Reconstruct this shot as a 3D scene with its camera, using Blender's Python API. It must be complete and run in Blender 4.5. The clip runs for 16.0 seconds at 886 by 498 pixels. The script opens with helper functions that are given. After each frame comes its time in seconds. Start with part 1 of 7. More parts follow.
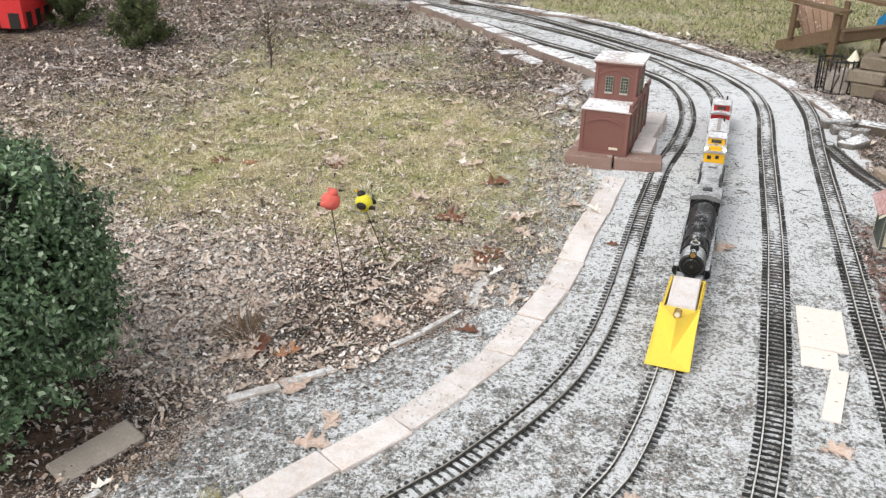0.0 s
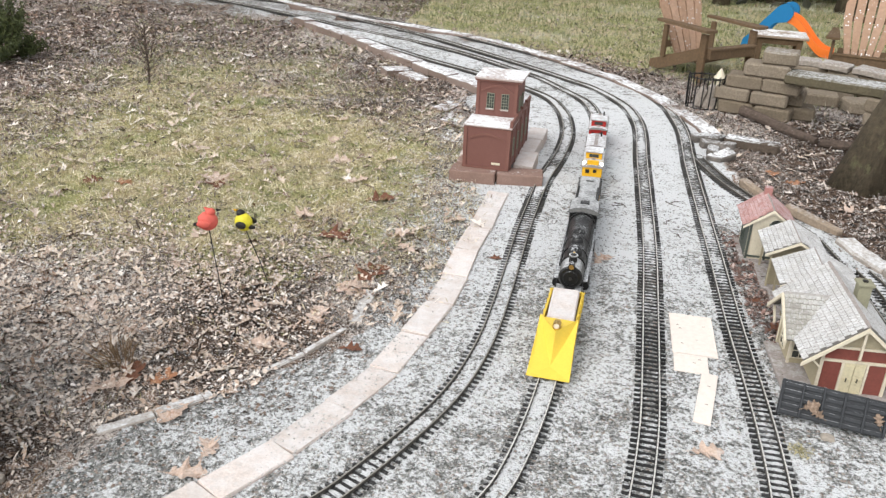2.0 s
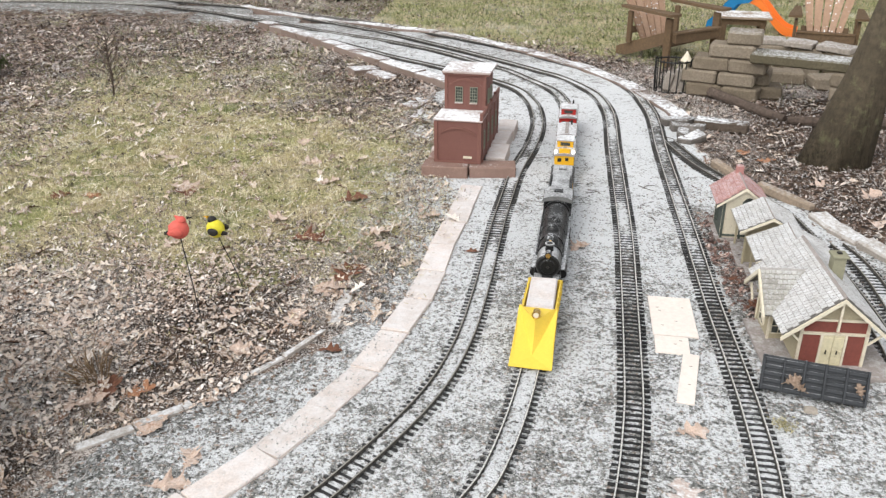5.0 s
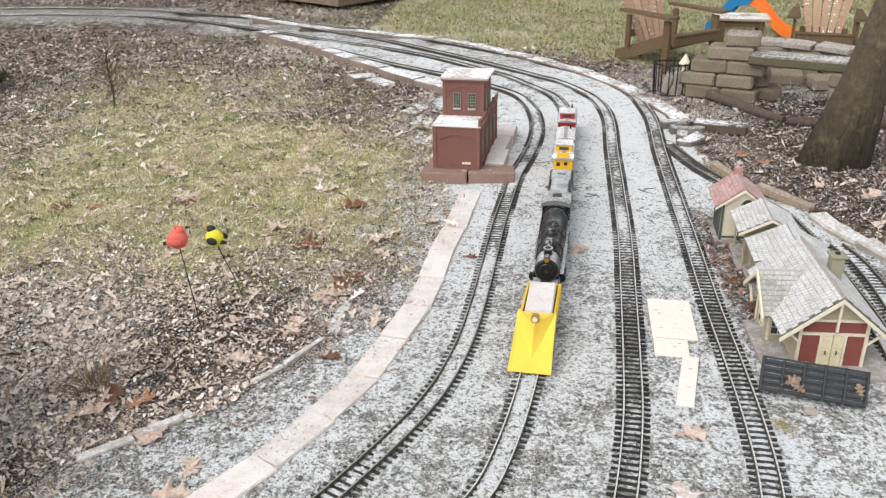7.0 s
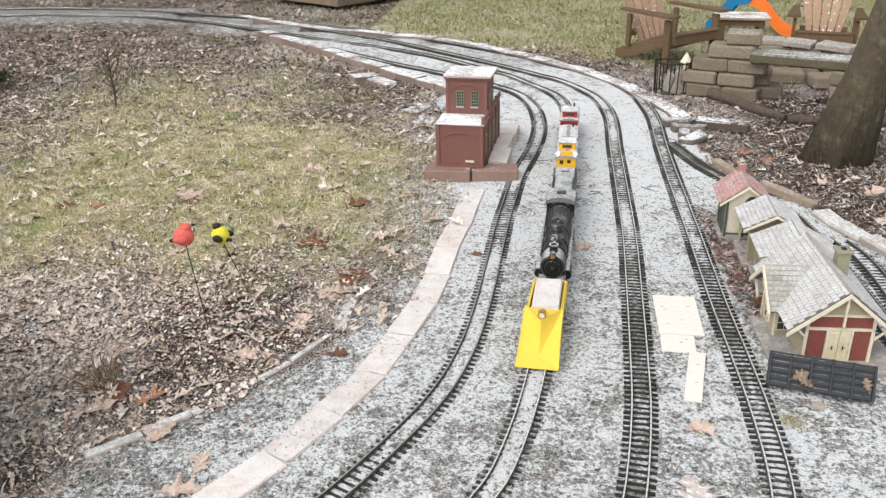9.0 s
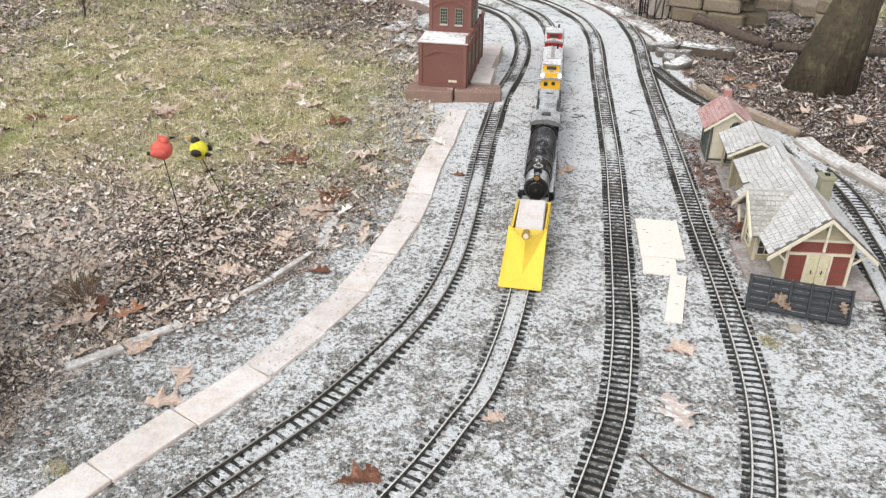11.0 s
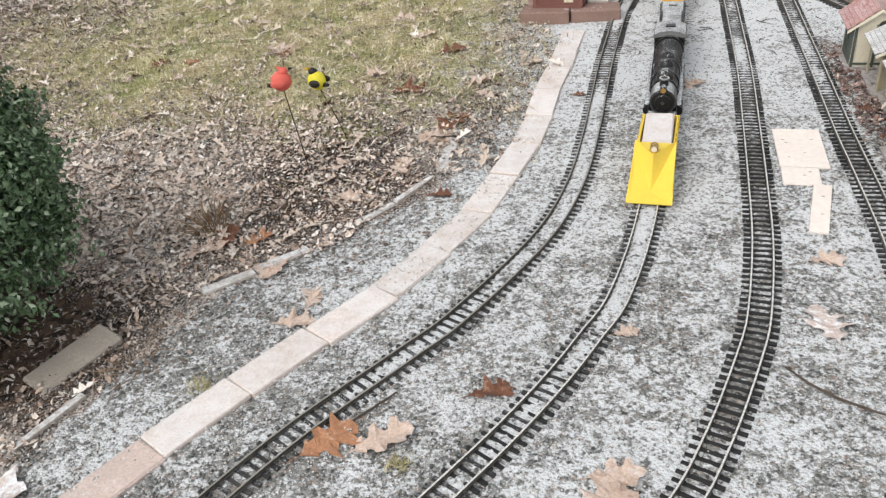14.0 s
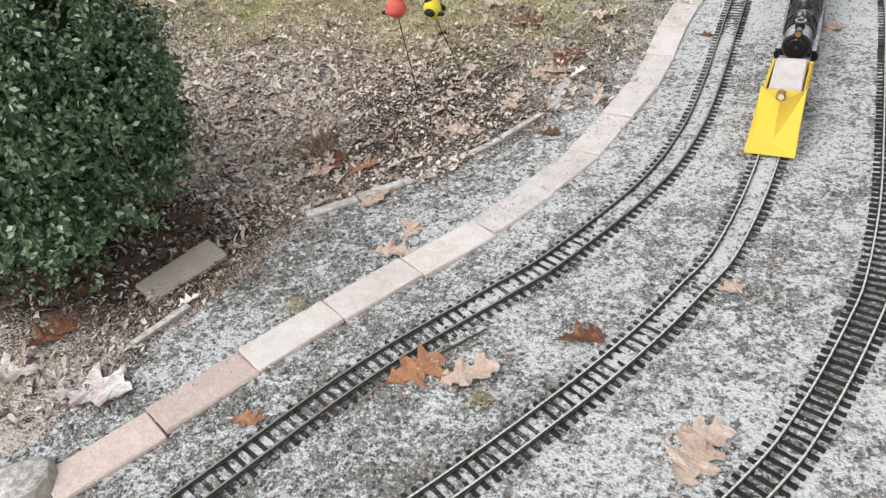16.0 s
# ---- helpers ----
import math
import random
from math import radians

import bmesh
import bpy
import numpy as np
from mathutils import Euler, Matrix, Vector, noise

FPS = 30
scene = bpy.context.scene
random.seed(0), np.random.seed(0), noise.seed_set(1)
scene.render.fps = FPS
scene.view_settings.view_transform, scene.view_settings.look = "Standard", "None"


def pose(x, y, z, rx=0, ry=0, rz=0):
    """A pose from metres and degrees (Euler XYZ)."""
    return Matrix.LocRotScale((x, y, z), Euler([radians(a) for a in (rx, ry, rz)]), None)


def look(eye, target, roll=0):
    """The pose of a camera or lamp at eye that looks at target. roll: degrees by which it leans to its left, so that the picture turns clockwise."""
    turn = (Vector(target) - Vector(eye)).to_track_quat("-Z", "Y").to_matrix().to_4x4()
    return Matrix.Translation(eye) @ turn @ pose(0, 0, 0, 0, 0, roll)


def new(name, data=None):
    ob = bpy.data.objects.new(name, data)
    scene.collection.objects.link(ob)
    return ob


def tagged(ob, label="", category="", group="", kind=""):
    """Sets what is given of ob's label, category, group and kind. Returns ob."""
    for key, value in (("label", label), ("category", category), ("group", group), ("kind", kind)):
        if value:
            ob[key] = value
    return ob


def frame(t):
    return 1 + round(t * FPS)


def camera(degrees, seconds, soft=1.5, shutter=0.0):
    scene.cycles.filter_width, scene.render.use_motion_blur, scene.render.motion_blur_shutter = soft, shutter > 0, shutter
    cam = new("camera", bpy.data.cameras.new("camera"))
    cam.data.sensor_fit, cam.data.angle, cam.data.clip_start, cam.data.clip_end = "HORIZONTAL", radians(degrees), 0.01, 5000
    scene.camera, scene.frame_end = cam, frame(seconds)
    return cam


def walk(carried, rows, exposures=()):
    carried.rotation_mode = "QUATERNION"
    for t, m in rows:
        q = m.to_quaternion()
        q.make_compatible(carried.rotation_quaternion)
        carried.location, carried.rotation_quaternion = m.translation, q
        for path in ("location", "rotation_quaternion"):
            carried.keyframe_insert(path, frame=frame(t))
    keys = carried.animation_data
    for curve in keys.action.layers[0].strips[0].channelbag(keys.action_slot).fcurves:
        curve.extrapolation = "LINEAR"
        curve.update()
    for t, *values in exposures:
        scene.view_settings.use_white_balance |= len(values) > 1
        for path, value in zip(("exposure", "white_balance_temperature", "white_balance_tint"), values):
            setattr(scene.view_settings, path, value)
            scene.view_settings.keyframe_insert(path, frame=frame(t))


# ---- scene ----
cam = camera(55.77, 16.0, soft=1.35)
PATH = [
    (0.0, (0.206, 0.393, 1.253), (-0.282, 2.121, 0.372), 0.5),
    (0.5, (0.2, 0.4, 1.257), (-0.237, 2.142, 0.377), 1.9),
    (1.0, (0.217, 0.404, 1.258), (-0.133, 2.172, 0.39), 2.6),
    (1.5, (0.235, 0.406, 1.257), (-0.043, 2.193, 0.404), 2.7),
    (2.0, (0.243, 0.41, 1.255), (-0.007, 2.206, 0.413), 2.5),
    (2.5, (0.249, 0.408, 1.256), (-0.001, 2.214, 0.433), 1.9),
    (3.0, (0.249, 0.417, 1.258), (0.019, 2.237, 0.462), 0.7),
    (3.5, (0.253, 0.42, 1.254), (0.053, 2.241, 0.451), 0.1),
    (4.0, (0.248, 0.422, 1.238), (0.048, 2.222, 0.391), 0.1),
    (6.5, (0.27, 0.419, 1.241), (0.059, 2.224, 0.407), -0.7),
    (7.0, (0.273, 0.419, 1.24), (0.06, 2.225, 0.409), -1.0),
    (7.5, (0.271, 0.42, 1.238), (0.069, 2.227, 0.403), -1.0),
    (8.0, (0.265, 0.42, 1.239), (0.064, 2.228, 0.41), -0.9),
    (8.2, (0.265, 0.417, 1.243), (0.056, 2.227, 0.417), -1.1),
    (10.3, (0.212, 0.406, 1.2), (0.033, 2.194, 0.322), -0.3),
    (10.5, (0.216, 0.41, 1.203), (0.049, 2.182, 0.291), 0.3),
    (11.0, (0.217, 0.413, 1.199), (0.081, 2.149, 0.216), 0.9),
    (11.5, (0.218, 0.41, 1.176), (0.076, 2.132, 0.169), -0.0),
    (12.0, (0.207, 0.413, 1.153), (0.002, 2.124, 0.138), -2.0),
    (12.5, (0.204, 0.413, 1.145), (-0.058, 2.113, 0.124), -3.6),
    (13.0, (0.202, 0.414, 1.134), (-0.105, 2.095, 0.095), -4.6),
    (13.5, (0.196, 0.41, 1.116), (-0.165, 2.067, 0.056), -5.5),
    (14.0, (0.193, 0.412, 1.116), (-0.209, 2.046, 0.035), -5.8),
    (14.5, (0.205, 0.415, 1.117), (-0.193, 2.043, 0.025), -6.1),
    (15.0, (0.218, 0.419, 1.117), (-0.206, 2.042, 0.028), -6.6),
    (15.5, (0.221, 0.43, 1.115), (-0.295, 2.015, 0.009), -7.0),
    (16.0, (0.213, 0.435, 1.103), (-0.432, 1.915, -0.078), -7.3),
]
walk(cam, [(t, look(eye, target, roll)) for t, eye, target, roll in PATH], exposures=[(0.0, 0.86), (5.0, 0.83), (10.5, 0.84), (13.0, 0.76), (16.0, 0.68)])

# ---- world, sun, exposure ----
world = bpy.data.worlds.new("overcast_sky")
scene.world = world
world.use_nodes = True
wn, wl = world.node_tree.nodes, world.node_tree.links
sky = wn.new("ShaderNodeTexSky")
sky.sky_type = "NISHITA"
sky.sun_disc = False
sky.sun_elevation, sky.sun_rotation = radians(48), radians(215)
grey = wn.new("ShaderNodeHueSaturation")
grey.inputs["Saturation"].default_value = 0.12
wl.new(sky.outputs[0], grey.inputs["Color"])
wl.new(grey.outputs[0], wn["Background"].inputs["Color"])
wn["Background"].inputs["Strength"].default_value = 0.145
sun = new("sun", bpy.data.lights.new("sun", "SUN"))
sun.data.energy, sun.data.angle, sun.data.color = 1.1, radians(45), (1.0, 0.965, 0.92)
sun.matrix_world = look((0, 0, 20), (0 + 20 * math.sin(radians(35)) * 0.9, 20 * math.cos(radians(35)) * 0.9, 0))

# ---- materials ----
def nodes_of(name):
    m = bpy.data.materials.new(name)
    m.use_nodes = True
    return m, m.node_tree.nodes, m.node_tree.links, m.node_tree.nodes["Principled BSDF"]


def noise_tex(n, l, scale, detail=4.0, rough=0.6, coord=None):
    t = n.new("ShaderNodeTexNoise")
    t.inputs["Scale"].default_value, t.inputs["Detail"].default_value, t.inputs["Roughness"].default_value = scale, detail, rough
    if coord:
        l.new(coord, t.inputs["Vector"])
    return t.outputs["Fac"]


def span(n, l, src, a, b, lo=0.0, hi=1.0):
    r = n.new("ShaderNodeMapRange")
    r.inputs["From Min"].default_value, r.inputs["From Max"].default_value = a, b
    r.inputs["To Min"].default_value, r.inputs["To Max"].default_value = lo, hi
    l.new(src, r.inputs["Value"])
    return r.outputs["Result"]


def op(n, l, kind, a, b):
    m = n.new("ShaderNodeMath")
    m.operation = kind
    m.use_clamp = False
    for s, v in zip(m.inputs, (a, b)):
        if hasattr(v, "is_linked"):
            l.new(v, s)
        else:
            s.default_value = v
    return m.outputs[0]


def blend(n, l, fac, a, b, kind="MIX"):
    m = n.new("ShaderNodeMix")
    m.data_type, m.blend_type = "RGBA", kind
    for s, v in ((m.inputs[0], fac), (m.inputs[6], a), (m.inputs[7], b)):
        if hasattr(v, "is_linked"):
            l.new(v, s)
        elif isinstance(v, (int, float)):
            s.default_value = v
        else:
            s.default_value = (*v, 1.0)
    return m.outputs[2]


SNOW = (0.80, 0.82, 0.84)


def mat(name, color, rough=0.6, metal=0.0, grain=120.0, vary=0.25, bump=0.2, snow=0.0, wear=None, each=0.0, snow_scale=60.0, coat=0.0, soft=0.13, cover=1.0):
    """A surface with fine grain, broad stains, a difference from piece to piece (each), worn patches and a dusting of snow."""
    m, n, l, b = nodes_of(name)
    g = n.new("ShaderNodeNewGeometry")
    pos = g.outputs["Position"]
    fine, broad = noise_tex(n, l, grain, 5, 0.65, pos), noise_tex(n, l, grain * 0.11, 3, 0.6, pos)
    dark, light = tuple(c * (1 - vary) for c in color), tuple(min(1, c * (1 + vary)) for c in color)
    c = blend(n, l, span(n, l, fine, 0.3, 0.7), dark, light)
    c = blend(n, l, span(n, l, broad, 0.35, 0.65, 0, 0.55), c, tuple(v * (1 - 0.8 * vary) for v in color))
    if wear:
        c = blend(n, l, span(n, l, noise_tex(n, l, grain * 0.35, 6, 0.7, pos), 0.56, 0.66, 0, 0.85), c, wear)
    if each:
        o = n.new("ShaderNodeObjectInfo")
        h = n.new("ShaderNodeHueSaturation")
        l.new(span(n, l, o.outputs["Random"], 0, 1, 1 - each, 1 + each), h.inputs["Value"])
        l.new(span(n, l, o.outputs["Random"], 0, 1, 1 + 0.4 * each, 1 - 0.4 * each), h.inputs["Saturation"])
        l.new(c, h.inputs["Color"])
        c = h.outputs[0]
    r = span(n, l, fine, 0.2, 0.8, max(0.05, rough - 0.12), min(1, rough + 0.12))
    if snow:
        s = n.new("ShaderNodeSeparateXYZ")
        l.new(g.outputs["Normal"], s.inputs[0])
        up = span(n, l, s.outputs["Z"], 0.55, 0.88)
        patch = op(n, l, "ADD", op(n, l, "MULTIPLY", noise_tex(n, l, snow_scale, 6, 0.75, pos), 0.7), op(n, l, "MULTIPLY", noise_tex(n, l, snow_scale * 0.12, 3, 0.5, pos), 0.3))
        lie = span(n, l, patch, 0.72 - 0.42 * snow, 0.72 - 0.42 * snow + soft, 0, cover)
        fac = op(n, l, "MULTIPLY", up, lie)
        c = blend(n, l, fac, c, SNOW)
        r = op(n, l, "MAXIMUM", r, op(n, l, "MULTIPLY", fac, 0.8))
    l.new(c, b.inputs["Base Color"])
    l.new(r, b.inputs["Roughness"])
    b.inputs["Metallic"].default_value = metal
    b.inputs["Coat Weight"].default_value = coat
    b.inputs["Specular IOR Level"].default_value = 0.28 if not metal else 0.5
    if bump:
        k = n.new("ShaderNodeBump")
        k.inputs["Strength"].default_value, k.inputs["Distance"].default_value = bump, 0.4 / grain
        l.new(fine, k.inputs["Height"])
        l.new(k.outputs[0], b.inputs["Normal"])
    return m


def bark_ridges(m):
    """Adds upright ridges to a bark surface."""
    n, l = m.node_tree.nodes, m.node_tree.links
    g = n.new("ShaderNodeNewGeometry")
    s = n.new("ShaderNodeVectorMath")
    s.operation = "MULTIPLY"
    s.inputs[1].default_value = (1, 1, 0.14)
    l.new(g.outputs["Position"], s.inputs[0])
    k = n.new("ShaderNodeBump")
    k.inputs["Strength"].default_value, k.inputs["Distance"].default_value = 1.0, 0.02
    l.new(noise_tex(n, l, 55, 4, 0.6, s.outputs[0]), k.inputs["Height"])
    l.new(k.outputs[0], n["Principled BSDF"].inputs["Normal"])
    return m


def flecked(m):
    """Adds scattered flecks of clinging snow."""
    n, l = m.node_tree.nodes, m.node_tree.links
    b = n["Principled BSDF"]
    g = n.new("ShaderNodeNewGeometry")
    v = n.new("ShaderNodeTexVoronoi")
    v.inputs["Scale"].default_value = 62
    l.new(g.outputs["Position"], v.inputs["Vector"])
    h = n.new("ShaderNodeSeparateColor")
    l.new(v.outputs["Color"], h.inputs[0])
    few = op(n, l, "MULTIPLY", span(n, l, v.outputs["Distance"], 0.36, 0.26), span(n, l, h.outputs[0], 0.70, 0.72))
    few = op(n, l, "MULTIPLY", few, span(n, l, noise_tex(n, l, 5, 2, 0.5, g.outputs["Position"]), 0.42, 0.52))
    old = b.inputs["Base Color"].links[0].from_socket
    l.new(blend(n, l, few, old, SNOW), b.inputs["Base Color"])
    return m


def ground_material():
    """Snow-dusted grey grit, thin winter lawn and dark leaf mould, by the masks that the ground carries."""
    m, n, l, b = nodes_of("ground_cover")
    g = n.new("ShaderNodeNewGeometry")
    pos = g.outputs["Position"]
    flat = n.new("ShaderNodeVectorMath")
    flat.operation = "MULTIPLY"
    flat.inputs[1].default_value = (1, 1, 0.3)
    l.new(pos, flat.inputs[0])
    p = flat.outputs[0]

    def mask(name):
        a = n.new("ShaderNodeAttribute")
        a.attribute_name = name
        return a.outputs["Fac"]

    def cells(scale, feature="F1"):
        v = n.new("ShaderNodeTexVoronoi")
        v.inputs["Scale"].default_value, v.feature = scale, feature
        l.new(p, v.inputs["Vector"])
        return v

    # grit: stones of about 5 mm, dark and light, snow lying between and on them
    st = cells(150)
    sh = n.new("ShaderNodeSeparateColor")
    l.new(st.outputs["Color"], sh.inputs[0])
    grit = blend(n, l, span(n, l, sh.outputs[0], 0.0, 1.0), (0.062, 0.065, 0.060), (0.33, 0.33, 0.315))
    grit = blend(n, l, span(n, l, sh.outputs[1], 0.8, 0.95), grit, (0.30, 0.24, 0.20))
    n1, n2, n3 = noise_tex(n, l, 76, 4, 0.75, p), noise_tex(n, l, 24, 4, 0.7, p), noise_tex(n, l, 6.0, 5, 0.65, p)
    sn = op(n, l, "ADD", op(n, l, "MULTIPLY", n1, 0.68), op(n, l, "ADD", op(n, l, "MULTIPLY", n2, 0.32), op(n, l, "MULTIPLY", n3, 0.32)))
    sn = op(n, l, "ADD", sn, op(n, l, "MULTIPLY", mask("snow"), 0.3))
    lie = span(n, l, sn, 0.642, 0.722, 0.0, 0.95)
    gravel = blend(n, l, lie, grit, (0.715, 0.73, 0.74))
    # brown crumbs of leaf trodden into the grit
    crumb = op(n, l, "MULTIPLY", span(n, l, noise_tex(n, l, 46, 5, 0.8, p), 0.58, 0.66), span(n, l, noise_tex(n, l, 3.0, 3, 0.6, p), 0.5, 0.62, 0, 0.7))
    gravel = blend(n, l, crumb, gravel, (0.22, 0.165, 0.125))
    # lawn: straw and moss-green tufts
    gn, gb = noise_tex(n, l, 90, 6, 0.75, p), noise_tex(n, l, 3.2, 4, 0.6, p)
    straw = blend(n, l, span(n, l, gn, 0.34, 0.66), (0.14, 0.105, 0.060), (0.76, 0.65, 0.42))
    moss = blend(n, l, span(n, l, gn, 0.34, 0.66), (0.08, 0.085, 0.03), (0.56, 0.55, 0.26))
    lawn = blend(n, l, span(n, l, gb, 0.42, 0.58), straw, moss)
    fr = span(n, l, op(n, l, "ADD", op(n, l, "MULTIPLY", noise_tex(n, l, 60, 6, 0.8, p), 0.7), op(n, l, "MULTIPLY", noise_tex(n, l, 2.1, 3, 0.5, p), 0.3)), 0.53, 0.66, 0, 0.7)
    lawn = blend(n, l, fr, lawn, (0.68, 0.65, 0.56))
    # leaf mould
    lv = cells(45)
    lh = n.new("ShaderNodeSeparateColor")
    l.new(lv.outputs["Color"], lh.inputs[0])
    mould = blend(n, l, lh.outputs[0], (0.014, 0.010, 0.008), (0.20, 0.130, 0.090))
    mould = blend(n, l, span(n, l, noise_tex(n, l, 160, 5, 0.75, p), 0.4, 0.65, 0, 0.6), mould, (0.05, 0.04, 0.034))
    sm = op(n, l, "ADD", op(n, l, "MULTIPLY", noise_tex(n, l, 140, 6, 0.85, p), 0.65), op(n, l, "ADD", 0.10, op(n, l, "MULTIPLY", noise_tex(n, l, 2.6, 5, 0.7, p), 0.25)))
    sm = op(n, l, "ADD", sm, op(n, l, "MULTIPLY", mask("snow"), 0.35))
    mould = blend(n, l, span(n, l, sm, 0.555, 0.615, 0, 0.88), mould, (0.71, 0.65, 0.595))
    # dark brown where the snow mask falls below about -0.4
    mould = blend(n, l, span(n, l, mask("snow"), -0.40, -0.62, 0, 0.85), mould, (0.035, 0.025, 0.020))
    edge = op(n, l, "MULTIPLY", op(n, l, "SUBTRACT", noise_tex(n, l, 13, 7, 0.85, p), 0.5), 2.6)
    c = blend(n, l, span(n, l, op(n, l, "ADD", mask("lawn"), edge), 0.4, 0.6), mould, lawn)
    c = blend(n, l, span(n, l, op(n, l, "ADD", mask("grit"), edge), 0.4, 0.6), c, gravel)
    l.new(c, b.inputs["Base Color"])
    b.inputs["Roughness"].default_value = 0.9
    b.inputs["Specular IOR Level"].default_value = 0.25
    k = n.new("ShaderNodeBump")
    k.inputs["Strength"].default_value, k.inputs["Distance"].default_value = 0.9, 0.006
    hgt = op(n, l, "ADD", op(n, l, "MULTIPLY", st.outputs["Distance"], -0.9), op(n, l, "MULTIPLY", gn, 1.0))
    l.new(hgt, k.inputs["Height"])
    l.new(k.outputs[0], b.inputs["Normal"])
    return m


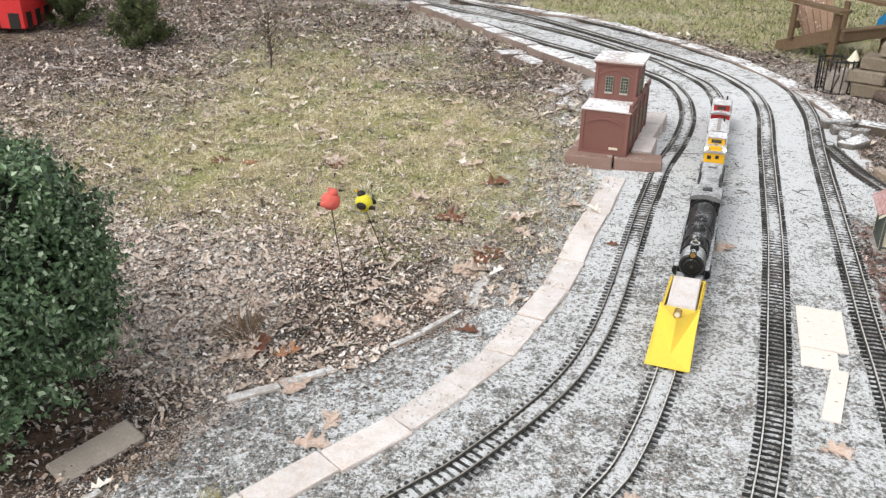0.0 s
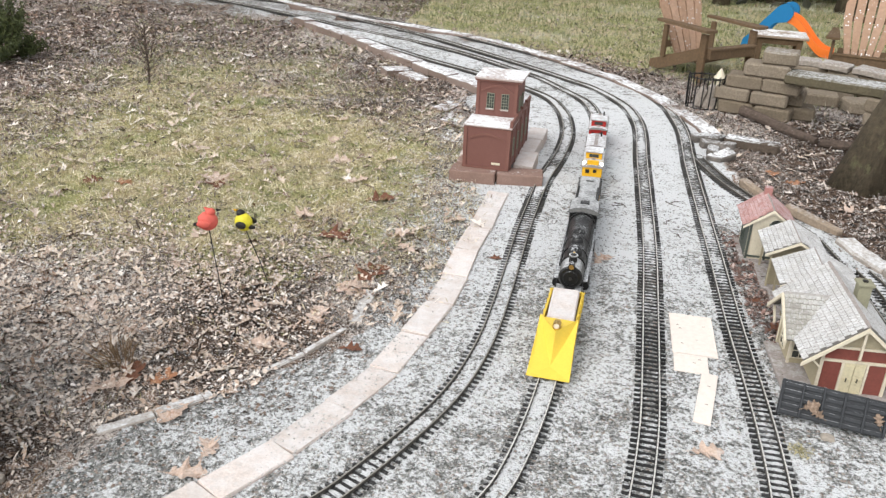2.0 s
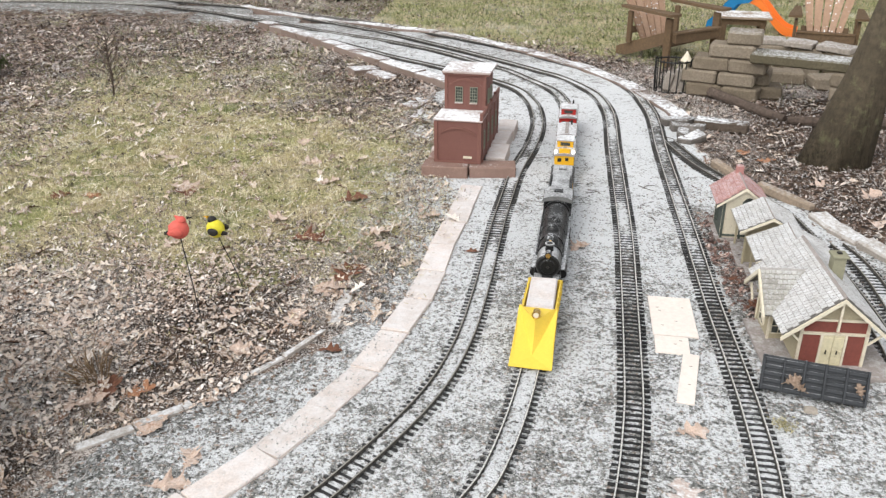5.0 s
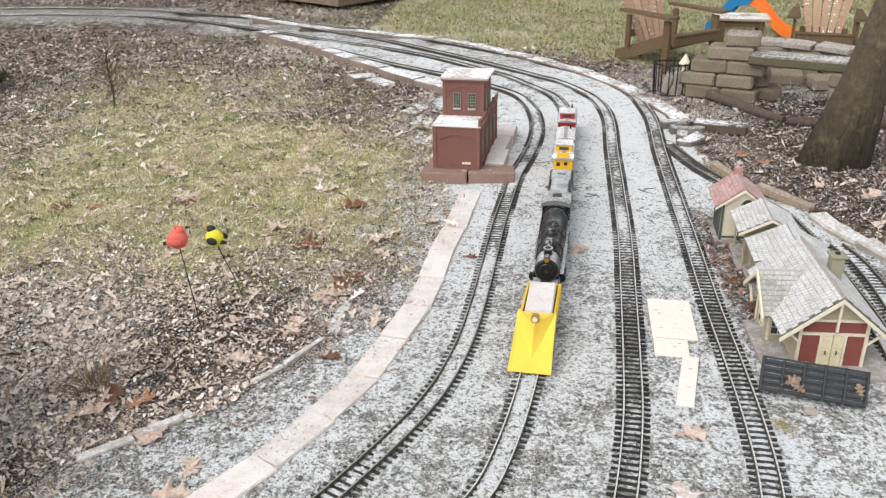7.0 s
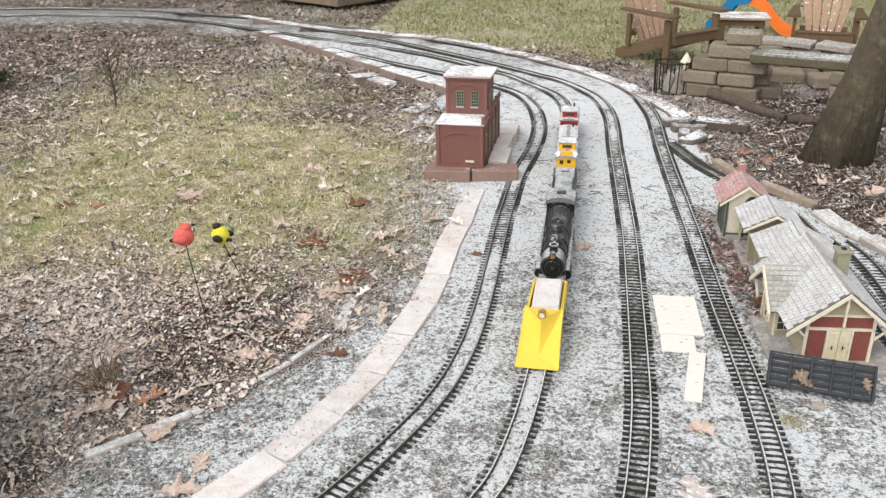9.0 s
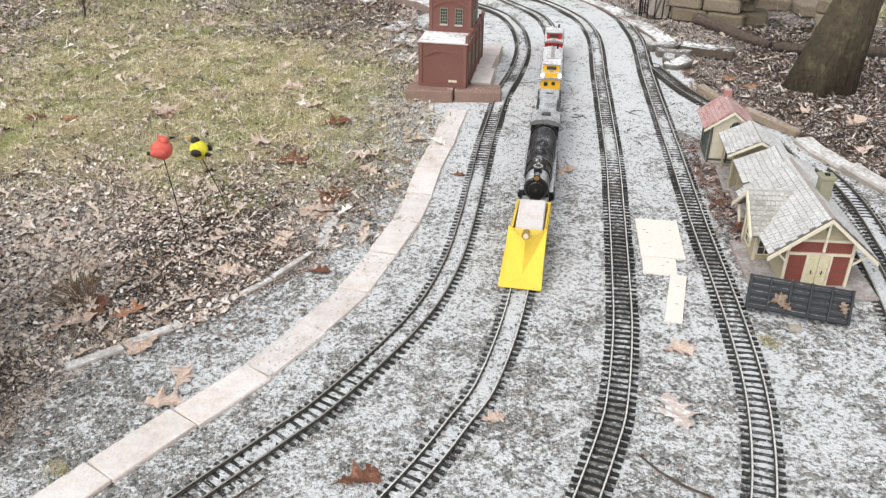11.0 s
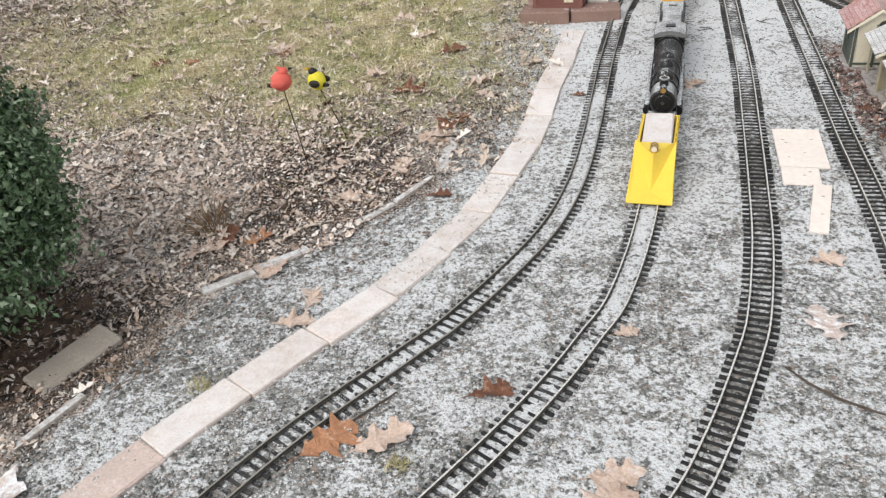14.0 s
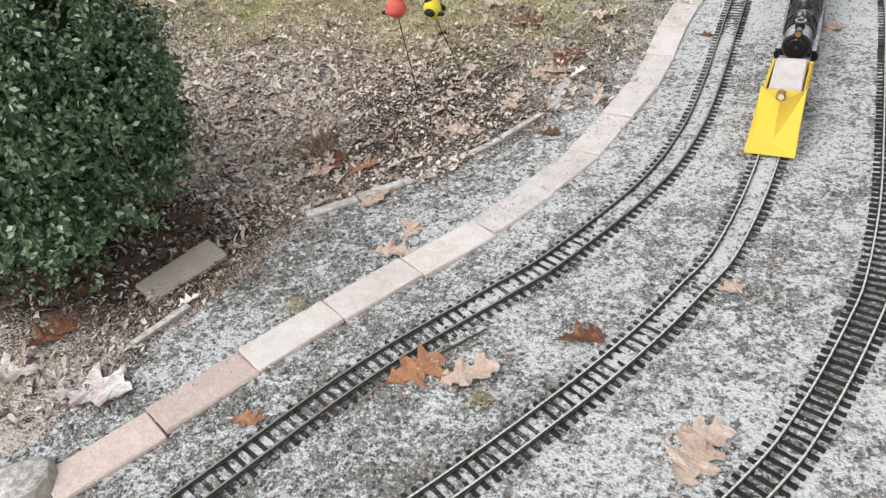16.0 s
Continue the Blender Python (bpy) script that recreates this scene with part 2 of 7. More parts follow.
M = dict(
    ground=ground_material(),
    paver_pink=mat("bare_pink_paver", (0.64, 0.52, 0.465), 0.85, grain=160, vary=0.22, bump=0.5, snow=0.52, each=0.10, snow_scale=60, soft=0.25, cover=0.6, wear=(0.50, 0.42, 0.38)),
    paver=mat("pink_paver", (0.64, 0.555, 0.505), 0.85, grain=160, vary=0.20, bump=0.5, wear=(0.52, 0.46, 0.42), snow=0.85, each=0.10, snow_scale=22, soft=0.4, cover=0.82),
    paver_wall=mat("brown_paver_with_snow", (0.20, 0.15, 0.125), 0.85, grain=220, vary=0.2, bump=0.4, snow=0.74, each=0.15, snow_scale=40, soft=0.15),
    paver_bare=mat("pink_paver_side", (0.27, 0.178, 0.145), 0.85, grain=220, vary=0.25, bump=0.5, snow=0.40, each=0.15, snow_scale=90),
    slate=mat("edging_stone", (0.38, 0.34, 0.30), 0.85, grain=150, vary=0.3, bump=0.5, soft=0.25, snow=0.78, each=0.1, snow_scale=70),
    tie_snowy=mat("snowed_tie_plastic", (0.03, 0.03, 0.03), 0.65, grain=300, vary=0.3, bump=0.2, snow=0.50, each=0.2, snow_scale=150, soft=0.25, cover=0.8),
    tie_dusty=mat("dusted_tie_plastic", (0.055, 0.053, 0.05), 0.7, grain=300, vary=0.3, bump=0.2, snow=0.40, snow_scale=120, soft=0.3, cover=0.7),
    tie=mat("black_tie_plastic", (0.022, 0.022, 0.022), 0.65, grain=300, vary=0.3, bump=0.2, snow=0.22, each=0.2, snow_scale=200),
    # polished head; its pale, barely metallic colour also carries the sky's sheen
    rail=mat("polished_rail_head_sheen", (0.74, 0.72, 0.68), 0.28, metal=0.3, grain=250, vary=0.15, bump=0.1, snow=0.30, cover=0.8),
    rail_dull=mat("tarnished_rail_head", (0.34, 0.32, 0.28), 0.45, metal=0.3, grain=250, vary=0.25, bump=0.1, snow=0.40, cover=0.8),
    rail_web=mat("oxidised_rail_side", (0.095, 0.086, 0.074), 0.5, metal=0.4, grain=250, vary=0.3, bump=0.15, snow=0.12),
    plywood=mat("pale_plywood", (0.79, 0.71, 0.645), 0.8, grain=70, vary=0.10, bump=0.15, snow=0.44, soft=0.35, cover=0.6),
    block=mat("tan_wall_block", (0.205, 0.168, 0.124), 0.9, grain=90, vary=0.3, bump=0.7, snow=0.40, each=0.18, snow_scale=50, soft=0.35, cover=0.38),
    plank=mat("dark_olive_plank", (0.115, 0.098, 0.062), 0.85, grain=80, vary=0.35, bump=0.5, snow=0.70, soft=0.2, cover=0.85),
    block_top=mat("snow_dusted_wall_block", (0.215, 0.178, 0.132), 0.9, grain=90, vary=0.3, bump=0.7, snow=0.62, snow_scale=50, soft=0.3, cover=0.75),
    heap_stone=mat("dark_angular_stone", (0.17, 0.152, 0.135), 0.9, grain=70, vary=0.4, bump=0.7, snow=0.70, each=0.3, soft=0.15, cover=0.92),
    timber=mat("grey_weathered_timber", (0.19, 0.145, 0.105), 0.85, grain=80, vary=0.35, bump=0.5, snow=0.46, each=0.12),
    bark=bark_ridges(mat("brown_green_bark", (0.088, 0.071, 0.047), 0.95, grain=38, vary=0.45, bump=0.8, wear=(0.14, 0.135, 0.075))),
    log=mat("brown_log_bark", (0.10, 0.075, 0.06), 0.95, grain=60, vary=0.45, bump=0.9, snow=0.25),
    station_red=mat("red_brown_building_plastic", (0.175, 0.080, 0.065), 0.6, grain=260, vary=0.14, bump=0.25),
    station_trim=mat("brown_trim_plastic", (0.19, 0.088, 0.070), 0.6, grain=200, vary=0.15, bump=0.15),
    snow_roof=mat("snow_covered_flat_roof", (0.42, 0.34, 0.31), 0.85, grain=160, vary=0.2, bump=0.3, snow=0.75),
    glass=mat("dark_window_glass", (0.055, 0.06, 0.055), 0.15, grain=60, vary=0.3, bump=0.0),
    sash=mat("pale_green_sash", (0.24, 0.25, 0.19), 0.6, grain=200, vary=0.15, bump=0.1),
    cream=mat("cream_painted_trim", (0.66, 0.60, 0.47), 0.6, grain=180, vary=0.1, bump=0.15, wear=(0.5, 0.44, 0.34)),
    depot_red=mat("oxblood_board_wall", (0.21, 0.065, 0.05), 0.65, grain=160, vary=0.18, bump=0.2),
    depot_tan=mat("tan_board_wall", (0.40, 0.35, 0.24), 0.7, grain=160, vary=0.15, bump=0.2),
    shingle=mat("snowy_grey_shingle", (0.36, 0.34, 0.315), 0.85, grain=200, vary=0.25, bump=0.3, snow=0.92, each=0.18, snow_scale=130, soft=0.35, cover=0.9),
    shingle_gap=mat("dark_shingle_joint", (0.15, 0.142, 0.13), 0.9, grain=200, vary=0.3, bump=0.2, snow=0.35, snow_scale=90),
    shingle_worn=mat("worn_grey_shingle", (0.34, 0.325, 0.29), 0.85, grain=200, vary=0.25, bump=0.3, snow=0.62, each=0.16, snow_scale=130, soft=0.3, cover=0.7),
    shingle_pink=mat("snowy_red_shingle", (0.40, 0.20, 0.18), 0.8, grain=200, vary=0.2, bump=0.3, snow=0.70, soft=0.3, cover=0.65, each=0.12, snow_scale=130),
    door_cream=mat("worn_cream_door", (0.62, 0.56, 0.38), 0.6, grain=120, vary=0.14, bump=0.15, wear=(0.42, 0.37, 0.25)),
    chimney_tan=mat("olive_tan_chimney", (0.27, 0.26, 0.18), 0.7, grain=160, vary=0.15, bump=0.2),
    dark_green=mat("dark_green_wall", (0.085, 0.10, 0.085), 0.6, grain=160, vary=0.2, bump=0.15),
    platform=mat("grey_platform", (0.30, 0.265, 0.245), 0.8, grain=140, vary=0.2, bump=0.2, snow=0.60, soft=0.3, cover=0.7),
    gondola_black=mat("black_wagon_plastic", (0.030, 0.033, 0.037), 0.5, grain=160, vary=0.3, bump=0.15, snow=0.66, snow_scale=70, soft=0.25, cover=0.85),
    loco_black=mat("black_engine_plastic", (0.016, 0.016, 0.016), 0.32, grain=240, vary=0.3, bump=0.15, snow=0.44, snow_scale=150),
    snow_edge=mat("snow_on_running_board", (0.05, 0.05, 0.05), 0.7, grain=220, vary=0.3, bump=0.2, snow=0.80, snow_scale=90, soft=0.2),
    loco_grey=mat("frosted_smokebox", (0.15, 0.15, 0.145), 0.6, grain=200, vary=0.3, bump=0.2, snow=0.80, snow_scale=110, soft=0.28, cover=0.82),
    wheel_steel=mat("dark_wheel_metal", (0.10, 0.095, 0.09), 0.4, metal=0.7, grain=200, vary=0.3, bump=0.1),
    yellow=mat("bright_yellow_plastic", (0.76, 0.55, 0.075), 0.5, grain=220, vary=0.08, bump=0.08, snow=0.12, snow_scale=120, cover=0.5),
    caboose_yellow=mat("golden_yellow_plastic", (0.72, 0.40, 0.02), 0.45, grain=220, vary=0.08, bump=0.05),
    teal=mat("teal_plastic", (0.02, 0.36, 0.40), 0.45, grain=220, vary=0.1, bump=0.05),
    caboose_red=mat("red_wagon_plastic", (0.42, 0.028, 0.022), 0.45, grain=220, vary=0.12, bump=0.05),
    wagon_roof=mat("snowy_wagon_roof", (0.30, 0.27, 0.26), 0.7, grain=160, vary=0.15, bump=0.2, snow=0.90, soft=0.25),
    brass=mat("brass_bell", (0.60, 0.40, 0.14), 0.3, metal=1.0, grain=200, vary=0.1, bump=0.0),
    bird_red=mat("coral_red_ornament", (0.66, 0.125, 0.095), 0.55, grain=130, vary=0.12, bump=0.1),
    bird_yellow=mat("lemon_yellow_ornament", (0.68, 0.60, 0.04), 0.55, grain=130, vary=0.15, bump=0.1),
    black=mat("black_ornament_paint", (0.02, 0.018, 0.016), 0.5, grain=200, vary=0.2, bump=0.1),
    slide_blue=mat("blue_toy_plastic", (0.012, 0.16, 0.36), 0.45, grain=60, vary=0.08, bump=0.03),
    slide_orange=mat("orange_toy_plastic", (0.80, 0.19, 0.03), 0.45, grain=60, vary=0.06, bump=0.03),
    post_green=mat("dark_green_post_paint", (0.015, 0.11, 0.055), 0.5, grain=60, vary=0.15, bump=0.1),
    barn_red=mat("bright_red_painted_wood", (0.55, 0.03, 0.03), 0.6, grain=80, vary=0.15, bump=0.2),
    board_grey=mat("weathered_fence_board", (0.24, 0.19, 0.15), 0.9, grain=50, vary=0.3, bump=0.4, each=0.2),
    iron=mat("black_lantern_iron", (0.02, 0.02, 0.02), 0.5, metal=0.6, grain=200, vary=0.3, bump=0.1, snow=0.15),
    stone_grey=mat("grey_field_stone", (0.32, 0.285, 0.25), 0.9, grain=70, vary=0.4, bump=0.7, snow=0.55, each=0.25, soft=0.2),
    concrete=mat("tan_concrete_slab", (0.36, 0.32, 0.27), 0.9, grain=180, vary=0.2, bump=0.4, snow=0.18),
    # same cedar as the slats below, with shade put into its colour
    chair_wood_shaded=mat("shaded_cedar_wood", (0.135, 0.088, 0.05), 0.8, grain=60, vary=0.28, bump=0.3, snow=0.30, each=0.14, snow_scale=45),
    chair_slat=flecked(mat("pale_cedar_slat", (0.39, 0.255, 0.175), 0.8, grain=45, vary=0.22, bump=0.3, each=0.08)),
    snowy_board=mat("snow_covered_board", (0.30, 0.23, 0.17), 0.85, grain=80, vary=0.2, bump=0.3, snow=0.72),
    beam=mat("dark_brown_stone_beam", (0.10, 0.078, 0.060), 0.9, grain=90, vary=0.35, bump=0.6, snow=0.70, snow_scale=45),
    plank_edge=mat("tan_weathered_edging", (0.30, 0.235, 0.175), 0.9, grain=90, vary=0.3, bump=0.5, snow=0.55, snow_scale=60, soft=0.25, cover=0.7),
    snow_bark=mat("snowy_bark_slab", (0.34, 0.30, 0.26), 0.9, grain=60, vary=0.35, bump=0.6, snow=0.60, soft=0.25, cover=0.8),
)

# ---- building tools ----
def mesh_of(name, verts, faces, material, smooth=False):
    me = bpy.data.meshes.new(name)
    me.from_pydata([tuple(v) for v in verts], [], faces)
    me.materials.append(material)
    if smooth:
        me.polygons.foreach_set("use_smooth", [True] * len(me.polygons))
    me.update()
    return me


def part(name, bm, material, parent=None, label="", smooth=False):
    """Links a bmesh as one mesh object under a thing or a part."""
    me = bpy.data.meshes.new(name)
    bm.normal_update()
    bm.to_mesh(me)
    bm.free()
    for x in material if isinstance(material, (list, tuple)) else [material]:
        me.materials.append(x)
    if smooth:
        me.polygons.foreach_set("use_smooth", [True] * len(me.polygons))
    ob = new(name, me)
    ob.parent = parent
    return tagged(ob, label) if label else ob


def thing(name, label, category, m=None, group="", kind=""):
    ob = new(name)
    ob.empty_display_size = 0.1
    if m is not None:
        ob.matrix_basis = m
    return tagged(ob, label, category, group, kind)


def add_box(bm, x0, x1, y0, y1, z0, z1, bevel=0.0, m=None, seg=1):
    made = bmesh.ops.create_cube(bm, size=1.0, matrix=Matrix.LocRotScale(((x0 + x1) / 2, (y0 + y1) / 2, (z0 + z1) / 2), None, (abs(x1 - x0), abs(y1 - y0), abs(z1 - z0))))
    vs = made["verts"]
    if bevel:
        es = list({e for v in vs for e in v.link_edges})
        r = bmesh.ops.bevel(bm, geom=es, offset=bevel, segments=seg, affect="EDGES", profile=0.6)
        vs = list({v for f in r["faces"] for v in f.verts} | {v for v in vs if v.is_valid})
    if m is not None:
        bmesh.ops.transform(bm, matrix=m, verts=vs)
    return vs


def box(x0, x1, y0, y1, z0, z1, bevel=0.0, m=None):
    bm = bmesh.new()
    add_box(bm, x0, x1, y0, y1, z0, z1, bevel, m)
    return bm


def add_rod(bm, a, b, r0, r1=None, n=10):
    a, b = Vector(a), Vector(b)
    r1 = r0 if r1 is None else r1
    q = (b - a).to_track_quat("Z", "Y").to_matrix().to_4x4()
    return bmesh.ops.create_cone(bm, cap_ends=True, segments=n, radius1=r0, radius2=r1, depth=(b - a).length, matrix=Matrix.Translation((a + b) / 2) @ q)["verts"]


def rod(a, b, r0, r1=None, n=10):
    bm = bmesh.new()
    add_rod(bm, a, b, r0, r1, n)
    return bm


def prism(points, y0, y1):
    """A solid with the outline points (x, z), from y0 to y1."""
    bm = bmesh.new()
    add_prism(bm, points, y0, y1)
    return bm


def add_prism(bm, points, y0, y1, m=None):
    a = [bm.verts.new((x, y0, z)) for x, z in points]
    b = [bm.verts.new((x, y1, z)) for x, z in points]
    bm.faces.new(a)
    bm.faces.new(b[::-1])
    k = len(a)
    for i in range(k):
        bm.faces.new((a[i], b[i], b[(i + 1) % k], a[(i + 1) % k]))
    bmesh.ops.recalc_face_normals(bm, faces=list({f for v in a + b for f in v.link_faces}))
    if m is not None:
        bmesh.ops.transform(bm, matrix=m, verts=a + b)
    return a + b


def tube(points, radius, n=8):
    """A round bar that follows points; radius: one number or one for each point."""
    bm = bmesh.new()
    rings = []
    pts = [Vector(p) for p in points]
    for i, p in enumerate(pts):
        d = (pts[min(i + 1, len(pts) - 1)] - pts[max(i - 1, 0)]).normalized()
        q = d.to_track_quat("Z", "Y")
        r = radius[i] if isinstance(radius, (list, tuple)) else radius
        rings.append([bm.verts.new(p + q @ Vector((r * math.cos(2 * math.pi * k / n), r * math.sin(2 * math.pi * k / n), 0))) for k in range(n)])
    for a, b in zip(rings, rings[1:]):
        for k in range(n):
            bm.faces.new((a[k], a[(k + 1) % n], b[(k + 1) % n], b[k]))
    bm.faces.new(rings[0][::-1])
    bm.faces.new(rings[-1])
    return bm


class Line:
    """A smooth line through plan points, walked by its length."""

    def __init__(self, points, z=0.0):
        c = np.array(points, float)
        c = np.vstack([2 * c[0] - c[1], c, 2 * c[-1] - c[-2]])
        out = []
        for i in range(1, len(c) - 2):
            t = np.linspace(0, 1, 24, endpoint=False)[:, None]
            a, b, d, e = c[i - 1], c[i], c[i + 1], c[i + 2]
            out.append(0.5 * (2 * b + (d - a) * t + (2 * a - 5 * b + 4 * d - e) * t**2 + (3 * b - a - 3 * d + e) * t**3))
        self.p = np.vstack(out + [c[-2:-1]])
        self.s = np.r_[0, np.cumsum(np.linalg.norm(np.diff(self.p, axis=0), axis=1))]
        self.length, self.z = self.s[-1], z

    def at(self, s):
        x, y = (np.interp(s, self.s, self.p[:, k]) for k in (0, 1))
        x2, y2 = (np.interp(s + 0.01, self.s, self.p[:, k]) - np.interp(s - 0.01, self.s, self.p[:, k]) for k in (0, 1))
        return x, y, math.atan2(y2, x2)

    def place(self, s, side=0.0, z=None, turn=0.0):
        x, y, a = self.at(s)
        return pose(x - side * math.sin(a), y + side * math.cos(a), self.z if z is None else z, 0, 0, math.degrees(a) + turn)

    def near(self, x, y):
        return self.s[np.argmin(np.hypot(self.p[:, 0] - x, self.p[:, 1] - y))]

    def gap(self, X, Y):
        """The distance of plan points from the line."""
        q = self.p[::6]
        d = np.full(X.shape, 1e9)
        for a in q:
            d = np.minimum(d, (X - a[0]) ** 2 + (Y - a[1]) ** 2)
        return np.sqrt(d)


def fbm(X, Y, scale, seed=0, octaves=4):
    """Smooth random heights in about -1 to 1 for arrays of plan points."""
    rng = np.random.RandomState(seed)
    out, amp = np.zeros(X.shape), 1.0
    for _ in range(octaves):
        for _ in range(3):
            a, ph = rng.uniform(0, 2 * np.pi), rng.uniform(0, 6.28, 2)
            out += amp / 3 * np.sin((X * np.cos(a) + Y * np.sin(a)) * scale + ph[0] + 1.3 * np.sin((Y * np.cos(a) - X * np.sin(a)) * scale * 0.7 + ph[1]))
        amp, scale = amp * 0.55, scale * 2.1
    return out

# ---- lines of the plan ----
TRACKS = [
    Line([(-0.80, 0.62), (-0.572, 1.076), (-0.40, 1.42), (-0.226, 1.682), (-0.134, 1.825), (0.014, 2.147), (0.082, 2.428), (0.113, 2.768), (0.137, 3.257), (0.159, 3.56), (0.190, 3.892),
          (0.255, 4.3), (0.276, 4.69), (0.227, 5.087), (0.08, 5.42), (-0.354, 5.828), (-0.706, 6.106), (-1.2, 6.55), (-1.9, 7.2)]),
    Line([(-0.31, 1.0), (-0.215, 1.13), (-0.138, 1.245), (-0.063, 1.365), (0.014, 1.495), (0.092, 1.645), (0.150, 1.778), (0.203, 1.912), (0.259, 2.2), (0.304, 2.609), (0.334, 3.02), (0.372, 3.516), (0.408, 4.2), (0.432, 4.712),
          (0.425, 4.989), (0.369, 5.295), (0.262, 5.489), (0.07, 5.8), (-0.109, 5.994), (-0.457, 6.355), (-0.856, 6.657), (-1.41, 6.979), (-2.113, 7.45), (-3.128, 8.01),
          (-4.036, 8.17), (-4.874, 8.14), (-7, 7.5)]),
    Line([(0.03, 0.9), (0.286, 1.31), (0.376, 1.502), (0.458, 1.747), (0.493, 1.889), (0.531, 2.16), (0.553, 2.439), (0.576, 2.791), (0.603, 3.25), (0.620, 3.8),
          (0.633, 4.26), (0.652, 4.738), (0.64, 5.015), (0.578, 5.32), (0.408, 5.653), (0.277, 5.80), (0.0, 6.1), (-0.40, 6.5), (-0.95, 7.0), (-1.74, 7.58)]),
    Line([(0.57, 1.15), (0.70, 1.493), (0.756, 1.665), (0.801, 1.915), (0.818, 2.171), (0.822, 2.445), (0.823, 2.76), (0.833, 3.2), (0.842, 3.7), (0.855, 4.287),
          (0.876, 4.764), (0.865, 5.041), (0.826, 5.349), (0.704, 5.688), (0.566, 5.906), (0.301, 6.22), (0.14, 6.427), (-0.463, 6.928), (-0.891, 7.266), (-1.742, 7.72),
          (-2.611, 8.15), (-3.939, 8.55), (-5.136, 8.55), (-7, 8.0)]),
    Line([(0.906, 4.40), (0.918, 4.329), (0.974, 4.112), (1.052, 3.899), (1.198, 3.587), (1.240, 3.4), (1.262, 3.1), (1.27, 2.6), (1.2, 2.0)]),
    Line([(1.335, 3.24), (1.362, 3.095), (1.365, 2.86), (1.33, 2.4)]),
]
EDGE_IN = Line([(-0.90, 0.90), (-0.772, 1.125), (-0.69, 1.285), (-0.603, 1.452), (-0.531, 1.568), (-0.442, 1.713), (-0.338, 1.882), (-0.250, 2.056), (-0.162, 2.286),
                (-0.104, 2.525), (-0.069, 2.75), (-0.045, 3.036), (-0.020, 3.294), (0.012, 3.72)])
EDGE_SLATE = Line([(-1.0, 1.05), (-0.885, 1.315), (-0.846, 1.498), (-0.752, 1.85), (-0.566, 2.043), (-0.415, 2.235), (-0.304, 2.435), (-0.288, 2.673)])
EDGE_BACK = Line([(-0.20, 5.27), (-0.32, 5.42), (-0.645, 5.765), (-1.151, 6.342), (-1.62, 6.832), (-2.06, 7.284)])
EDGE_OUT = Line([(-2.465, 8.142), (-1.713, 7.60), (-0.46, 6.99), (0.053, 6.53), (0.476, 6.04), (0.743, 5.61), (0.905, 5.22), (0.995, 4.95), (1.032, 4.74)])
EDGE_RIGHT = Line([(1.06, 4.05), (1.175, 3.79), (1.358, 3.55), (1.385, 3.40), (1.44, 3.25), (1.52, 3.02), (1.56, 2.7), (1.5, 2.2)])


def inside(X, Y, outline):
    """Which plan points lie inside an outline."""
    hit = np.zeros(X.shape, bool)
    for (x0, y0), (x1, y1) in zip(outline, np.roll(outline, -1, axis=0)):
        hit ^= ((y0 > Y) != (y1 > Y)) & (X < (x1 - x0) * (Y - y0) / (y1 - y0 + 1e-12) + x0)
    return hit


# the track bed: from the inner edging round to the outer edging
BED = np.vstack([EDGE_SLATE.p[::8], [(-0.25, 2.9), (-0.22, 3.4), (-0.30, 3.9), (-0.36, 4.6), (-0.32, 5.3)], EDGE_BACK.p[::8], [(-3.1, 7.75), (-4.2, 7.95), (-9.0, 7.0), (-9.0, 8.4), (-5.0, 8.9), (-3.4, 8.75)],
                 EDGE_OUT.p[::8], [(1.03, 4.5)], EDGE_RIGHT.p[::8], [(1.65, 0.7), (1.5, -0.2), (0.95, -0.75), (0.1, -0.9), (-0.8, -0.6), (-1.35, 0.1)]])


def relief(X, Y):
    """The height of the ground."""
    z = 0.006 * fbm(X, Y, 2.0, 3, 3) * np.clip((np.hypot(X - 0.3, Y - 3) - 1.5) / 2, 0, 1)
    z = z + 0.0025 * fbm(X, Y, 14, 5, 3)
    lawn_in = np.clip((-X - 0.25 + 0.0 * Y) / 0.8, 0, 1) * np.clip((Y - 3.2) / 1.5, 0, 1) * np.clip(EDGE_BACK.gap(X, Y) / 0.2, 0, 1)
    z = z - 0.045 * lawn_in * ~inside(X, Y, BED)
    return z


def graded(lo, a, b, hi, step):
    mid = np.arange(a, b + step / 2, step)
    up, d = [b], step
    while up[-1] < hi:
        d *= 1.22
        up.append(up[-1] + d)
    down, d = [a], step
    while down[-1] > lo:
        d *= 1.22
        down.append(down[-1] - d)
    return np.r_[down[:0:-1], mid, up[1:]]


xs, ys = graded(-400, -2.2, 2.0, 400, 0.03), graded(-300, 0.9, 6.0, 600, 0.03)
GX, GY = np.meshgrid(xs, ys)
far_in = (np.abs(GX) < 12) & (np.abs(GY - 5) < 12)
GZ = np.where(far_in, relief(GX, GY), 0.0)
nx, ny = len(xs), len(ys)
ids = np.arange(nx * ny).reshape(ny, nx)
quads = np.stack([ids[:-1, :-1], ids[:-1, 1:], ids[1:, 1:], ids[1:, :-1]], -1).reshape(-1, 4)
gm = bpy.data.meshes.new("ground")
gm.from_pydata(np.stack([GX, GY, GZ], -1).reshape(-1, 3).tolist(), [], quads.tolist())
gm.polygons.foreach_set("use_smooth", [True] * len(gm.polygons))
gm.materials.append(M["ground"])


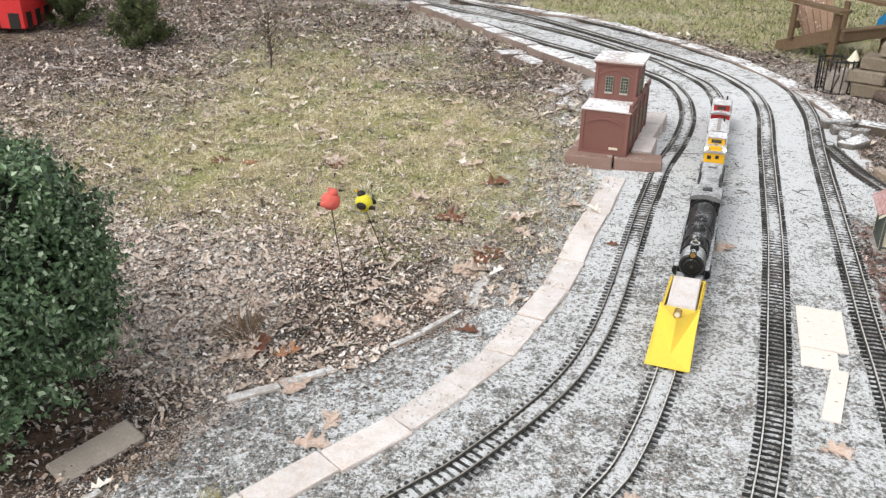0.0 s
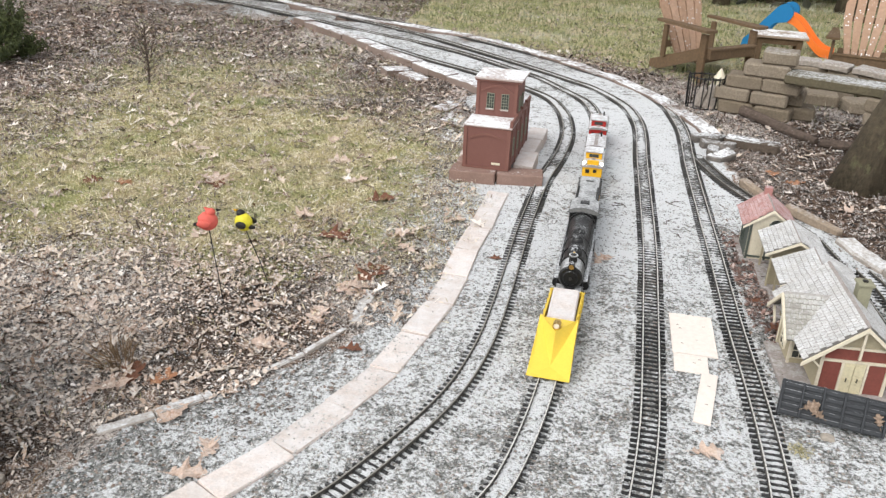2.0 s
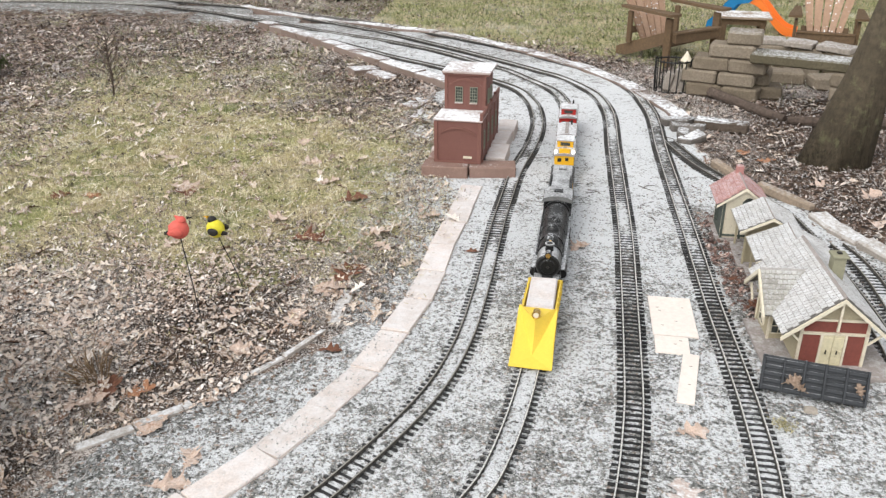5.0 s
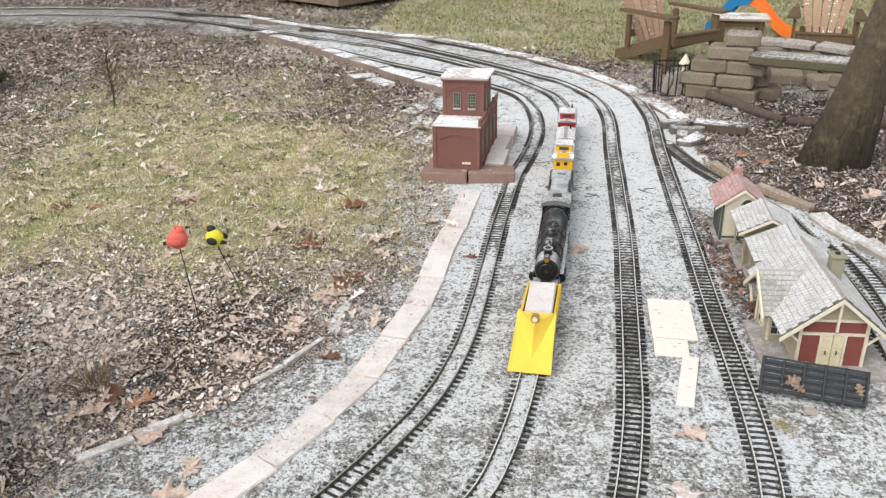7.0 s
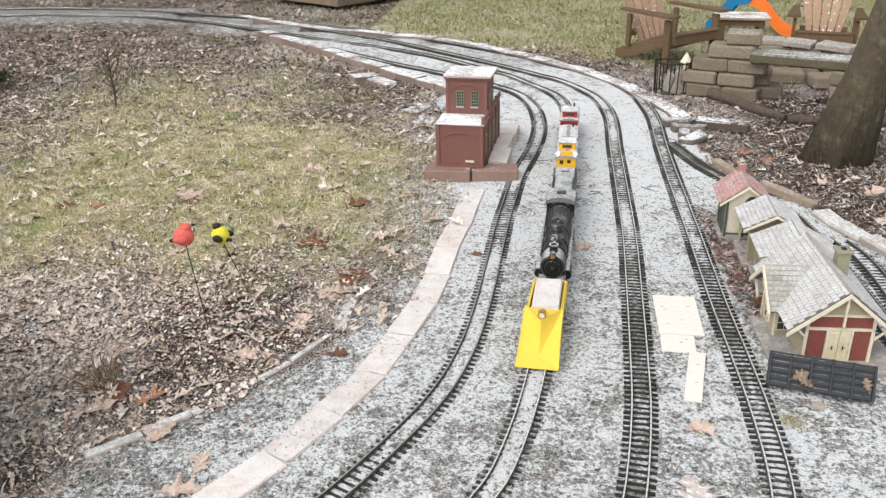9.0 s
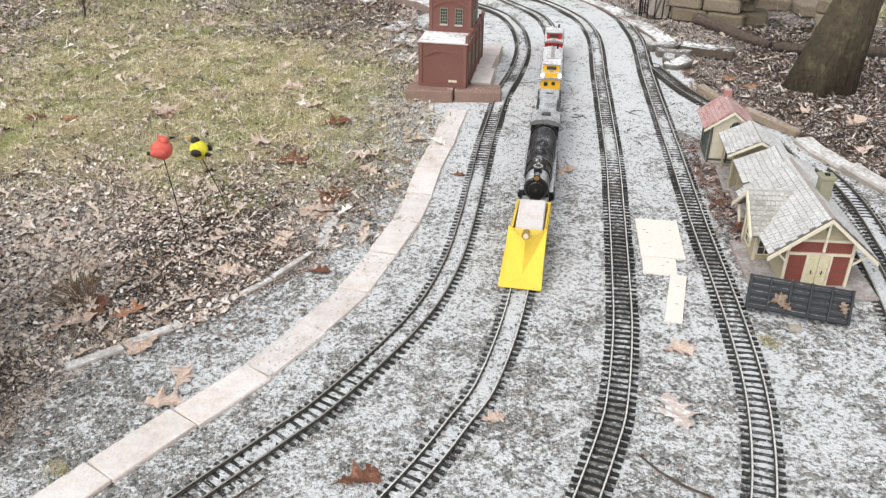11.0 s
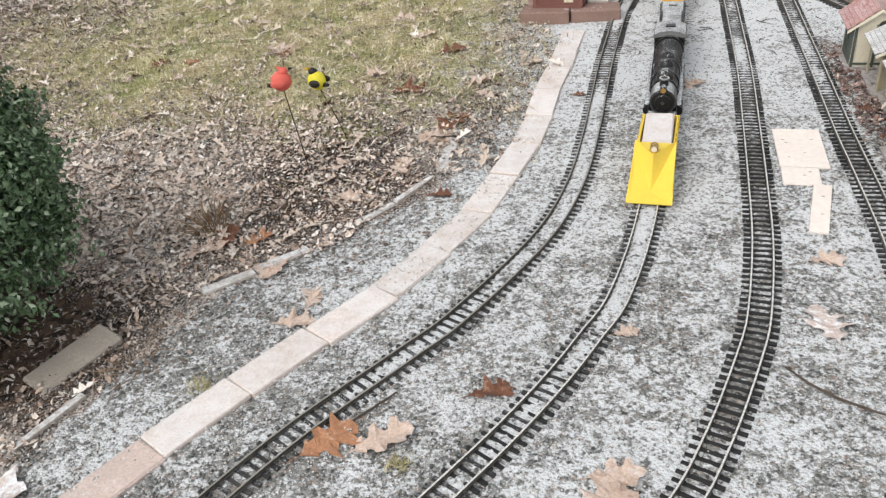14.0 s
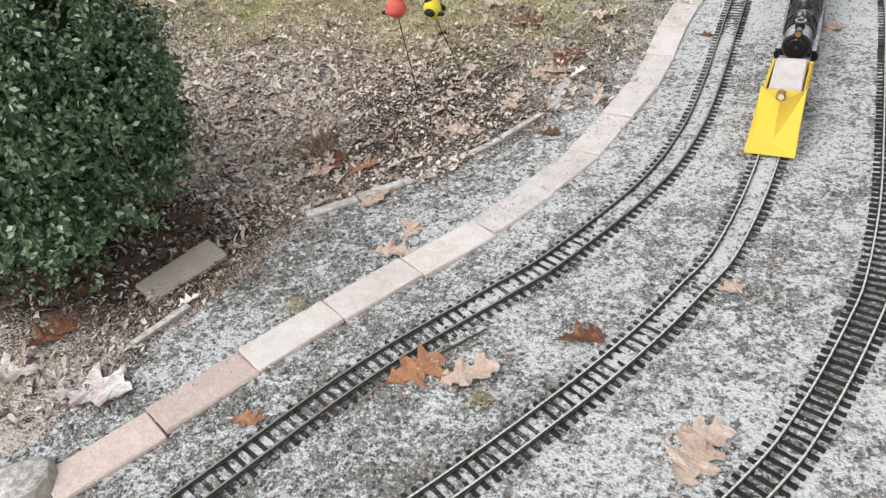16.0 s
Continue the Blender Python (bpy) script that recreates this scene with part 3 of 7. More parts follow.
def masks(X, Y):
    """Shares of grit, of lawn and of lying snow at plan points."""
    bed = inside(X + 0.035 * fbm(X, Y, 9.0, 41, 3), Y + 0.03 * fbm(X, Y, 10.0, 42, 3), BED).astype(float)
    near_bed = np.clip(1 - (X + 0.3) ** 2 / 0.12, 0, 1) * np.clip((Y - 2.6) / 0.3, 0, 1) * (Y < 5.6)
    rim = np.clip((-0.085 - X + 0.05 * fbm(X, Y, 6.0, 43, 3)) / 0.16, 0, 1) * np.clip((Y - 2.55) / 0.25, 0, 1) * np.clip((5.2 - Y) / 0.3, 0, 1)
    grit = np.maximum(bed * (0.9 - 0.40 * rim), 0.42 * near_bed)
    wob = 0.30 * fbm(X, Y, 2.2, 11, 3) + 0.22 * fbm(X, Y, 9.0, 12, 3)
    side = X + 1.33 + 0.27 * (Y - 3.8)
    blob = 0.92 - np.hypot(side / np.where(side < 0, 1.32, 1.12), (Y - 3.85) / np.where(Y > 3.85, 1.75, 1.42)) + wob
    back = np.clip((Y - (6.1 - 0.55 * X) - 0.4) / 0.6, 0, 1) * np.clip((3.4 - X + 0.4 * (Y - 6)) / 1.0, 0, 1)
    back = np.where(X < -1.2, 0.25, back) * (Y > 5.2)
    blob = blob - 1.1 * np.clip((2.78 + 0.25 * wob - Y) / 0.4, 0, 1)
    lawn = np.clip(np.maximum(blob * 0.85 + 0.56, back + 0.3 * wob), 0, 1)
    snow = 0.11 * fbm(X, Y, 1.3, 21, 3) + 0.30 * np.clip(1 - np.hypot((X + 1.75) / 0.8, (Y - 5.2) / 1.0), 0, 1)
    # pulls the mask far down by the boxwood, where the mould turns dark brown
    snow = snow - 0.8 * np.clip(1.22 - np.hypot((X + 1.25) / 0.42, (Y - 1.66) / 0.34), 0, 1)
    snow = snow - 0.35 * np.clip((X - 1.2) / 0.4, 0, 1) * (Y > 3) * (Y < 5.3) - 0.30 * np.clip(1 - np.abs(X - 0.93) / 0.09, 0, 1) * np.clip((Y - 2.3) / 0.2, 0, 1) * (Y < 3.6)
    snow = snow + 0.05 * (1 - bed) * np.clip((2.9 - Y) / 0.4, 0, 1) + 0.16 * np.clip(1 - np.abs(X + 0.42) / 0.25, 0, 1) * (1 - bed) * (Y > 2.5) * (Y < 5.2)
    snow = snow + bed * (0.25 * np.clip((Y - 2.3) / 1.6, 0, 1) * np.clip((6.6 - Y) / 1.6, 0, 1) - 0.22 * np.clip((Y - 6.4) / 0.8, 0, 1) - 0.07 * np.clip((2.3 - Y) / 0.7, 0, 1) * np.clip((0.45 - X) / 0.4, 0.2, 1) + 0.085 + 0.10 * fbm(X, Y, 7.0, 33, 3))
    snow = snow + 0.06 * (1 - bed) * np.clip((Y - 4.6) / 0.5, 0, 1)
    snow = snow - 0.15 * bed * np.clip((-0.35 - X - 0.55 * (Y - 1.7)) / 0.2, 0, 1) * (Y < 2.6) + 0.22 * np.clip(1.3 - np.hypot(X + 1.20, Y - 2.28) / 0.38, 0, 1)
    snow = snow - 0.30 * (1 - bed) * np.clip(1.2 - np.hypot((X + 0.72) / 0.42, (Y - 2.42) / 0.40), 0, 1)
    snow = snow - 0.22 * bed * rim
    snow = snow + 0.20 * (1 - bed) * np.clip((-0.85 - X) / 0.4, 0, 1) * np.clip((3.1 - Y) / 0.5, 0, 1) * np.clip((Y - 0.3) / 0.5, 0, 1) * np.clip((X + 3.0) / 0.8, 0, 1) - 0.10 * (1 - bed) * np.clip((Y - 4.4) / 0.6, 0, 1) * (X < 0)
    snow = snow + 0.16 * (1 - bed) * np.clip(1.3 - np.hypot((X + 1.22) / 0.45, (Y - 2.42) / 0.30), 0, 1)
    snow = snow - 0.25 * (1 - bed) * np.maximum(np.clip((0.7 - Y) / 0.6, 0, 1), np.clip((X - 1.8) / 0.5, 0, 1) * (Y < 3.2))
    return grit, lawn, snow


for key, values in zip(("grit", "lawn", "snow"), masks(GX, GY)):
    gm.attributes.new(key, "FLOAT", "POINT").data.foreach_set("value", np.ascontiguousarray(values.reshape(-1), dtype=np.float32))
gm.update()
tagged(new("ground", gm), "snow-dusted grey grit, thin winter lawn and leaf mould", "ground", kind="structure")


def floor_z(x, y):
    return float(relief(np.array([[x]]), np.array([[y]]))[0, 0])

# ---- railway tracks ----
GAUGE, TIE_STEP = 0.046, 0.0222


def tie_mesh(material):
    bm = bmesh.new()
    add_box(bm, -0.0044, 0.0044, -0.042, 0.042, 0.0, 0.007, 0.0008)
    for s in (-1, 1):
        for c in (-1, 1):
            add_box(bm, -0.004, 0.004, s * GAUGE / 2 + c * 0.0035 - 0.0012, s * GAUGE / 2 + c * 0.0035 + 0.0012, 0.0065, 0.0095)
    me = bpy.data.meshes.new("tie")
    bm.to_mesh(me)
    bm.free()
    me.materials.append(material)
    return me


TIE, SNOWY_TIE, DUSTY_TIE = tie_mesh(M["tie"]), tie_mesh(M["tie_snowy"]), tie_mesh(M["tie_dusty"])


def rail_mesh(line, side, s0, s1, head):
    """A rail with foot, web and head, swept along the line."""
    prof = [(-0.0028, 0), (0.0028, 0), (0.0028, 0.0008), (0.0008, 0.0018), (0.0008, 0.006), (0.0018, 0.0070), (0.0018, 0.0084), (0.0014, 0.0092), (-0.0014, 0.0092),
            (-0.0018, 0.0084), (-0.0018, 0.0070), (-0.0008, 0.006), (-0.0008, 0.0018), (-0.0028, 0.0008)]
    k, stations = len(prof), np.arange(s0, s1, 0.04)
    verts, faces = [], []
    for s in stations:
        x, y, a = line.at(s)
        for u, z in prof:
            d = side * GAUGE / 2 + u
            verts.append((x - d * math.sin(a), y + d * math.cos(a), 0.0045 + z + line.z))
    for i in range(len(stations) - 1):
        for j in range(k):
            faces.append((i * k + j, i * k + (j + 1) % k, (i + 1) * k + (j + 1) % k, (i + 1) * k + j))
    me = mesh_of("rail", verts, faces, M["rail_web"])
    me.materials.append(head)
    me.polygons.foreach_set("material_index", [1 if i % k in (6, 7, 8) else 0 for i in range(len(faces))])
    return me


# for each track: places along y, height of the fill over the ties in mm, and how much snow lies on it
FILL = [
    ((1.0, 1.7, 2.05, 2.4, 3.0, 3.2, 3.6, 3.8, 4.4, 5.0, 8.0), (-1.2, -1.2, -0.2, 0.9, 0.9, -1.2, -1.4, 0.4, 0.2, 1.0, 1.0), (0.16, 0.16, 0.20, 0.26, 0.28, 0.0, 0.0, 0.35, 0.25, 0.45, 0.0)),
    ((1.0, 1.6, 1.8, 2.2, 2.6, 2.9, 3.9, 4.05, 4.8, 5.3, 8.0), (-1.0, -1.0, -0.3, 0.7, -0.2, 1.5, 1.7, -1.6, -1.4, 0.4, 0.4), (0.14, 0.14, 0.20, 0.24, 0.24, 0.55, 0.60, -0.1, 0.0, 0.2, 0.0)),
    ((1.0, 2.2, 2.4, 2.95, 3.25, 3.4, 3.75, 4.2, 4.6, 5.6, 8.0), (-2.4, -2.6, -3.0, -2.4, -0.6, -0.2, -1.3, -0.8, 0.4, 0.6, 0.4), (-0.05, -0.10, -0.20, -0.05, 0.26, 0.30, 0.10, 0.12, 0.35, 0.3, 0.0)),
    ((1.0, 2.0, 2.2, 2.5, 2.9, 3.2, 3.5, 3.9, 4.8, 5.6, 8.0), (-1.8, -1.6, -1.4, -2.6, -2.2, -0.6, -0.4, -1.0, -0.6, 0.4, 0.4), (0.26, 0.30, 0.26, -0.15, 0.0, 0.22, 0.22, 0.06, 0.06, 0.2, 0.0)),
    ((1.0, 3.0, 4.0, 5.0), (0.8, 0.4, -1.6, -1.6), (0.4, 0.35, -0.1, -0.1)),
    ((1.0, 4.0), (-0.6, -0.6), (0.45, 0.45)),
]

for line, words in zip(TRACKS, ("innermost curved", "curved main-line", "third curved", "outer curved", "snow-covered siding", "short stub")):
    tr = thing("railway_track", f"{words} garden railway track with black ties lying in grit", "railway track", group="garden railway tracks")
    for side in (-1, 1):
        ob = new("rail", rail_mesh(line, side, 0.0, line.length, M["rail" if TRACKS.index(line) in (1, 2, 3) else "rail_dull"]))
        ob.parent = tr
    rest_v, rest_f = [], []
    ty, tz, tw = FILL[TRACKS.index(line)]
    corner = [(dx, dy, dz) for dz in (0.0, 0.007) for dx, dy in ((-0.0044, -0.042), (0.0044, -0.042), (0.0044, 0.042), (-0.0044, 0.042))]
    s = 0.01
    while s < line.length:
        x, y, a = line.at(s)
        jog = random.uniform(-1, 1)
        if y < 4.0 and 1.0 < y:
            t = new("tie", SNOWY_TIE if np.interp(y, ty, tw) + 0.05 * jog > 0.12 else DUSTY_TIE if y + 0.2 * jog > 3.0 or TRACKS.index(line) == 0 else TIE)
            t.parent = tr
            t.matrix_basis = pose(x - 0.0008 * jog, y, -0.0025 + line.z + 0.0006 * jog - 0.0010 * float(np.clip(np.interp(y, ty, tz) + 1.0, 0, 2.6)), 0, 0, math.degrees(a) + 1.5 * jog)
        elif y > 0.7:
            i, ca, sa = len(rest_v), math.cos(a), math.sin(a)
            rest_v += [(x + dx * ca - dy * sa, y + dx * sa + dy * ca, -0.0025 + line.z + dz) for dx, dy, dz in corner]
            rest_f += [tuple(i + k for k in f) for f in ((0, 3, 2, 1), (4, 5, 6, 7), (0, 1, 5, 4), (1, 2, 6, 5), (2, 3, 7, 6), (3, 0, 4, 7))]
        s += TIE_STEP
    if rest_v:
        ob = new("tie_remainder", mesh_of("tie_remainder", rest_v, rest_f, M["tie_dusty"]))
        ob.parent = tr
        tagged(ob, kind="stuff")

    # snow and grit lying between the rails, deeper on some stretches than on others
    st = np.arange(0.0, line.length, 0.009)
    fv, ff, w = [], [], np.linspace(-0.0205, 0.0205, 9)
    for s in st:
        x, y, a = line.at(s)
        fv += [(x - u * math.sin(a), y + u * math.cos(a), 0) for u in w]
    fv = np.array(fv)
    X, Y = fv[:, 0], fv[:, 1]
    fv[:, 2] = 0.0045 + 0.001 * np.interp(Y, ty, tz) + np.tile(0.0006 - 0.0022 * (w / 0.0205) ** 2, len(st)) + 0.0013 * fbm(X, Y, 16, 31, 2) + 0.0011 * fbm(X, Y, 150, 32, 3)
    k = len(w)
    for i in range(len(st) - 1):
        ff += [(i * k + j, i * k + j + 1, (i + 1) * k + j + 1, (i + 1) * k + j) for j in range(k - 1)]
    fm = mesh_of("snow_fill", fv, ff, M["ground"], True)
    for key, values in (("grit", np.full(len(fv), 1.6)), ("lawn", np.zeros(len(fv))), ("snow", np.interp(Y, ty, tw) + 0.12 * fbm(X, Y, 9, 34, 3))):
        fm.attributes.new(key, "FLOAT", "POINT").data.foreach_set("value", np.ascontiguousarray(values, dtype=np.float32))
    fo = new("snow_fill", fm)
    fo.parent = tr
    tagged(fo, "snow and fine grit packed between the rails", kind="stuff")

# ---- edging of pavers and stones ----
def paver_mesh(name, lx, ly, lz, material, seed=0, bevel=0.004):
    bm = box(-lx / 2, lx / 2, -ly / 2, ly / 2, -lz, 0, bevel)
    rng = random.Random(seed)
    for v in bm.verts:
        v.co += Vector((rng.uniform(-1, 1), rng.uniform(-1, 1), rng.uniform(-1, 1))) * 0.0012
    me = bpy.data.meshes.new(name)
    bm.to_mesh(me)
    bm.free()
    me.materials.append(material)
    return me


PAVERS = [paver_mesh("paver", 0.2012, 0.088, 0.055, M["paver"], k, 0.0028) for k in range(4)]
PINK_PAVERS = [paver_mesh("paver", 0.2008, 0.088, 0.055, M["paver_pink"], k, 0.003) for k in range(4)]
WALL_PAVERS = [paver_mesh("paver", 0.199, 0.098, 0.055, M["paver_wall"], k) for k in range(4)]
SIDE_PAVERS = [paver_mesh("paver", 0.199, 0.098, 0.055, M["paver_bare"], k) for k in range(4)]


def row_of(line, name, label, step, meshes, z, s0=0.0, side=0.0, tip=1.0, skew=1.5, turn=0.0, gaps=(), near_meshes=None, near_count=0):
    own = thing(name, label, "edging", kind="structure")
    s, i = s0, 0
    while s < line.length:
        if i not in gaps:
            ob = new("paver", (near_meshes if near_meshes and i < near_count else meshes)[i % len(meshes)])
            ob.parent = own
            r = random.uniform
            ob.matrix_basis = line.place(s, side + r(-0.004, 0.004), z + r(-0.004, 0.004), turn + r(-skew, skew)) @ pose(0, 0, 0, r(-tip, tip), r(-tip, tip))
        s, i = s + step, i + 1
    return own


s_joint = EDGE_IN.near(-0.635, 1.387)
row_of(EDGE_IN, "paver_edging", "row of pale pink concrete pavers dusted with snow", 0.2035, PAVERS, 0.006, (s_joint + 0.102) % 0.2035, near_meshes=PINK_PAVERS, near_count=3, gaps=(0,), side=0.003)
row_of(EDGE_OUT, "outer_paver_edging", "curved row of snow-covered pavers along the outer track", 0.2035, WALL_PAVERS, 0.014, 0.1, tip=2.5, skew=3)
row_of(EDGE_BACK, "low_paver_wall", "low wall of reddish pavers along the back of the track bed", 0.2035, WALL_PAVERS, 0.038, 0.1, tip=2)
row_of(EDGE_BACK, "low_paver_wall_foot", "lower course of reddish pavers under the back wall", 0.2035, SIDE_PAVERS, -0.008, 0.02, tip=1)
SLATES = [(-0.766, 1.876, -0.666, 1.968, 0.03), (-0.665, 1.97, -0.563, 2.076, 0.03), (-0.536, 2.117, -0.398, 2.309, 0.02), (-0.395, 2.312, -0.32, 2.467, 0.022), (-0.303, 2.506, -0.303, 2.72, 0.04), (-0.918, 1.352, -0.859, 1.512, 0.022)]
own = thing("stone_edging", "thin upright edging stones half buried and dusted with snow", "edging", kind="structure")
for k, (xa, ya, xb, yb, wide) in enumerate(SLATES):
    ob = new("edging_stone", paver_mesh("edging_stone", math.hypot(xb - xa, yb - ya), wide, 0.08, M["slate"], k, 0.003))
    ob.parent = own
    ob.matrix_basis = pose((xa + xb) / 2, (ya + yb) / 2, 0.006 + 0.003 * (k % 2), random.uniform(-2, 2), random.uniform(-1, 1), math.degrees(math.atan2(yb - ya, xb - xa)))

# ---- model buildings ----
def window_part(parent, w, h, m, panes=(2, 4), sash="sash", glass="glass", name="window"):
    """A small sash window lying in the local xz plane, facing -y: glass, frame and glazing bars."""
    win = part(name, box(0, w, -0.001, 0.002, 0, h, 0, m), M[glass], parent)
    t = 0.0020
    bm = bmesh.new()
    for x0, x1, z0, z1 in ((-t, 0, -t, h + t), (w, w + t, -t, h + t), (0, w, -t, 0), (0, w, h, h + t)):
        add_box(bm, x0, x1, -0.004, 0.002, z0, z1, 0, m)
    part("frame", bm, M[sash], win)
    bm = bmesh.new()
    for i in range(1, panes[0]):
        add_box(bm, w * i / panes[0] - 0.0009, w * i / panes[0] + 0.0009, -0.0028, 0, 0, h, 0, m)
    for i in range(1, panes[1]):
        add_box(bm, 0, w, -0.0026, 0, h * i / panes[1] - 0.0009, h * i / panes[1] + 0.0009, 0, m)
    part("glazing_bar", bm, M[sash], win)
    return win


def arch(w, z0, rise, depth, thick, m):
    """A shallow brick arch band over a width w."""
    bm = bmesh.new()
    n = 14
    pts = [(w * i / n, z0 + rise * math.sin(math.pi * i / n)) for i in range(n + 1)]
    add_prism(bm, pts + [(x, z + thick) for x, z in pts[::-1]], -depth, 0.0, m)
    return bm


def station():
    st = thing("model_station", "red-brown brick model station with snow on its flat roofs, on pavers", "model building", pose(-0.168, 3.852, 0.05, 0, 0, -5.5))
    W, D, H1, H2 = 0.205, 0.50, 0.183, 0.356
    wall = part("lower_wall", box(0, W, 0, D, 0, H1, 0.002), M["station_red"], st)
    tower = part("tower_wall", box(0.012, W - 0.008, 0.165, 0.345, H1, H2 - 0.006, 0.002), M["station_red"], st)
    part("lower_roof", box(-0.004, W + 0.004, -0.006, 0.164, H1, H1 + 0.007, 0.002), M["snow_roof"], st, "snow-covered flat roof")
    part("rear_roof", box(0.0, W + 0.002, 0.347, D + 0.004, H1, H1 + 0.007, 0.002), M["snow_roof"], st, "snow-covered flat roof")
    bm = bmesh.new()
    add_box(bm, 0.002, W + 0.010, 0.150, 0.352, H2 - 0.006, H2 + 0.004, 0.002)
    part("tower_roof", bm, M["snow_roof"], st, "snow-covered flat roof")
    bm = bmesh.new()
    add_box(bm, 0.006, W + 0.004, 0.156, 0.160, H2 - 0.014, H2 - 0.006)
    add_box(bm, 0.010, W, 0.160, 0.350, H2 - 0.012, H2 - 0.006)
    part("cornice", bm, M["station_trim"], st)
    for x in (0.0, W - 0.016):
        part("pilaster", box(x, x + 0.016, -0.004, 0, 0.008, H1 - 0.004, 0.001), M["station_trim"], st)
    for x in (0.012, W - 0.024):
        part("pilaster", box(x, x + 0.014, 0.161, 0.165, H1 + 0.007, H2 - 0.014, 0.001), M["station_trim"], st)
    part("base_course", box(0, W, -0.005, 0, 0, 0.008), M["station_trim"], st)
    for k in range(5):
        part("pilaster", box(W, W + 0.004, 0.02 + k * 0.11, 0.036 + k * 0.11, 0, H1 - 0.004, 0.001), M["station_trim"], st)
    part("front_arch", arch(W - 0.05, 0.126, 0.024, 0.005, 0.008, pose(0.025, 0, 0)), M["station_trim"], wall)
    part("tower_arch", arch(W - 0.06, H1 + 0.110, 0.026, 0.005, 0.008, pose(0.032, 0.165, 0)), M["station_trim"], tower)
    for x in (0.062, 0.127):
        window_part(tower, 0.029, 0.064, pose(x, 0.164, H1 + 0.042), (3, 5))
        part("window_sill", box(x - 0.004, x + 0.031, 0.157, 0.165, H1 + 0.034, H1 + 0.039), M["snow_roof"], tower)
    for y in (0.045, 0.155, 0.265, 0.375):
        window_part(wall, 0.030, 0.075, pose(W + 0.001, y, 0.055, 0, 0, 90), (2, 4))
    for y in (0.20, 0.27):
        window_part(tower, 0.024, 0.060, pose(W - 0.007, y, H1 + 0.032, 0, 0, 90), (2, 4))
    part("name_plate", box(0.128, 0.165, -0.003, 0, 0.022, 0.031), M["cream"], wall, "small pale plate with an unreadable mark")
    # parapet with rails along the open side of the low roof
    for y0, y1 in ((0.0, 0.125), (0.125, 0.25), (0.25, 0.375), (0.375, D)):
        bm = bmesh.new()
        add_box(bm, W - 0.006, W + 0.004, y0 + 0.004, y1 - 0.004, H1 + 0.007, H1 + 0.030, 0.001)
        add_box(bm, W - 0.008, W + 0.006, y0, y0 + 0.010, H1 + 0.007, H1 + 0.038, 0.001)
        part("parapet", bm, M["station_trim"], st)
    # pavers that carry it
    pad = thing("station_plinth", "reddish pavers laid under the model station", "plinth", kind="structure")
    spots = [(-0.115, 3.830, -3), (0.085, 3.845, 4), (-0.10, 3.945, -5), (0.10, 4.03, 86), (0.10, 4.235, 84), (0.125, 4.44, 86), (-0.10, 4.06, -4), (-0.09, 4.17, -5), (-0.085, 4.28, -5), (-0.08, 4.39, -4)]
    for i, (x, y, a) in enumerate(spots):
        ob = new("paver", (PAVERS if y > 3.98 else SIDE_PAVERS)[i % 4])
        ob.parent = pad
        ob.matrix_basis = pose(x, y, 0.049, random.uniform(-1, 1), random.uniform(-1, 1), a)
    for i, (x, y, a) in enumerate([(-0.40, 4.98, 72), (-0.335, 4.76, 80), (-0.285, 4.42, 84)]):
        ob = new("paver", WALL_PAVERS[i % 4])
        ob.parent = pad
        ob.matrix_basis = pose(x, y, 0.004, 2, 1, a)


station()


def shingled(name, parent, ax, ay, az, bx, bz, y1, material, rows=9, per=0.018):
    """One slope of a roof, from the ridge (ax, az) down to the eave (bx, bz), ay to y1 along: a deck with shingles as pieces."""
    length = math.hypot(bx - ax, bz - az)
    u = Vector(((bx - ax) / length, 0, (bz - az) / length))
    nrm = Vector((-u.z, 0, u.x))
    if nrm.z < 0:
        nrm = -nrm
    bm = bmesh.new()
    o = [Vector((ax, ay, az)), Vector((bx, ay, bz)), Vector((bx, y1, bz)), Vector((ax, y1, az))]
    low = [bm.verts.new(p - nrm * 0.004) for p in o]
    top = [bm.verts.new(p) for p in o]
    for a, b in ((0, 1), (1, 2), (2, 3), (3, 0)):
        bm.faces.new((low[a], low[b], top[b], top[a]))
    bm.faces.new(low)
    bm.faces.new(top[::-1])
    bmesh.ops.recalc_face_normals(bm, faces=bm.faces)
    roof = part(name, bm, M["shingle_gap"], parent)
    step = length / rows
    me = shingle_mesh(per * 0.92, step * 1.08, material)
    cols = max(1, int(round((y1 - ay) / per)))
    w = (y1 - ay) / cols
    turn = Matrix((u, Vector((0, 1 if u.x > 0 else -1, 0)), nrm)).transposed().to_4x4()
    for r in range(rows):
        for c in range(cols):
            off = 0.5 * w if r % 2 else 0.0
            yy = ay + (c + 0.5) * w + (off if c < cols - 1 or not r % 2 else 0.0)
            p = Vector((ax, yy, az)) + u * (step * (r + 0.5)) + nrm * 0.0014
            ob = new("shingle", me)
            ob.parent = roof
            ob.matrix_basis = Matrix.Translation(p) @ turn @ pose(0, 0, 0, random.uniform(-1.5, 1.5), -3.0 + random.uniform(-1.5, 1.5), random.uniform(-3, 3))
    return roof


SHINGLES = {}


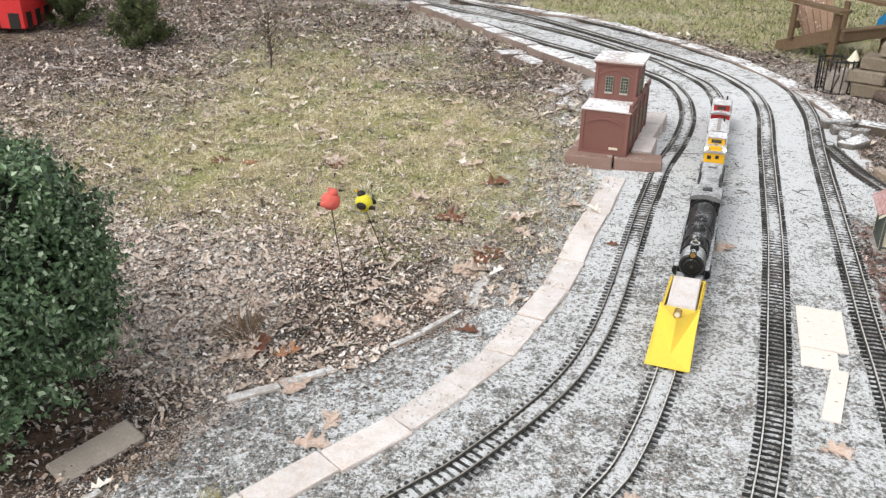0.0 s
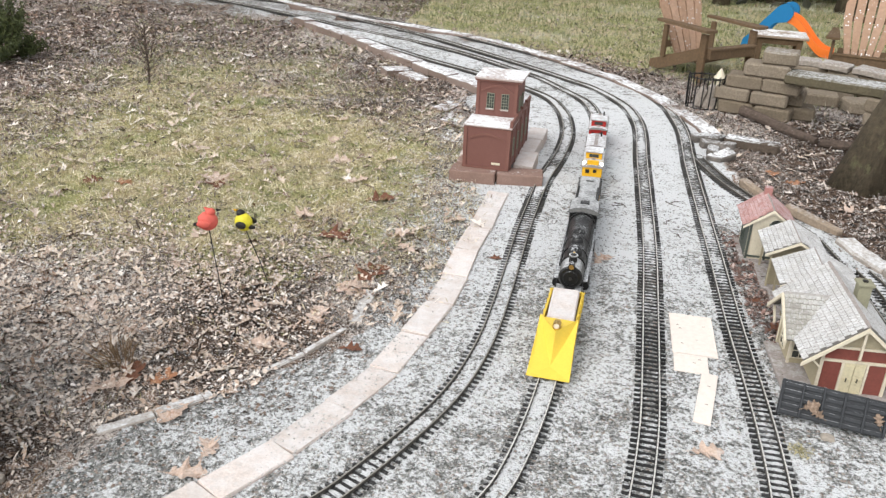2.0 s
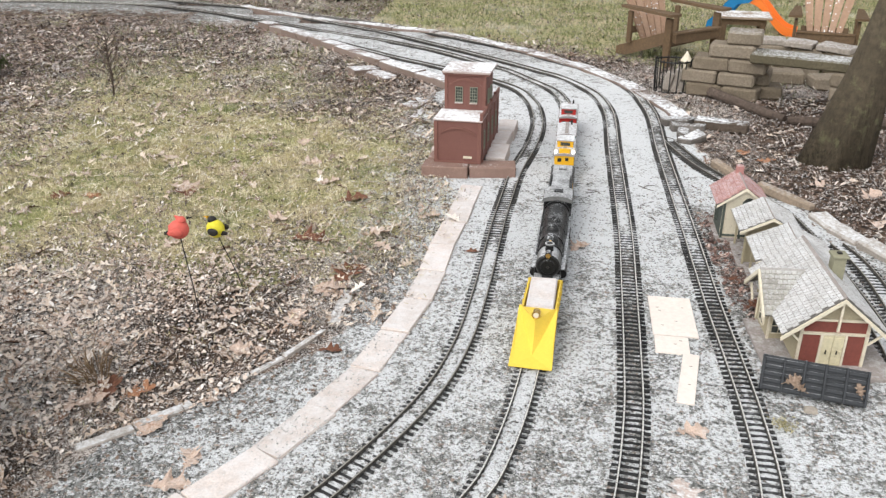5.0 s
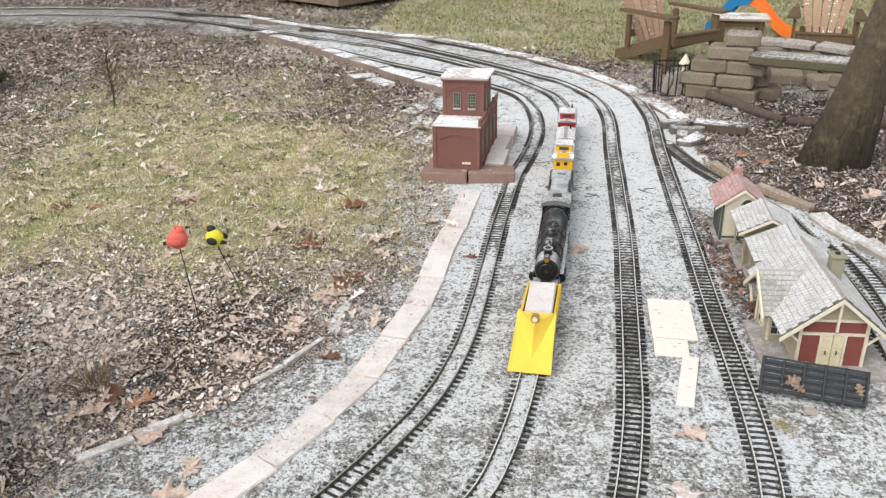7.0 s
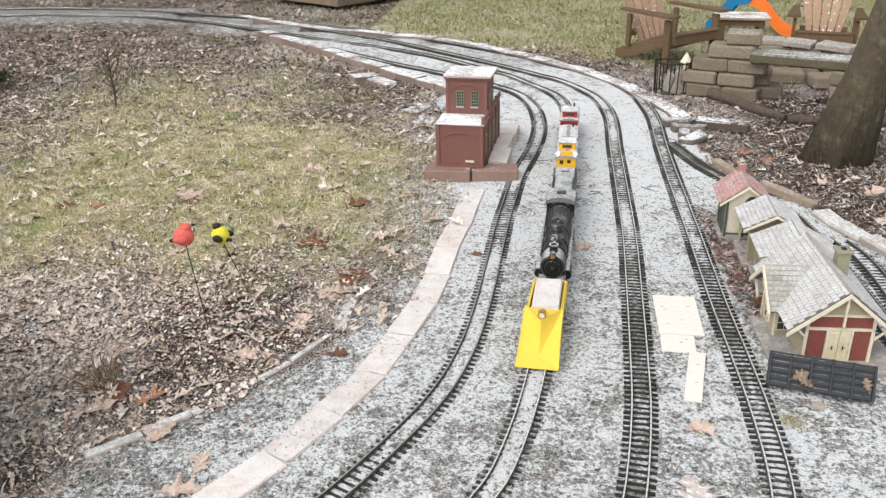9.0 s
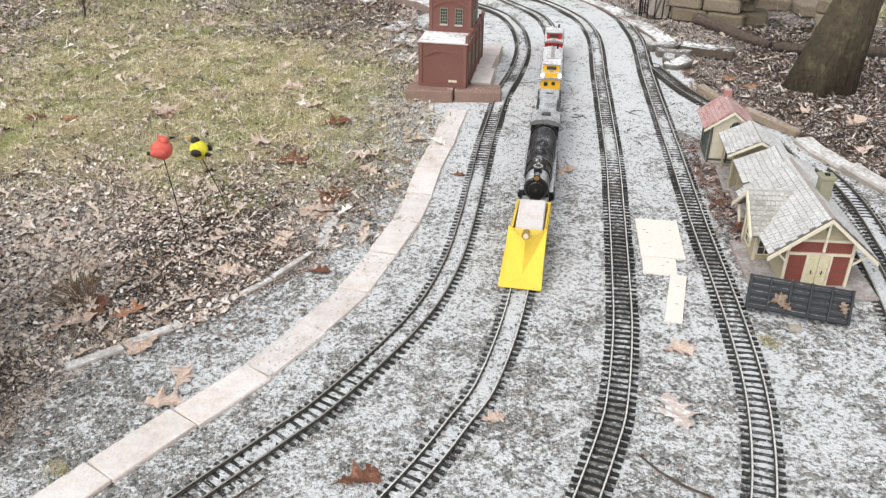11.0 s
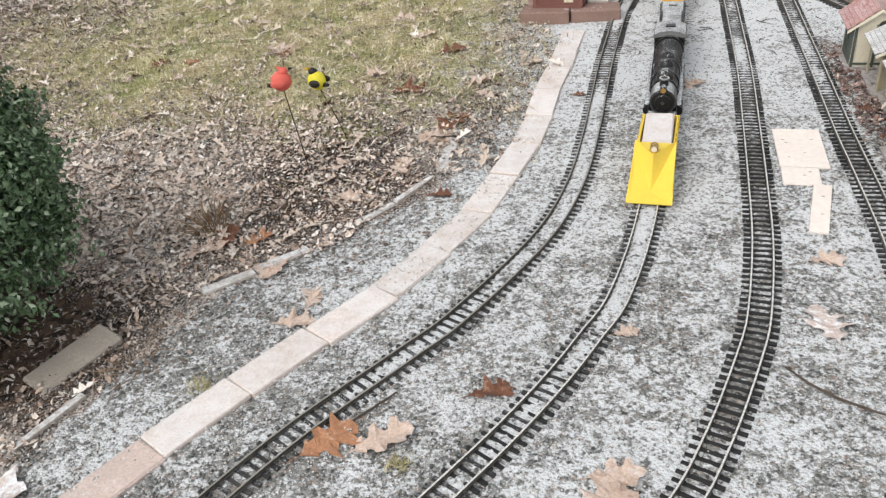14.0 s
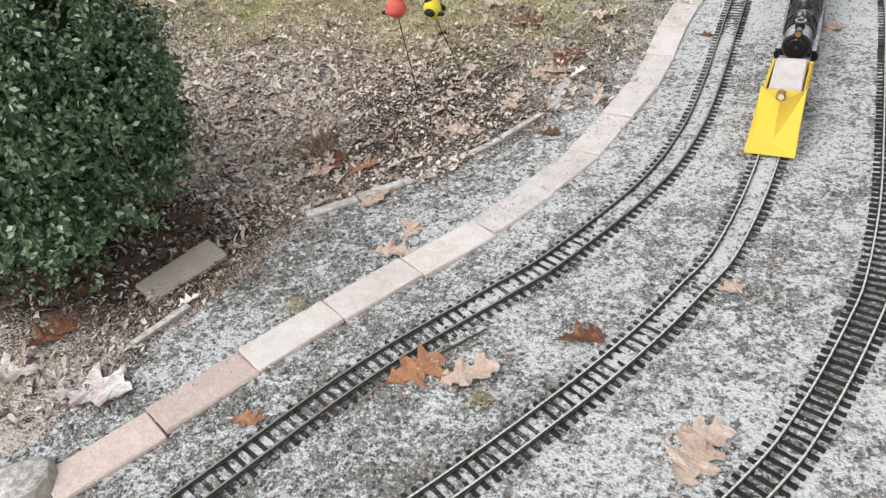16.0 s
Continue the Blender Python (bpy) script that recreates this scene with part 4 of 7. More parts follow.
def shingle_mesh(w, l, material):
    key = (round(w, 4), round(l, 4), material.name)
    if key not in SHINGLES:
        bm = prism([(-l / 2, 0), (l / 2, 0), (l / 2, 0.0008), (l / 2 - 0.0010, 0.0017), (-l / 2, 0.0008)], -w / 2, w / 2)
        for v in bm.verts:
            if v.co.x > 0 and v.co.y > 0:
                v.co.x -= 0.0022
        me = bpy.data.meshes.new("shingle")
        bm.to_mesh(me)
        bm.free()
        me.materials.append(material)
        SHINGLES[key] = me
    return SHINGLES[key]


def depot():
    dp = thing("model_depot", "oxblood and cream wooden model depot with snowy shingle roof", "model building", pose(1.066, 2.428, 0.0, 0, 0, 0.5))
    w, L, E, R = 0.086, 0.350, 0.114, 0.226
    slope = (R - E) / 0.135
    part("end_wall", prism([(-w, 0), (w, 0), (w, E + 0.035), (0, R - 0.012), (-w, E + 0.035)], 0.0, 0.006), M["depot_red"], dp)
    part("rear_wall", prism([(-w, 0), (w, 0), (w, E + 0.035), (0, R - 0.012), (-w, E + 0.035)], L - 0.012, L - 0.006), M["depot_red"], dp)
    for s, nm in ((-1, "side_wall"), (1, "side_wall")):
        part(nm, box(s * w, s * (w - 0.006), 0.007, L - 0.013, 0, E + 0.03), M["depot_tan"], dp)
    gable = part("gable_panel", prism([(-w + 0.012, E + 0.037), (w - 0.012, E + 0.037), (0, R - 0.020)], -0.003, 0.0), M["depot_tan"], dp)
    bm = bmesh.new()
    for x0, x1, z0, z1 in ((-w - 0.002, -w + 0.006, 0, E + 0.034), (w - 0.006, w + 0.002, 0, E + 0.034), (-w, w, E - 0.012, E - 0.005), (-w, w, E + 0.029, E + 0.036), (-0.033, -0.027, 0, E - 0.012), (0.029, 0.035, 0, E - 0.012)):
        add_box(bm, x0, x1, -0.005, 0.0, z0, z1)
    part("trim_board", bm, M["cream"], dp)
    part("king_post", box(-0.003, 0.003, -0.022, -0.016, E + 0.008, R - 0.012), M["cream"], dp)
    for x in (-0.0265, 0.0015):
        door = part("freight_door", box(x, x + 0.0265, -0.004, 0.0, 0.002, E - 0.013), M["door_cream"], dp, "worn cream freight door")
        for z in (0.012, 0.05, 0.09):
            part("batten", box(x + 0.003, x + 0.0235, -0.0055, -0.004, z, z + 0.004), M["door_cream"], door)
        part("latch", box(x + 0.011, x + 0.0135, -0.007, -0.004, 0.045, 0.056), M["iron"], door)
    shingled("roof_west", dp, 0.0, -0.026, R, -0.140, E - 0.006, L + 0.012, M["shingle"], 11, 0.0145)
    shingled("roof_east", dp, 0.0, -0.026, R, 0.140, E - 0.006, L + 0.012, M["shingle"], 11, 0.0145)
    part("ridge_cap", prism([(-0.007, R - 0.003), (0, R + 0.005), (0.007, R - 0.003)], -0.027, L + 0.013), M["platform"], dp)
    for s in (-1, 1):
        part("bargeboard", prism([(0, R - 0.004), (s * 0.143, E - 0.011), (s * 0.143, E - 0.022), (0, R - 0.015)], -0.031, -0.026), M["cream"], dp)
        for y in (-0.012, 0.10, 0.20, 0.30):
            part("eave_bracket", prism([(s * w, E - 0.035), (s * w, E - 0.029), (s * 0.118, E + 0.002), (s * 0.122, E - 0.002)], y, y + 0.005), M["cream"], dp)
    ch = part("chimney", box(0.026, 0.060, 0.168, 0.202, E + 0.03, R + 0.020, 0.001), M["chimney_tan"], dp, "square tan brick chimney with a flat cap")
    part("chimney_cap", box(0.021, 0.065, 0.163, 0.207, R + 0.020, R + 0.028, 0.0015), M["chimney_tan"], ch)
    part("flue", box(0.037, 0.049, 0.179, 0.191, R + 0.028, R + 0.032), M["black"], ch)
    # cross gable with the bay window
    bay = thing_part("bay", dp, pose(-0.085, 0.187, 0, 0, 0, 90))
    part("bay_wall", prism([(-0.062, 0), (0.062, 0), (0.062, E + 0.02), (0, 0.170), (-0.062, E + 0.02)], -0.02, 0.044), M["depot_tan"], bay)
    part("bay_gable", prism([(-0.066, E + 0.022), (0.066, E + 0.022), (0, 0.174)], 0.044, 0.048), M["depot_tan"], bay)
    window_part(bay, 0.044, 0.066, pose(-0.022, 0.0465, 0.030, 0, 0, 180) @ pose(-0.044, 0, 0), (2, 3), "cream", name="bay_window")
    window_part(bay, 0.038, 0.066, pose(-0.0635, 0.036, 0.030, 0, 0, -90), (2, 3), "cream", name="bay_window")
    for s in (-1, 1):
        part("corner_board", box(s * 0.064 - 0.003, s * 0.064 + 0.003, 0.040, 0.047, 0, E + 0.016), M["cream"], bay)
        shingled("bay_roof", bay, 0.0, -0.052, 0.196, s * 0.108, E - 0.008, 0.074, M["shingle_worn"], 9, 0.0145)
        part("bay_bargeboard", prism([(0, 0.196), (s * 0.111, E - 0.009), (s * 0.111, E - 0.023), (0, 0.182)], 0.074, 0.080), M["cream"], bay)
        part("bay_bracket", prism([(s * 0.064, E - 0.05), (s * 0.064, E - 0.043), (s * 0.094, E - 0.008), (s * 0.098, E - 0.012)], 0.060, 0.066), M["cream"], bay)
    part("bay_ridge_cap", prism([(-0.006, 0.193), (0, 0.201), (0.006, 0.193)], -0.05, 0.075), M["shingle"], bay)
    # platform
    bm = bmesh.new()
    add_box(bm, -0.170, 0.16, -0.06, 0.235, -0.02, 0.010, 0.002)
    part("platform", bm, M["platform"], dp, "grey platform under a film of snow")


def thing_part(name, parent, m):
    """A jointed part of a thing: a plain frame post that carries its pieces."""
    bm = box(-0.004, 0.004, -0.004, 0.004, 0.0, 0.11)
    ob = part(name, bm, M["depot_tan"], parent)
    ob.matrix_basis = m
    return ob


depot()


def shelter(x, y0, y1, eave, ridge, half, tilt, roof, name, label, posts=True):
    sh = thing(name, label, "model building", pose(x, y0, 0.0, 0, 0, tilt))
    L = y1 - y0
    for s in (-1, 1):
        shingled("roof_slope", sh, 0.0, 0.0, ridge, s * half, eave, L, M[roof], 8, 0.0145)
    part("ridge_cap", prism([(-0.005, ridge - 0.002), (0, ridge + 0.004), (0.005, ridge - 0.002)], -0.001, L + 0.001), M["platform"], sh)
    part("bargeboard", prism([(-half, eave), (0, ridge), (half, eave), (half, eave - 0.008), (0, ridge - 0.009), (-half, eave - 0.008)], -0.004, 0.0), M["cream"], sh)
    iw = half - 0.025
    if posts:
        for y in (0.012, L - 0.018):
            for s in (-1, 1):
                part("post", box(s * iw - 0.003, s * iw + 0.003, y, y + 0.006, 0.0, eave + 0.012), M["depot_tan"], sh)
        part("back_wall", box(iw - 0.004, iw, 0.02, L - 0.02, 0, eave + 0.008), M["depot_tan"], sh)
    part("plinth", box(-half + 0.008, half - 0.012, -0.005, L + 0.004, -0.02, 0.010, 0.002), M["platform"], sh)
    return sh, L, iw


sh, L, iw = shelter(1.072, 2.815, 3.005, 0.118, 0.176, 0.122, -3, "shingle", "model_freight_shelter", "open model freight shelter with snowy grey shingle roof")
for k in range(3):
    part("crate", box(-0.04 + 0.04 * k, -0.012 + 0.04 * k, 0.06, 0.09, 0.011, 0.035, 0.001), M["depot_tan"], sh)
sh, L, iw = shelter(1.042, 3.02, 3.215, 0.130, 0.184, 0.100, -3, "shingle", "model_waiting_shelter", "small model waiting shelter with snowy shingles and tan walls")
part("end_panel", prism([(-iw, 0), (iw, 0), (iw, 0.14), (0, 0.172), (-iw, 0.14)], 0.03, 0.036), M["depot_tan"], sh)
sh, L, iw = shelter(0.998, 3.235, 3.435, 0.135, 0.205, 0.092, -3, "shingle_pink", "model_section_house", "model section house with red shingles and dark green trim", posts=False)
part("front_wall", prism([(-iw, 0), (iw, 0), (iw, 0.155), (0, 0.190), (-iw, 0.155)], 0.014, 0.020), M["cream"], sh)
part("back_wall", prism([(-iw, 0), (iw, 0), (iw, 0.155), (0, 0.190), (-iw, 0.155)], L - 0.03, L - 0.024), M["cream"], sh)
for s in (-1, 1):
    part("side_wall", box(s * iw, s * (iw - 0.006), 0.021, L - 0.031, 0, 0.15), M["dark_green"], sh)
bm = bmesh.new()
for x in (-iw, -0.004, iw - 0.008):
    add_box(bm, x, x + 0.008, 0.009, 0.014, 0, 0.15)
add_box(bm, -iw, iw, 0.009, 0.014, 0.018, 0.024)
part("corner_board", bm, M["dark_green"], sh)
bm = bmesh.new()
bmesh.ops.create_cone(bm, cap_ends=True, segments=20, radius1=0.019, radius2=0.019, depth=0.006, matrix=pose(0.018, 0.013, 0.145, 90, 0, 0))
part("round_window", bm, M["glass"], sh)
window_part(sh, 0.035, 0.06, pose(-iw - 0.001, 0.13, 0.045, 0, 0, -90), (2, 2), "dark_green")
part("chimney", box(-0.012, 0.014, L - 0.035, L - 0.010, 0.17, 0.228, 0.001), M["shingle_pink"], sh, "short red brick chimney")


# ---- black gondola wagon leaning by the depot ----
gw = thing("gondola_wagon", "black slatted gondola wagon body set down before the depot", "model wagon", pose(0.985, 2.290, -0.004, -28, 0, -14))
hw, hh = 0.124, 0.088
part("side_wall", box(-hw, hw, -0.040, -0.036, 0, hh), M["gondola_black"], gw)
part("side_wall", box(-hw, hw, -0.016, -0.012, 0, hh), M["gondola_black"], gw)
part("end_wall", box(-hw, -hw + 0.004, -0.036, -0.016, 0, hh), M["gondola_black"], gw)
part("end_wall", box(hw - 0.004, hw, -0.036, -0.016, 0, hh), M["gondola_black"], gw)
part("wagon_floor", box(-hw, hw, -0.036, -0.016, 0.004, 0.009), M["gondola_black"], gw)
for k in range(5):
    part("plank", box(-hw, hw, -0.046, -0.040, 0.003 + k * 0.0176, 0.0125 + k * 0.0176, 0.0008), M["gondola_black"], gw)
for k in range(6):
    x = -hw + 0.003 + k * (2 * hw - 0.006) / 5
    part("rib", box(x - 0.003, x + 0.003, -0.0505, -0.040, 0, hh + 0.002, 0.0008), M["gondola_black"], gw)

LEAF_ON_WAGON = ((-0.050, 0.036, 0.042, 30), (0.105, 0.040, 0.034, 110), (-0.030, 0.022, 0.034, 150))

# ---- the train on the second track ----
RAIL_TOP = 0.0135
MAIN = TRACKS[1]


def car_pose(front, rear):
    """A wagon whose ends stand at two lengths along the main line; +x points ahead, towards the near end."""
    xa, ya, _ = MAIN.at(front)
    xb, yb, _ = MAIN.at(rear)
    return pose((xa + xb) / 2, (ya + yb) / 2, RAIL_TOP, 0, 0, math.degrees(math.atan2(ya - yb, xa - xb)))


def disc(x, y, z, r, t, n=18):
    bm = bmesh.new()
    bmesh.ops.create_cone(bm, cap_ends=True, segments=n, radius1=r, radius2=r, depth=t, matrix=pose(x, y, z, 90, 0, 0))
    return bm


def wheelset(parent, x, r=0.0155):
    for s in (-1, 1):
        wh = part("wheel", disc(x, s * 0.0215, r, r, 0.005), M["wheel_steel"], parent)
        part("flange", disc(x, s * 0.0185, r, r + 0.002, 0.0015), M["wheel_steel"], wh)
    part("axle", rod((x, -0.02, r), (x, 0.02, r), 0.002), M["wheel_steel"], parent)


def bogie(parent, x):
    bg = part("truck", box(x - 0.034, x + 0.034, -0.008, 0.008, 0.014, 0.022, 0.001), M["gondola_black"], parent)
    for s in (-1, 1):
        part("side_frame", prism([(x - 0.036, 0.018), (x - 0.026, 0.022), (x + 0.026, 0.022), (x + 0.036, 0.018), (x + 0.028, 0.011), (x + 0.012, 0.009), (x - 0.012, 0.009), (x - 0.028, 0.011)], s * 0.030 - 0.002, s * 0.030 + 0.002), M["gondola_black"], bg)
    for d in (-0.022, 0.022):
        wheelset(bg, x + d, 0.013)


S0 = 1.455
# plough wagon
A, B = S0, S0 + 0.385
pw = thing("snowplow_wagon", "bright yellow wedge snowplow wagon carrying a frosted brick", "model wagon", car_pose(A, B))
h = (B - A) / 2
bm = bmesh.new()
lip, mid, top = h, h - 0.155, 0.098
def bend(a, b, sag, n=10):
    """A line from a down to b that hangs below the straight one."""
    a, b = Vector(a), Vector(b)
    c = (a + b) / 2 + Vector((-0.35 * sag, 0, -sag))
    return [a * (1 - f) ** 2 + c * 2 * f * (1 - f) + b * f * f for f in (k / n for k in range(n + 1))]


# a prow down the middle, and on either side a steep face and a flat apron
tip, foot = (mid + 0.058, 0, top - 0.004), (lip - 0.042, 0, 0.015)
prow = bend(tip, foot, 0.016)
for sgn in (-1, 1):
    corner = (mid - 0.02, sgn * 0.053, top)
    crease, outer = bend(corner, foot, 0.008), bend(corner, (lip, sgn * 0.058, 0.004), 0.010)
    for one, two in ((prow, crease), (crease, outer)):
        va, vb = [bm.verts.new(p) for p in one], [bm.verts.new(p) for p in two]
        for k in range(10):
            quad = (va[k], va[k + 1], vb[k + 1], vb[k])
            bm.faces.new(quad if sgn > 0 else quad[::-1])
bm.faces.new([bm.verts.new(p) for p in (foot, (lip, -0.058, 0.004), (lip, 0.058, 0.004))])
bmesh.ops.remove_doubles(bm, verts=bm.verts, dist=2e-4)
bmesh.ops.recalc_face_normals(bm, faces=bm.faces)
bmesh.ops.solidify(bm, geom=list(bm.faces), thickness=0.0022)
deck = bmesh.new()
add_prism(deck, [(mid - 0.02, -0.050), (mid + 0.058, 0.0), (mid - 0.02, 0.050)], -(top - 0.007), -(top - 0.010))
bmesh.ops.transform(deck, matrix=pose(0, 0, 0, -90), verts=deck.verts)
blade = part("plow_blade", bm, M["yellow"], pw, "curved yellow wedge blade", smooth=False)
for s in (-1, 1):
    part("blade_cheek", prism([(lip - 0.012, 0.008), (mid - 0.02, top - 0.003), (mid - 0.024, 0.05), (mid + 0.03, 0.02)], s * 0.053 - 0.001, s * 0.053 + 0.001), M["yellow"], pw)
part("top_deck", deck, M["yellow"], pw)
lamp = part("headlight", rod((mid + 0.022, 0, top + 0.004), (mid + 0.042, 0, top + 0.004), 0.011, 0.011, 16), M["brass"], pw, "brass-ringed headlight")
part("lens", rod((mid + 0.042, 0, top + 0.004), (mid + 0.044, 0, top + 0.004), 0.0075, 0.0075, 16), M["cream"], lamp)
g0, g1 = -h, mid - 0.012
part("wagon_floor", box(g0, g1, -0.042, 0.042, 0.036, 0.041), M["yellow"], pw)
for s in (-1, 1):
    side = part("side_wall", box(g0, g1, s * 0.046 - 0.002, s * 0.046 + 0.002, 0.034, 0.078, 0.0006), M["yellow"], pw)
    for k in range(7):
        x = g0 + 0.006 + k * (g1 - g0 - 0.012) / 6
        part("rib", box(x - 0.003, x + 0.003, s * 0.050 - 0.002, s * 0.050 + 0.002, 0.030, 0.079, 0.0006), M["yellow"], side)
    for k in (1, 3):
        x = g0 + 0.02 + k * (g1 - g0 - 0.012) / 6
        part("lettering", box(x, x + 0.035, s * 0.0483 - 0.0003, s * 0.0483 + 0.0003, 0.054, 0.060), M["black"], side, "unreadable dark lettering bar")
part("end_wall", box(g0, g0 + 0.004, -0.044, 0.044, 0.034, 0.078, 0.0006), M["yellow"], pw)
part("end_wall", box(g1 - 0.004, g1, -0.044, 0.044, 0.034, 0.084, 0.0006), M["yellow"], pw)
part("sole_bar", box(g0 + 0.01, lip - 0.09, -0.020, 0.020, 0.022, 0.036), M["gondola_black"], pw)
bogie(pw, g0 + 0.05)
bogie(pw, mid - 0.075)
brick = new("load_brick", paver_mesh("load_brick", 0.190, 0.078, 0.048, M["paver"], 7))
brick.matrix_basis = car_pose(A, B) @ pose((g0 + g1) / 2 - 0.002, 0.001, 0.041 + 0.0482, 0, 0, 1.5)
tagged(brick, "frosted pink brick lying as ballast in the yellow wagon", "brick")

# engine
A, B = S0 + 0.425, S0 + 1.035
en = thing("steam_engine", "black model steam engine with snow-speckled boiler", "model engine", car_pose(A, B))
h = (B - A) / 2
K = M["loco_black"]
cz = 0.076
boiler = part("boiler", rod((-h + 0.14, 0, cz + 0.002), (h - 0.12, 0, cz), 0.044, 0.037, 28), K, en, smooth=False)
part("smokebox", rod((h - 0.12, 0, cz), (h - 0.052, 0, cz), 0.0385, 0.0385, 28), M["loco_grey"], en, "frosted grey smokebox")
front = part("smokebox_front", rod((h - 0.052, 0, cz), (h - 0.046, 0, cz), 0.0375, 0.033, 28), K, en)
part("smokebox_door", rod((h - 0.046, 0, cz), (h - 0.042, 0, cz), 0.025, 0.022, 24), K, front)
part("door_knob", rod((h - 0.042, 0, cz), (h - 0.036, 0, cz), 0.005, 0.004, 12), M["wheel_steel"], front)
hl = part("headlight", rod((h - 0.058, 0, cz + 0.043), (h - 0.034, 0, cz + 0.043), 0.010, 0.010, 16), K, en)
part("lens", rod((h - 0.034, 0, cz + 0.043), (h - 0.0325, 0, cz + 0.043), 0.008, 0.008, 16), M["brass"], hl)
st = part("smokestack", rod((h - 0.092, 0, cz + 0.034), (h - 0.092, 0, cz + 0.056), 0.0135, 0.0125, 20), K, en)
part("stack_rim", rod((h - 0.092, 0, cz + 0.056), (h - 0.092, 0, cz + 0.060), 0.0148, 0.0148, 20), M["loco_grey"], st)
part("stack_bore", rod((h - 0.092, 0, cz + 0.060), (h - 0.092, 0, cz + 0.0604), 0.0100, 0.0100, 20), M["black"], st)


def dome(x, rx, ry, rise):
    bm = bmesh.new()
    bmesh.ops.create_uvsphere(bm, u_segments=20, v_segments=12, radius=1.0, matrix=pose(x, 0, cz + 0.030) @ Matrix.Diagonal((rx, ry, rise, 1)))
    return bm


part("sand_dome", dome(h - 0.165, 0.034, 0.026, 0.030), K, en, smooth=True)
part("steam_dome", dome(h - 0.255, 0.022, 0.022, 0.027), K, en, smooth=True)
part("rear_dome", dome(h - 0.330, 0.030, 0.024, 0.024), K, en, smooth=True)
for k, x in enumerate((h - 0.13, h - 0.20, h - 0.29, h - 0.37, h - 0.43)):
    part("boiler_band", rod((x - 0.002, 0, cz), (x + 0.002, 0, cz), 0.0405 + 0.001 * k, 0.0405 + 0.001 * k, 28), K, en)
bell = part("bell", rod((h - 0.125, 0, cz + 0.045), (h - 0.125, 0, cz + 0.055), 0.007, 0.003, 12), M["brass"], en)
for s in (-1, 1):
    rb = part("running_board", box(-h + 0.11, h - 0.06, s * 0.046 - 0.007, s * 0.046 + 0.007, cz - 0.016, cz - 0.012, 0.0008), M["snow_edge"], en, "running board edged with snow")
    part("handrail", rod((-h + 0.14, s * 0.046, cz + 0.020), (h - 0.07, s * 0.041, cz + 0.018), 0.0014, 0.0014, 6), K, en)
    part("feed_pipe", tube([(-h + 0.18, s * 0.044, cz + 0.012), (-h + 0.30, s * 0.045, cz + 0.004), (h - 0.22, s * 0.041, cz - 0.004), (h - 0.15, s * 0.042, cz - 0.012)], 0.0022, 6), K, en)
    cyl = part("cylinder", rod((h - 0.155, s * 0.043, 0.030), (h - 0.095, s * 0.043, 0.030), 0.0155, 0.0155, 18), K, en)
    part("valve_chest", rod((h - 0.155, s * 0.043, 0.052), (h - 0.095, s * 0.043, 0.052), 0.009, 0.009, 14), K, cyl)
    part("air_tank", rod((-h + 0.19, s * 0.047, cz - 0.026), (-h + 0.27, s * 0.047, cz - 0.026), 0.009, 0.009, 14), K, en)
    for k in range(4):
        x = h - 0.205 - 0.062 * k
        wh = part("driving_wheel", disc(x, s * 0.0225, 0.027, 0.027, 0.006, 24), M["wheel_steel"], en)
        part("wheel_hub", disc(x, s * 0.027, 0.027, 0.008, 0.004), K, wh)
        part("counterweight", box(x - 0.014, x + 0.014, s * 0.0265 - 0.001, s * 0.0265 + 0.001, 0.010, 0.018), K, wh)
    part("side_rod", box(h - 0.400, h - 0.195, s * 0.031 - 0.0015, s * 0.031 + 0.0015, 0.017, 0.023, 0.0006), M["wheel_steel"], en)
    part("main_rod", box(h - 0.275, h - 0.150, s * 0.035 - 0.0015, s * 0.035 + 0.0015, 0.022, 0.027, 0.0006), M["wheel_steel"], en)
    part("pilot_handrail", tube([(h - 0.006, s * 0.040, 0.036), (h - 0.006, s * 0.040, 0.056), (h - 0.05, s * 0.041, 0.070)], 0.0012, 6), K, en)
for x in (h - 0.06, h - 0.115):
    wheelset(en, x, 0.0135)
wheelset(en, -h + 0.13, 0.0165)
part("engine_frame", box(-h + 0.06, h - 0.03, -0.016, 0.016, 0.026, 0.046), K, en)
deck = part("pilot_deck", box(h - 0.075, h - 0.008, -0.042, 0.042, 0.033, 0.038, 0.001), M["loco_grey"], en, "snow-dusted pilot deck")
part("step_plate", box(h - 0.060, h - 0.020, -0.018, 0.018, 0.038, 0.044, 0.001), M["gondola_black"], deck)
part("buffer_beam", box(h - 0.008, h, -0.046, 0.046, 0.024, 0.040, 0.001), K, en)
bm = bmesh.new()
for k in range(9):
    y = -0.036 + 0.009 * k
    add_rod(bm, (h - 0.002, y, 0.026), (h + 0.012 - abs(y) * 0.25, y * 0.8, 0.004), 0.0013, 0.0013, 5)
part("cowcatcher", bm, K, en)
part("coupler", box(h, h + 0.022, -0.005, 0.005, 0.018, 0.026, 0.001), K, en)
cab = part("cab", box(-h + 0.035, -h + 0.115, -0.049, 0.049, 0.046, 0.126, 0.002), K, en)
bm = prism([(-0.054, 0.118), (-0.050, 0.130), (-0.030, 0.139), (0, 0.142), (0.030, 0.139), (0.050, 0.130), (0.054, 0.118), (0.050, 0.118), (0, 0.126), (-0.050, 0.118)], -0.055, 0.055)
bmesh.ops.transform(bm, matrix=pose(-h + 0.070, 0, 0, 0, 0, 90), verts=bm.verts)
part("cab_roof", bm, M["loco_grey"], en, "curved cab roof with patchy snow")
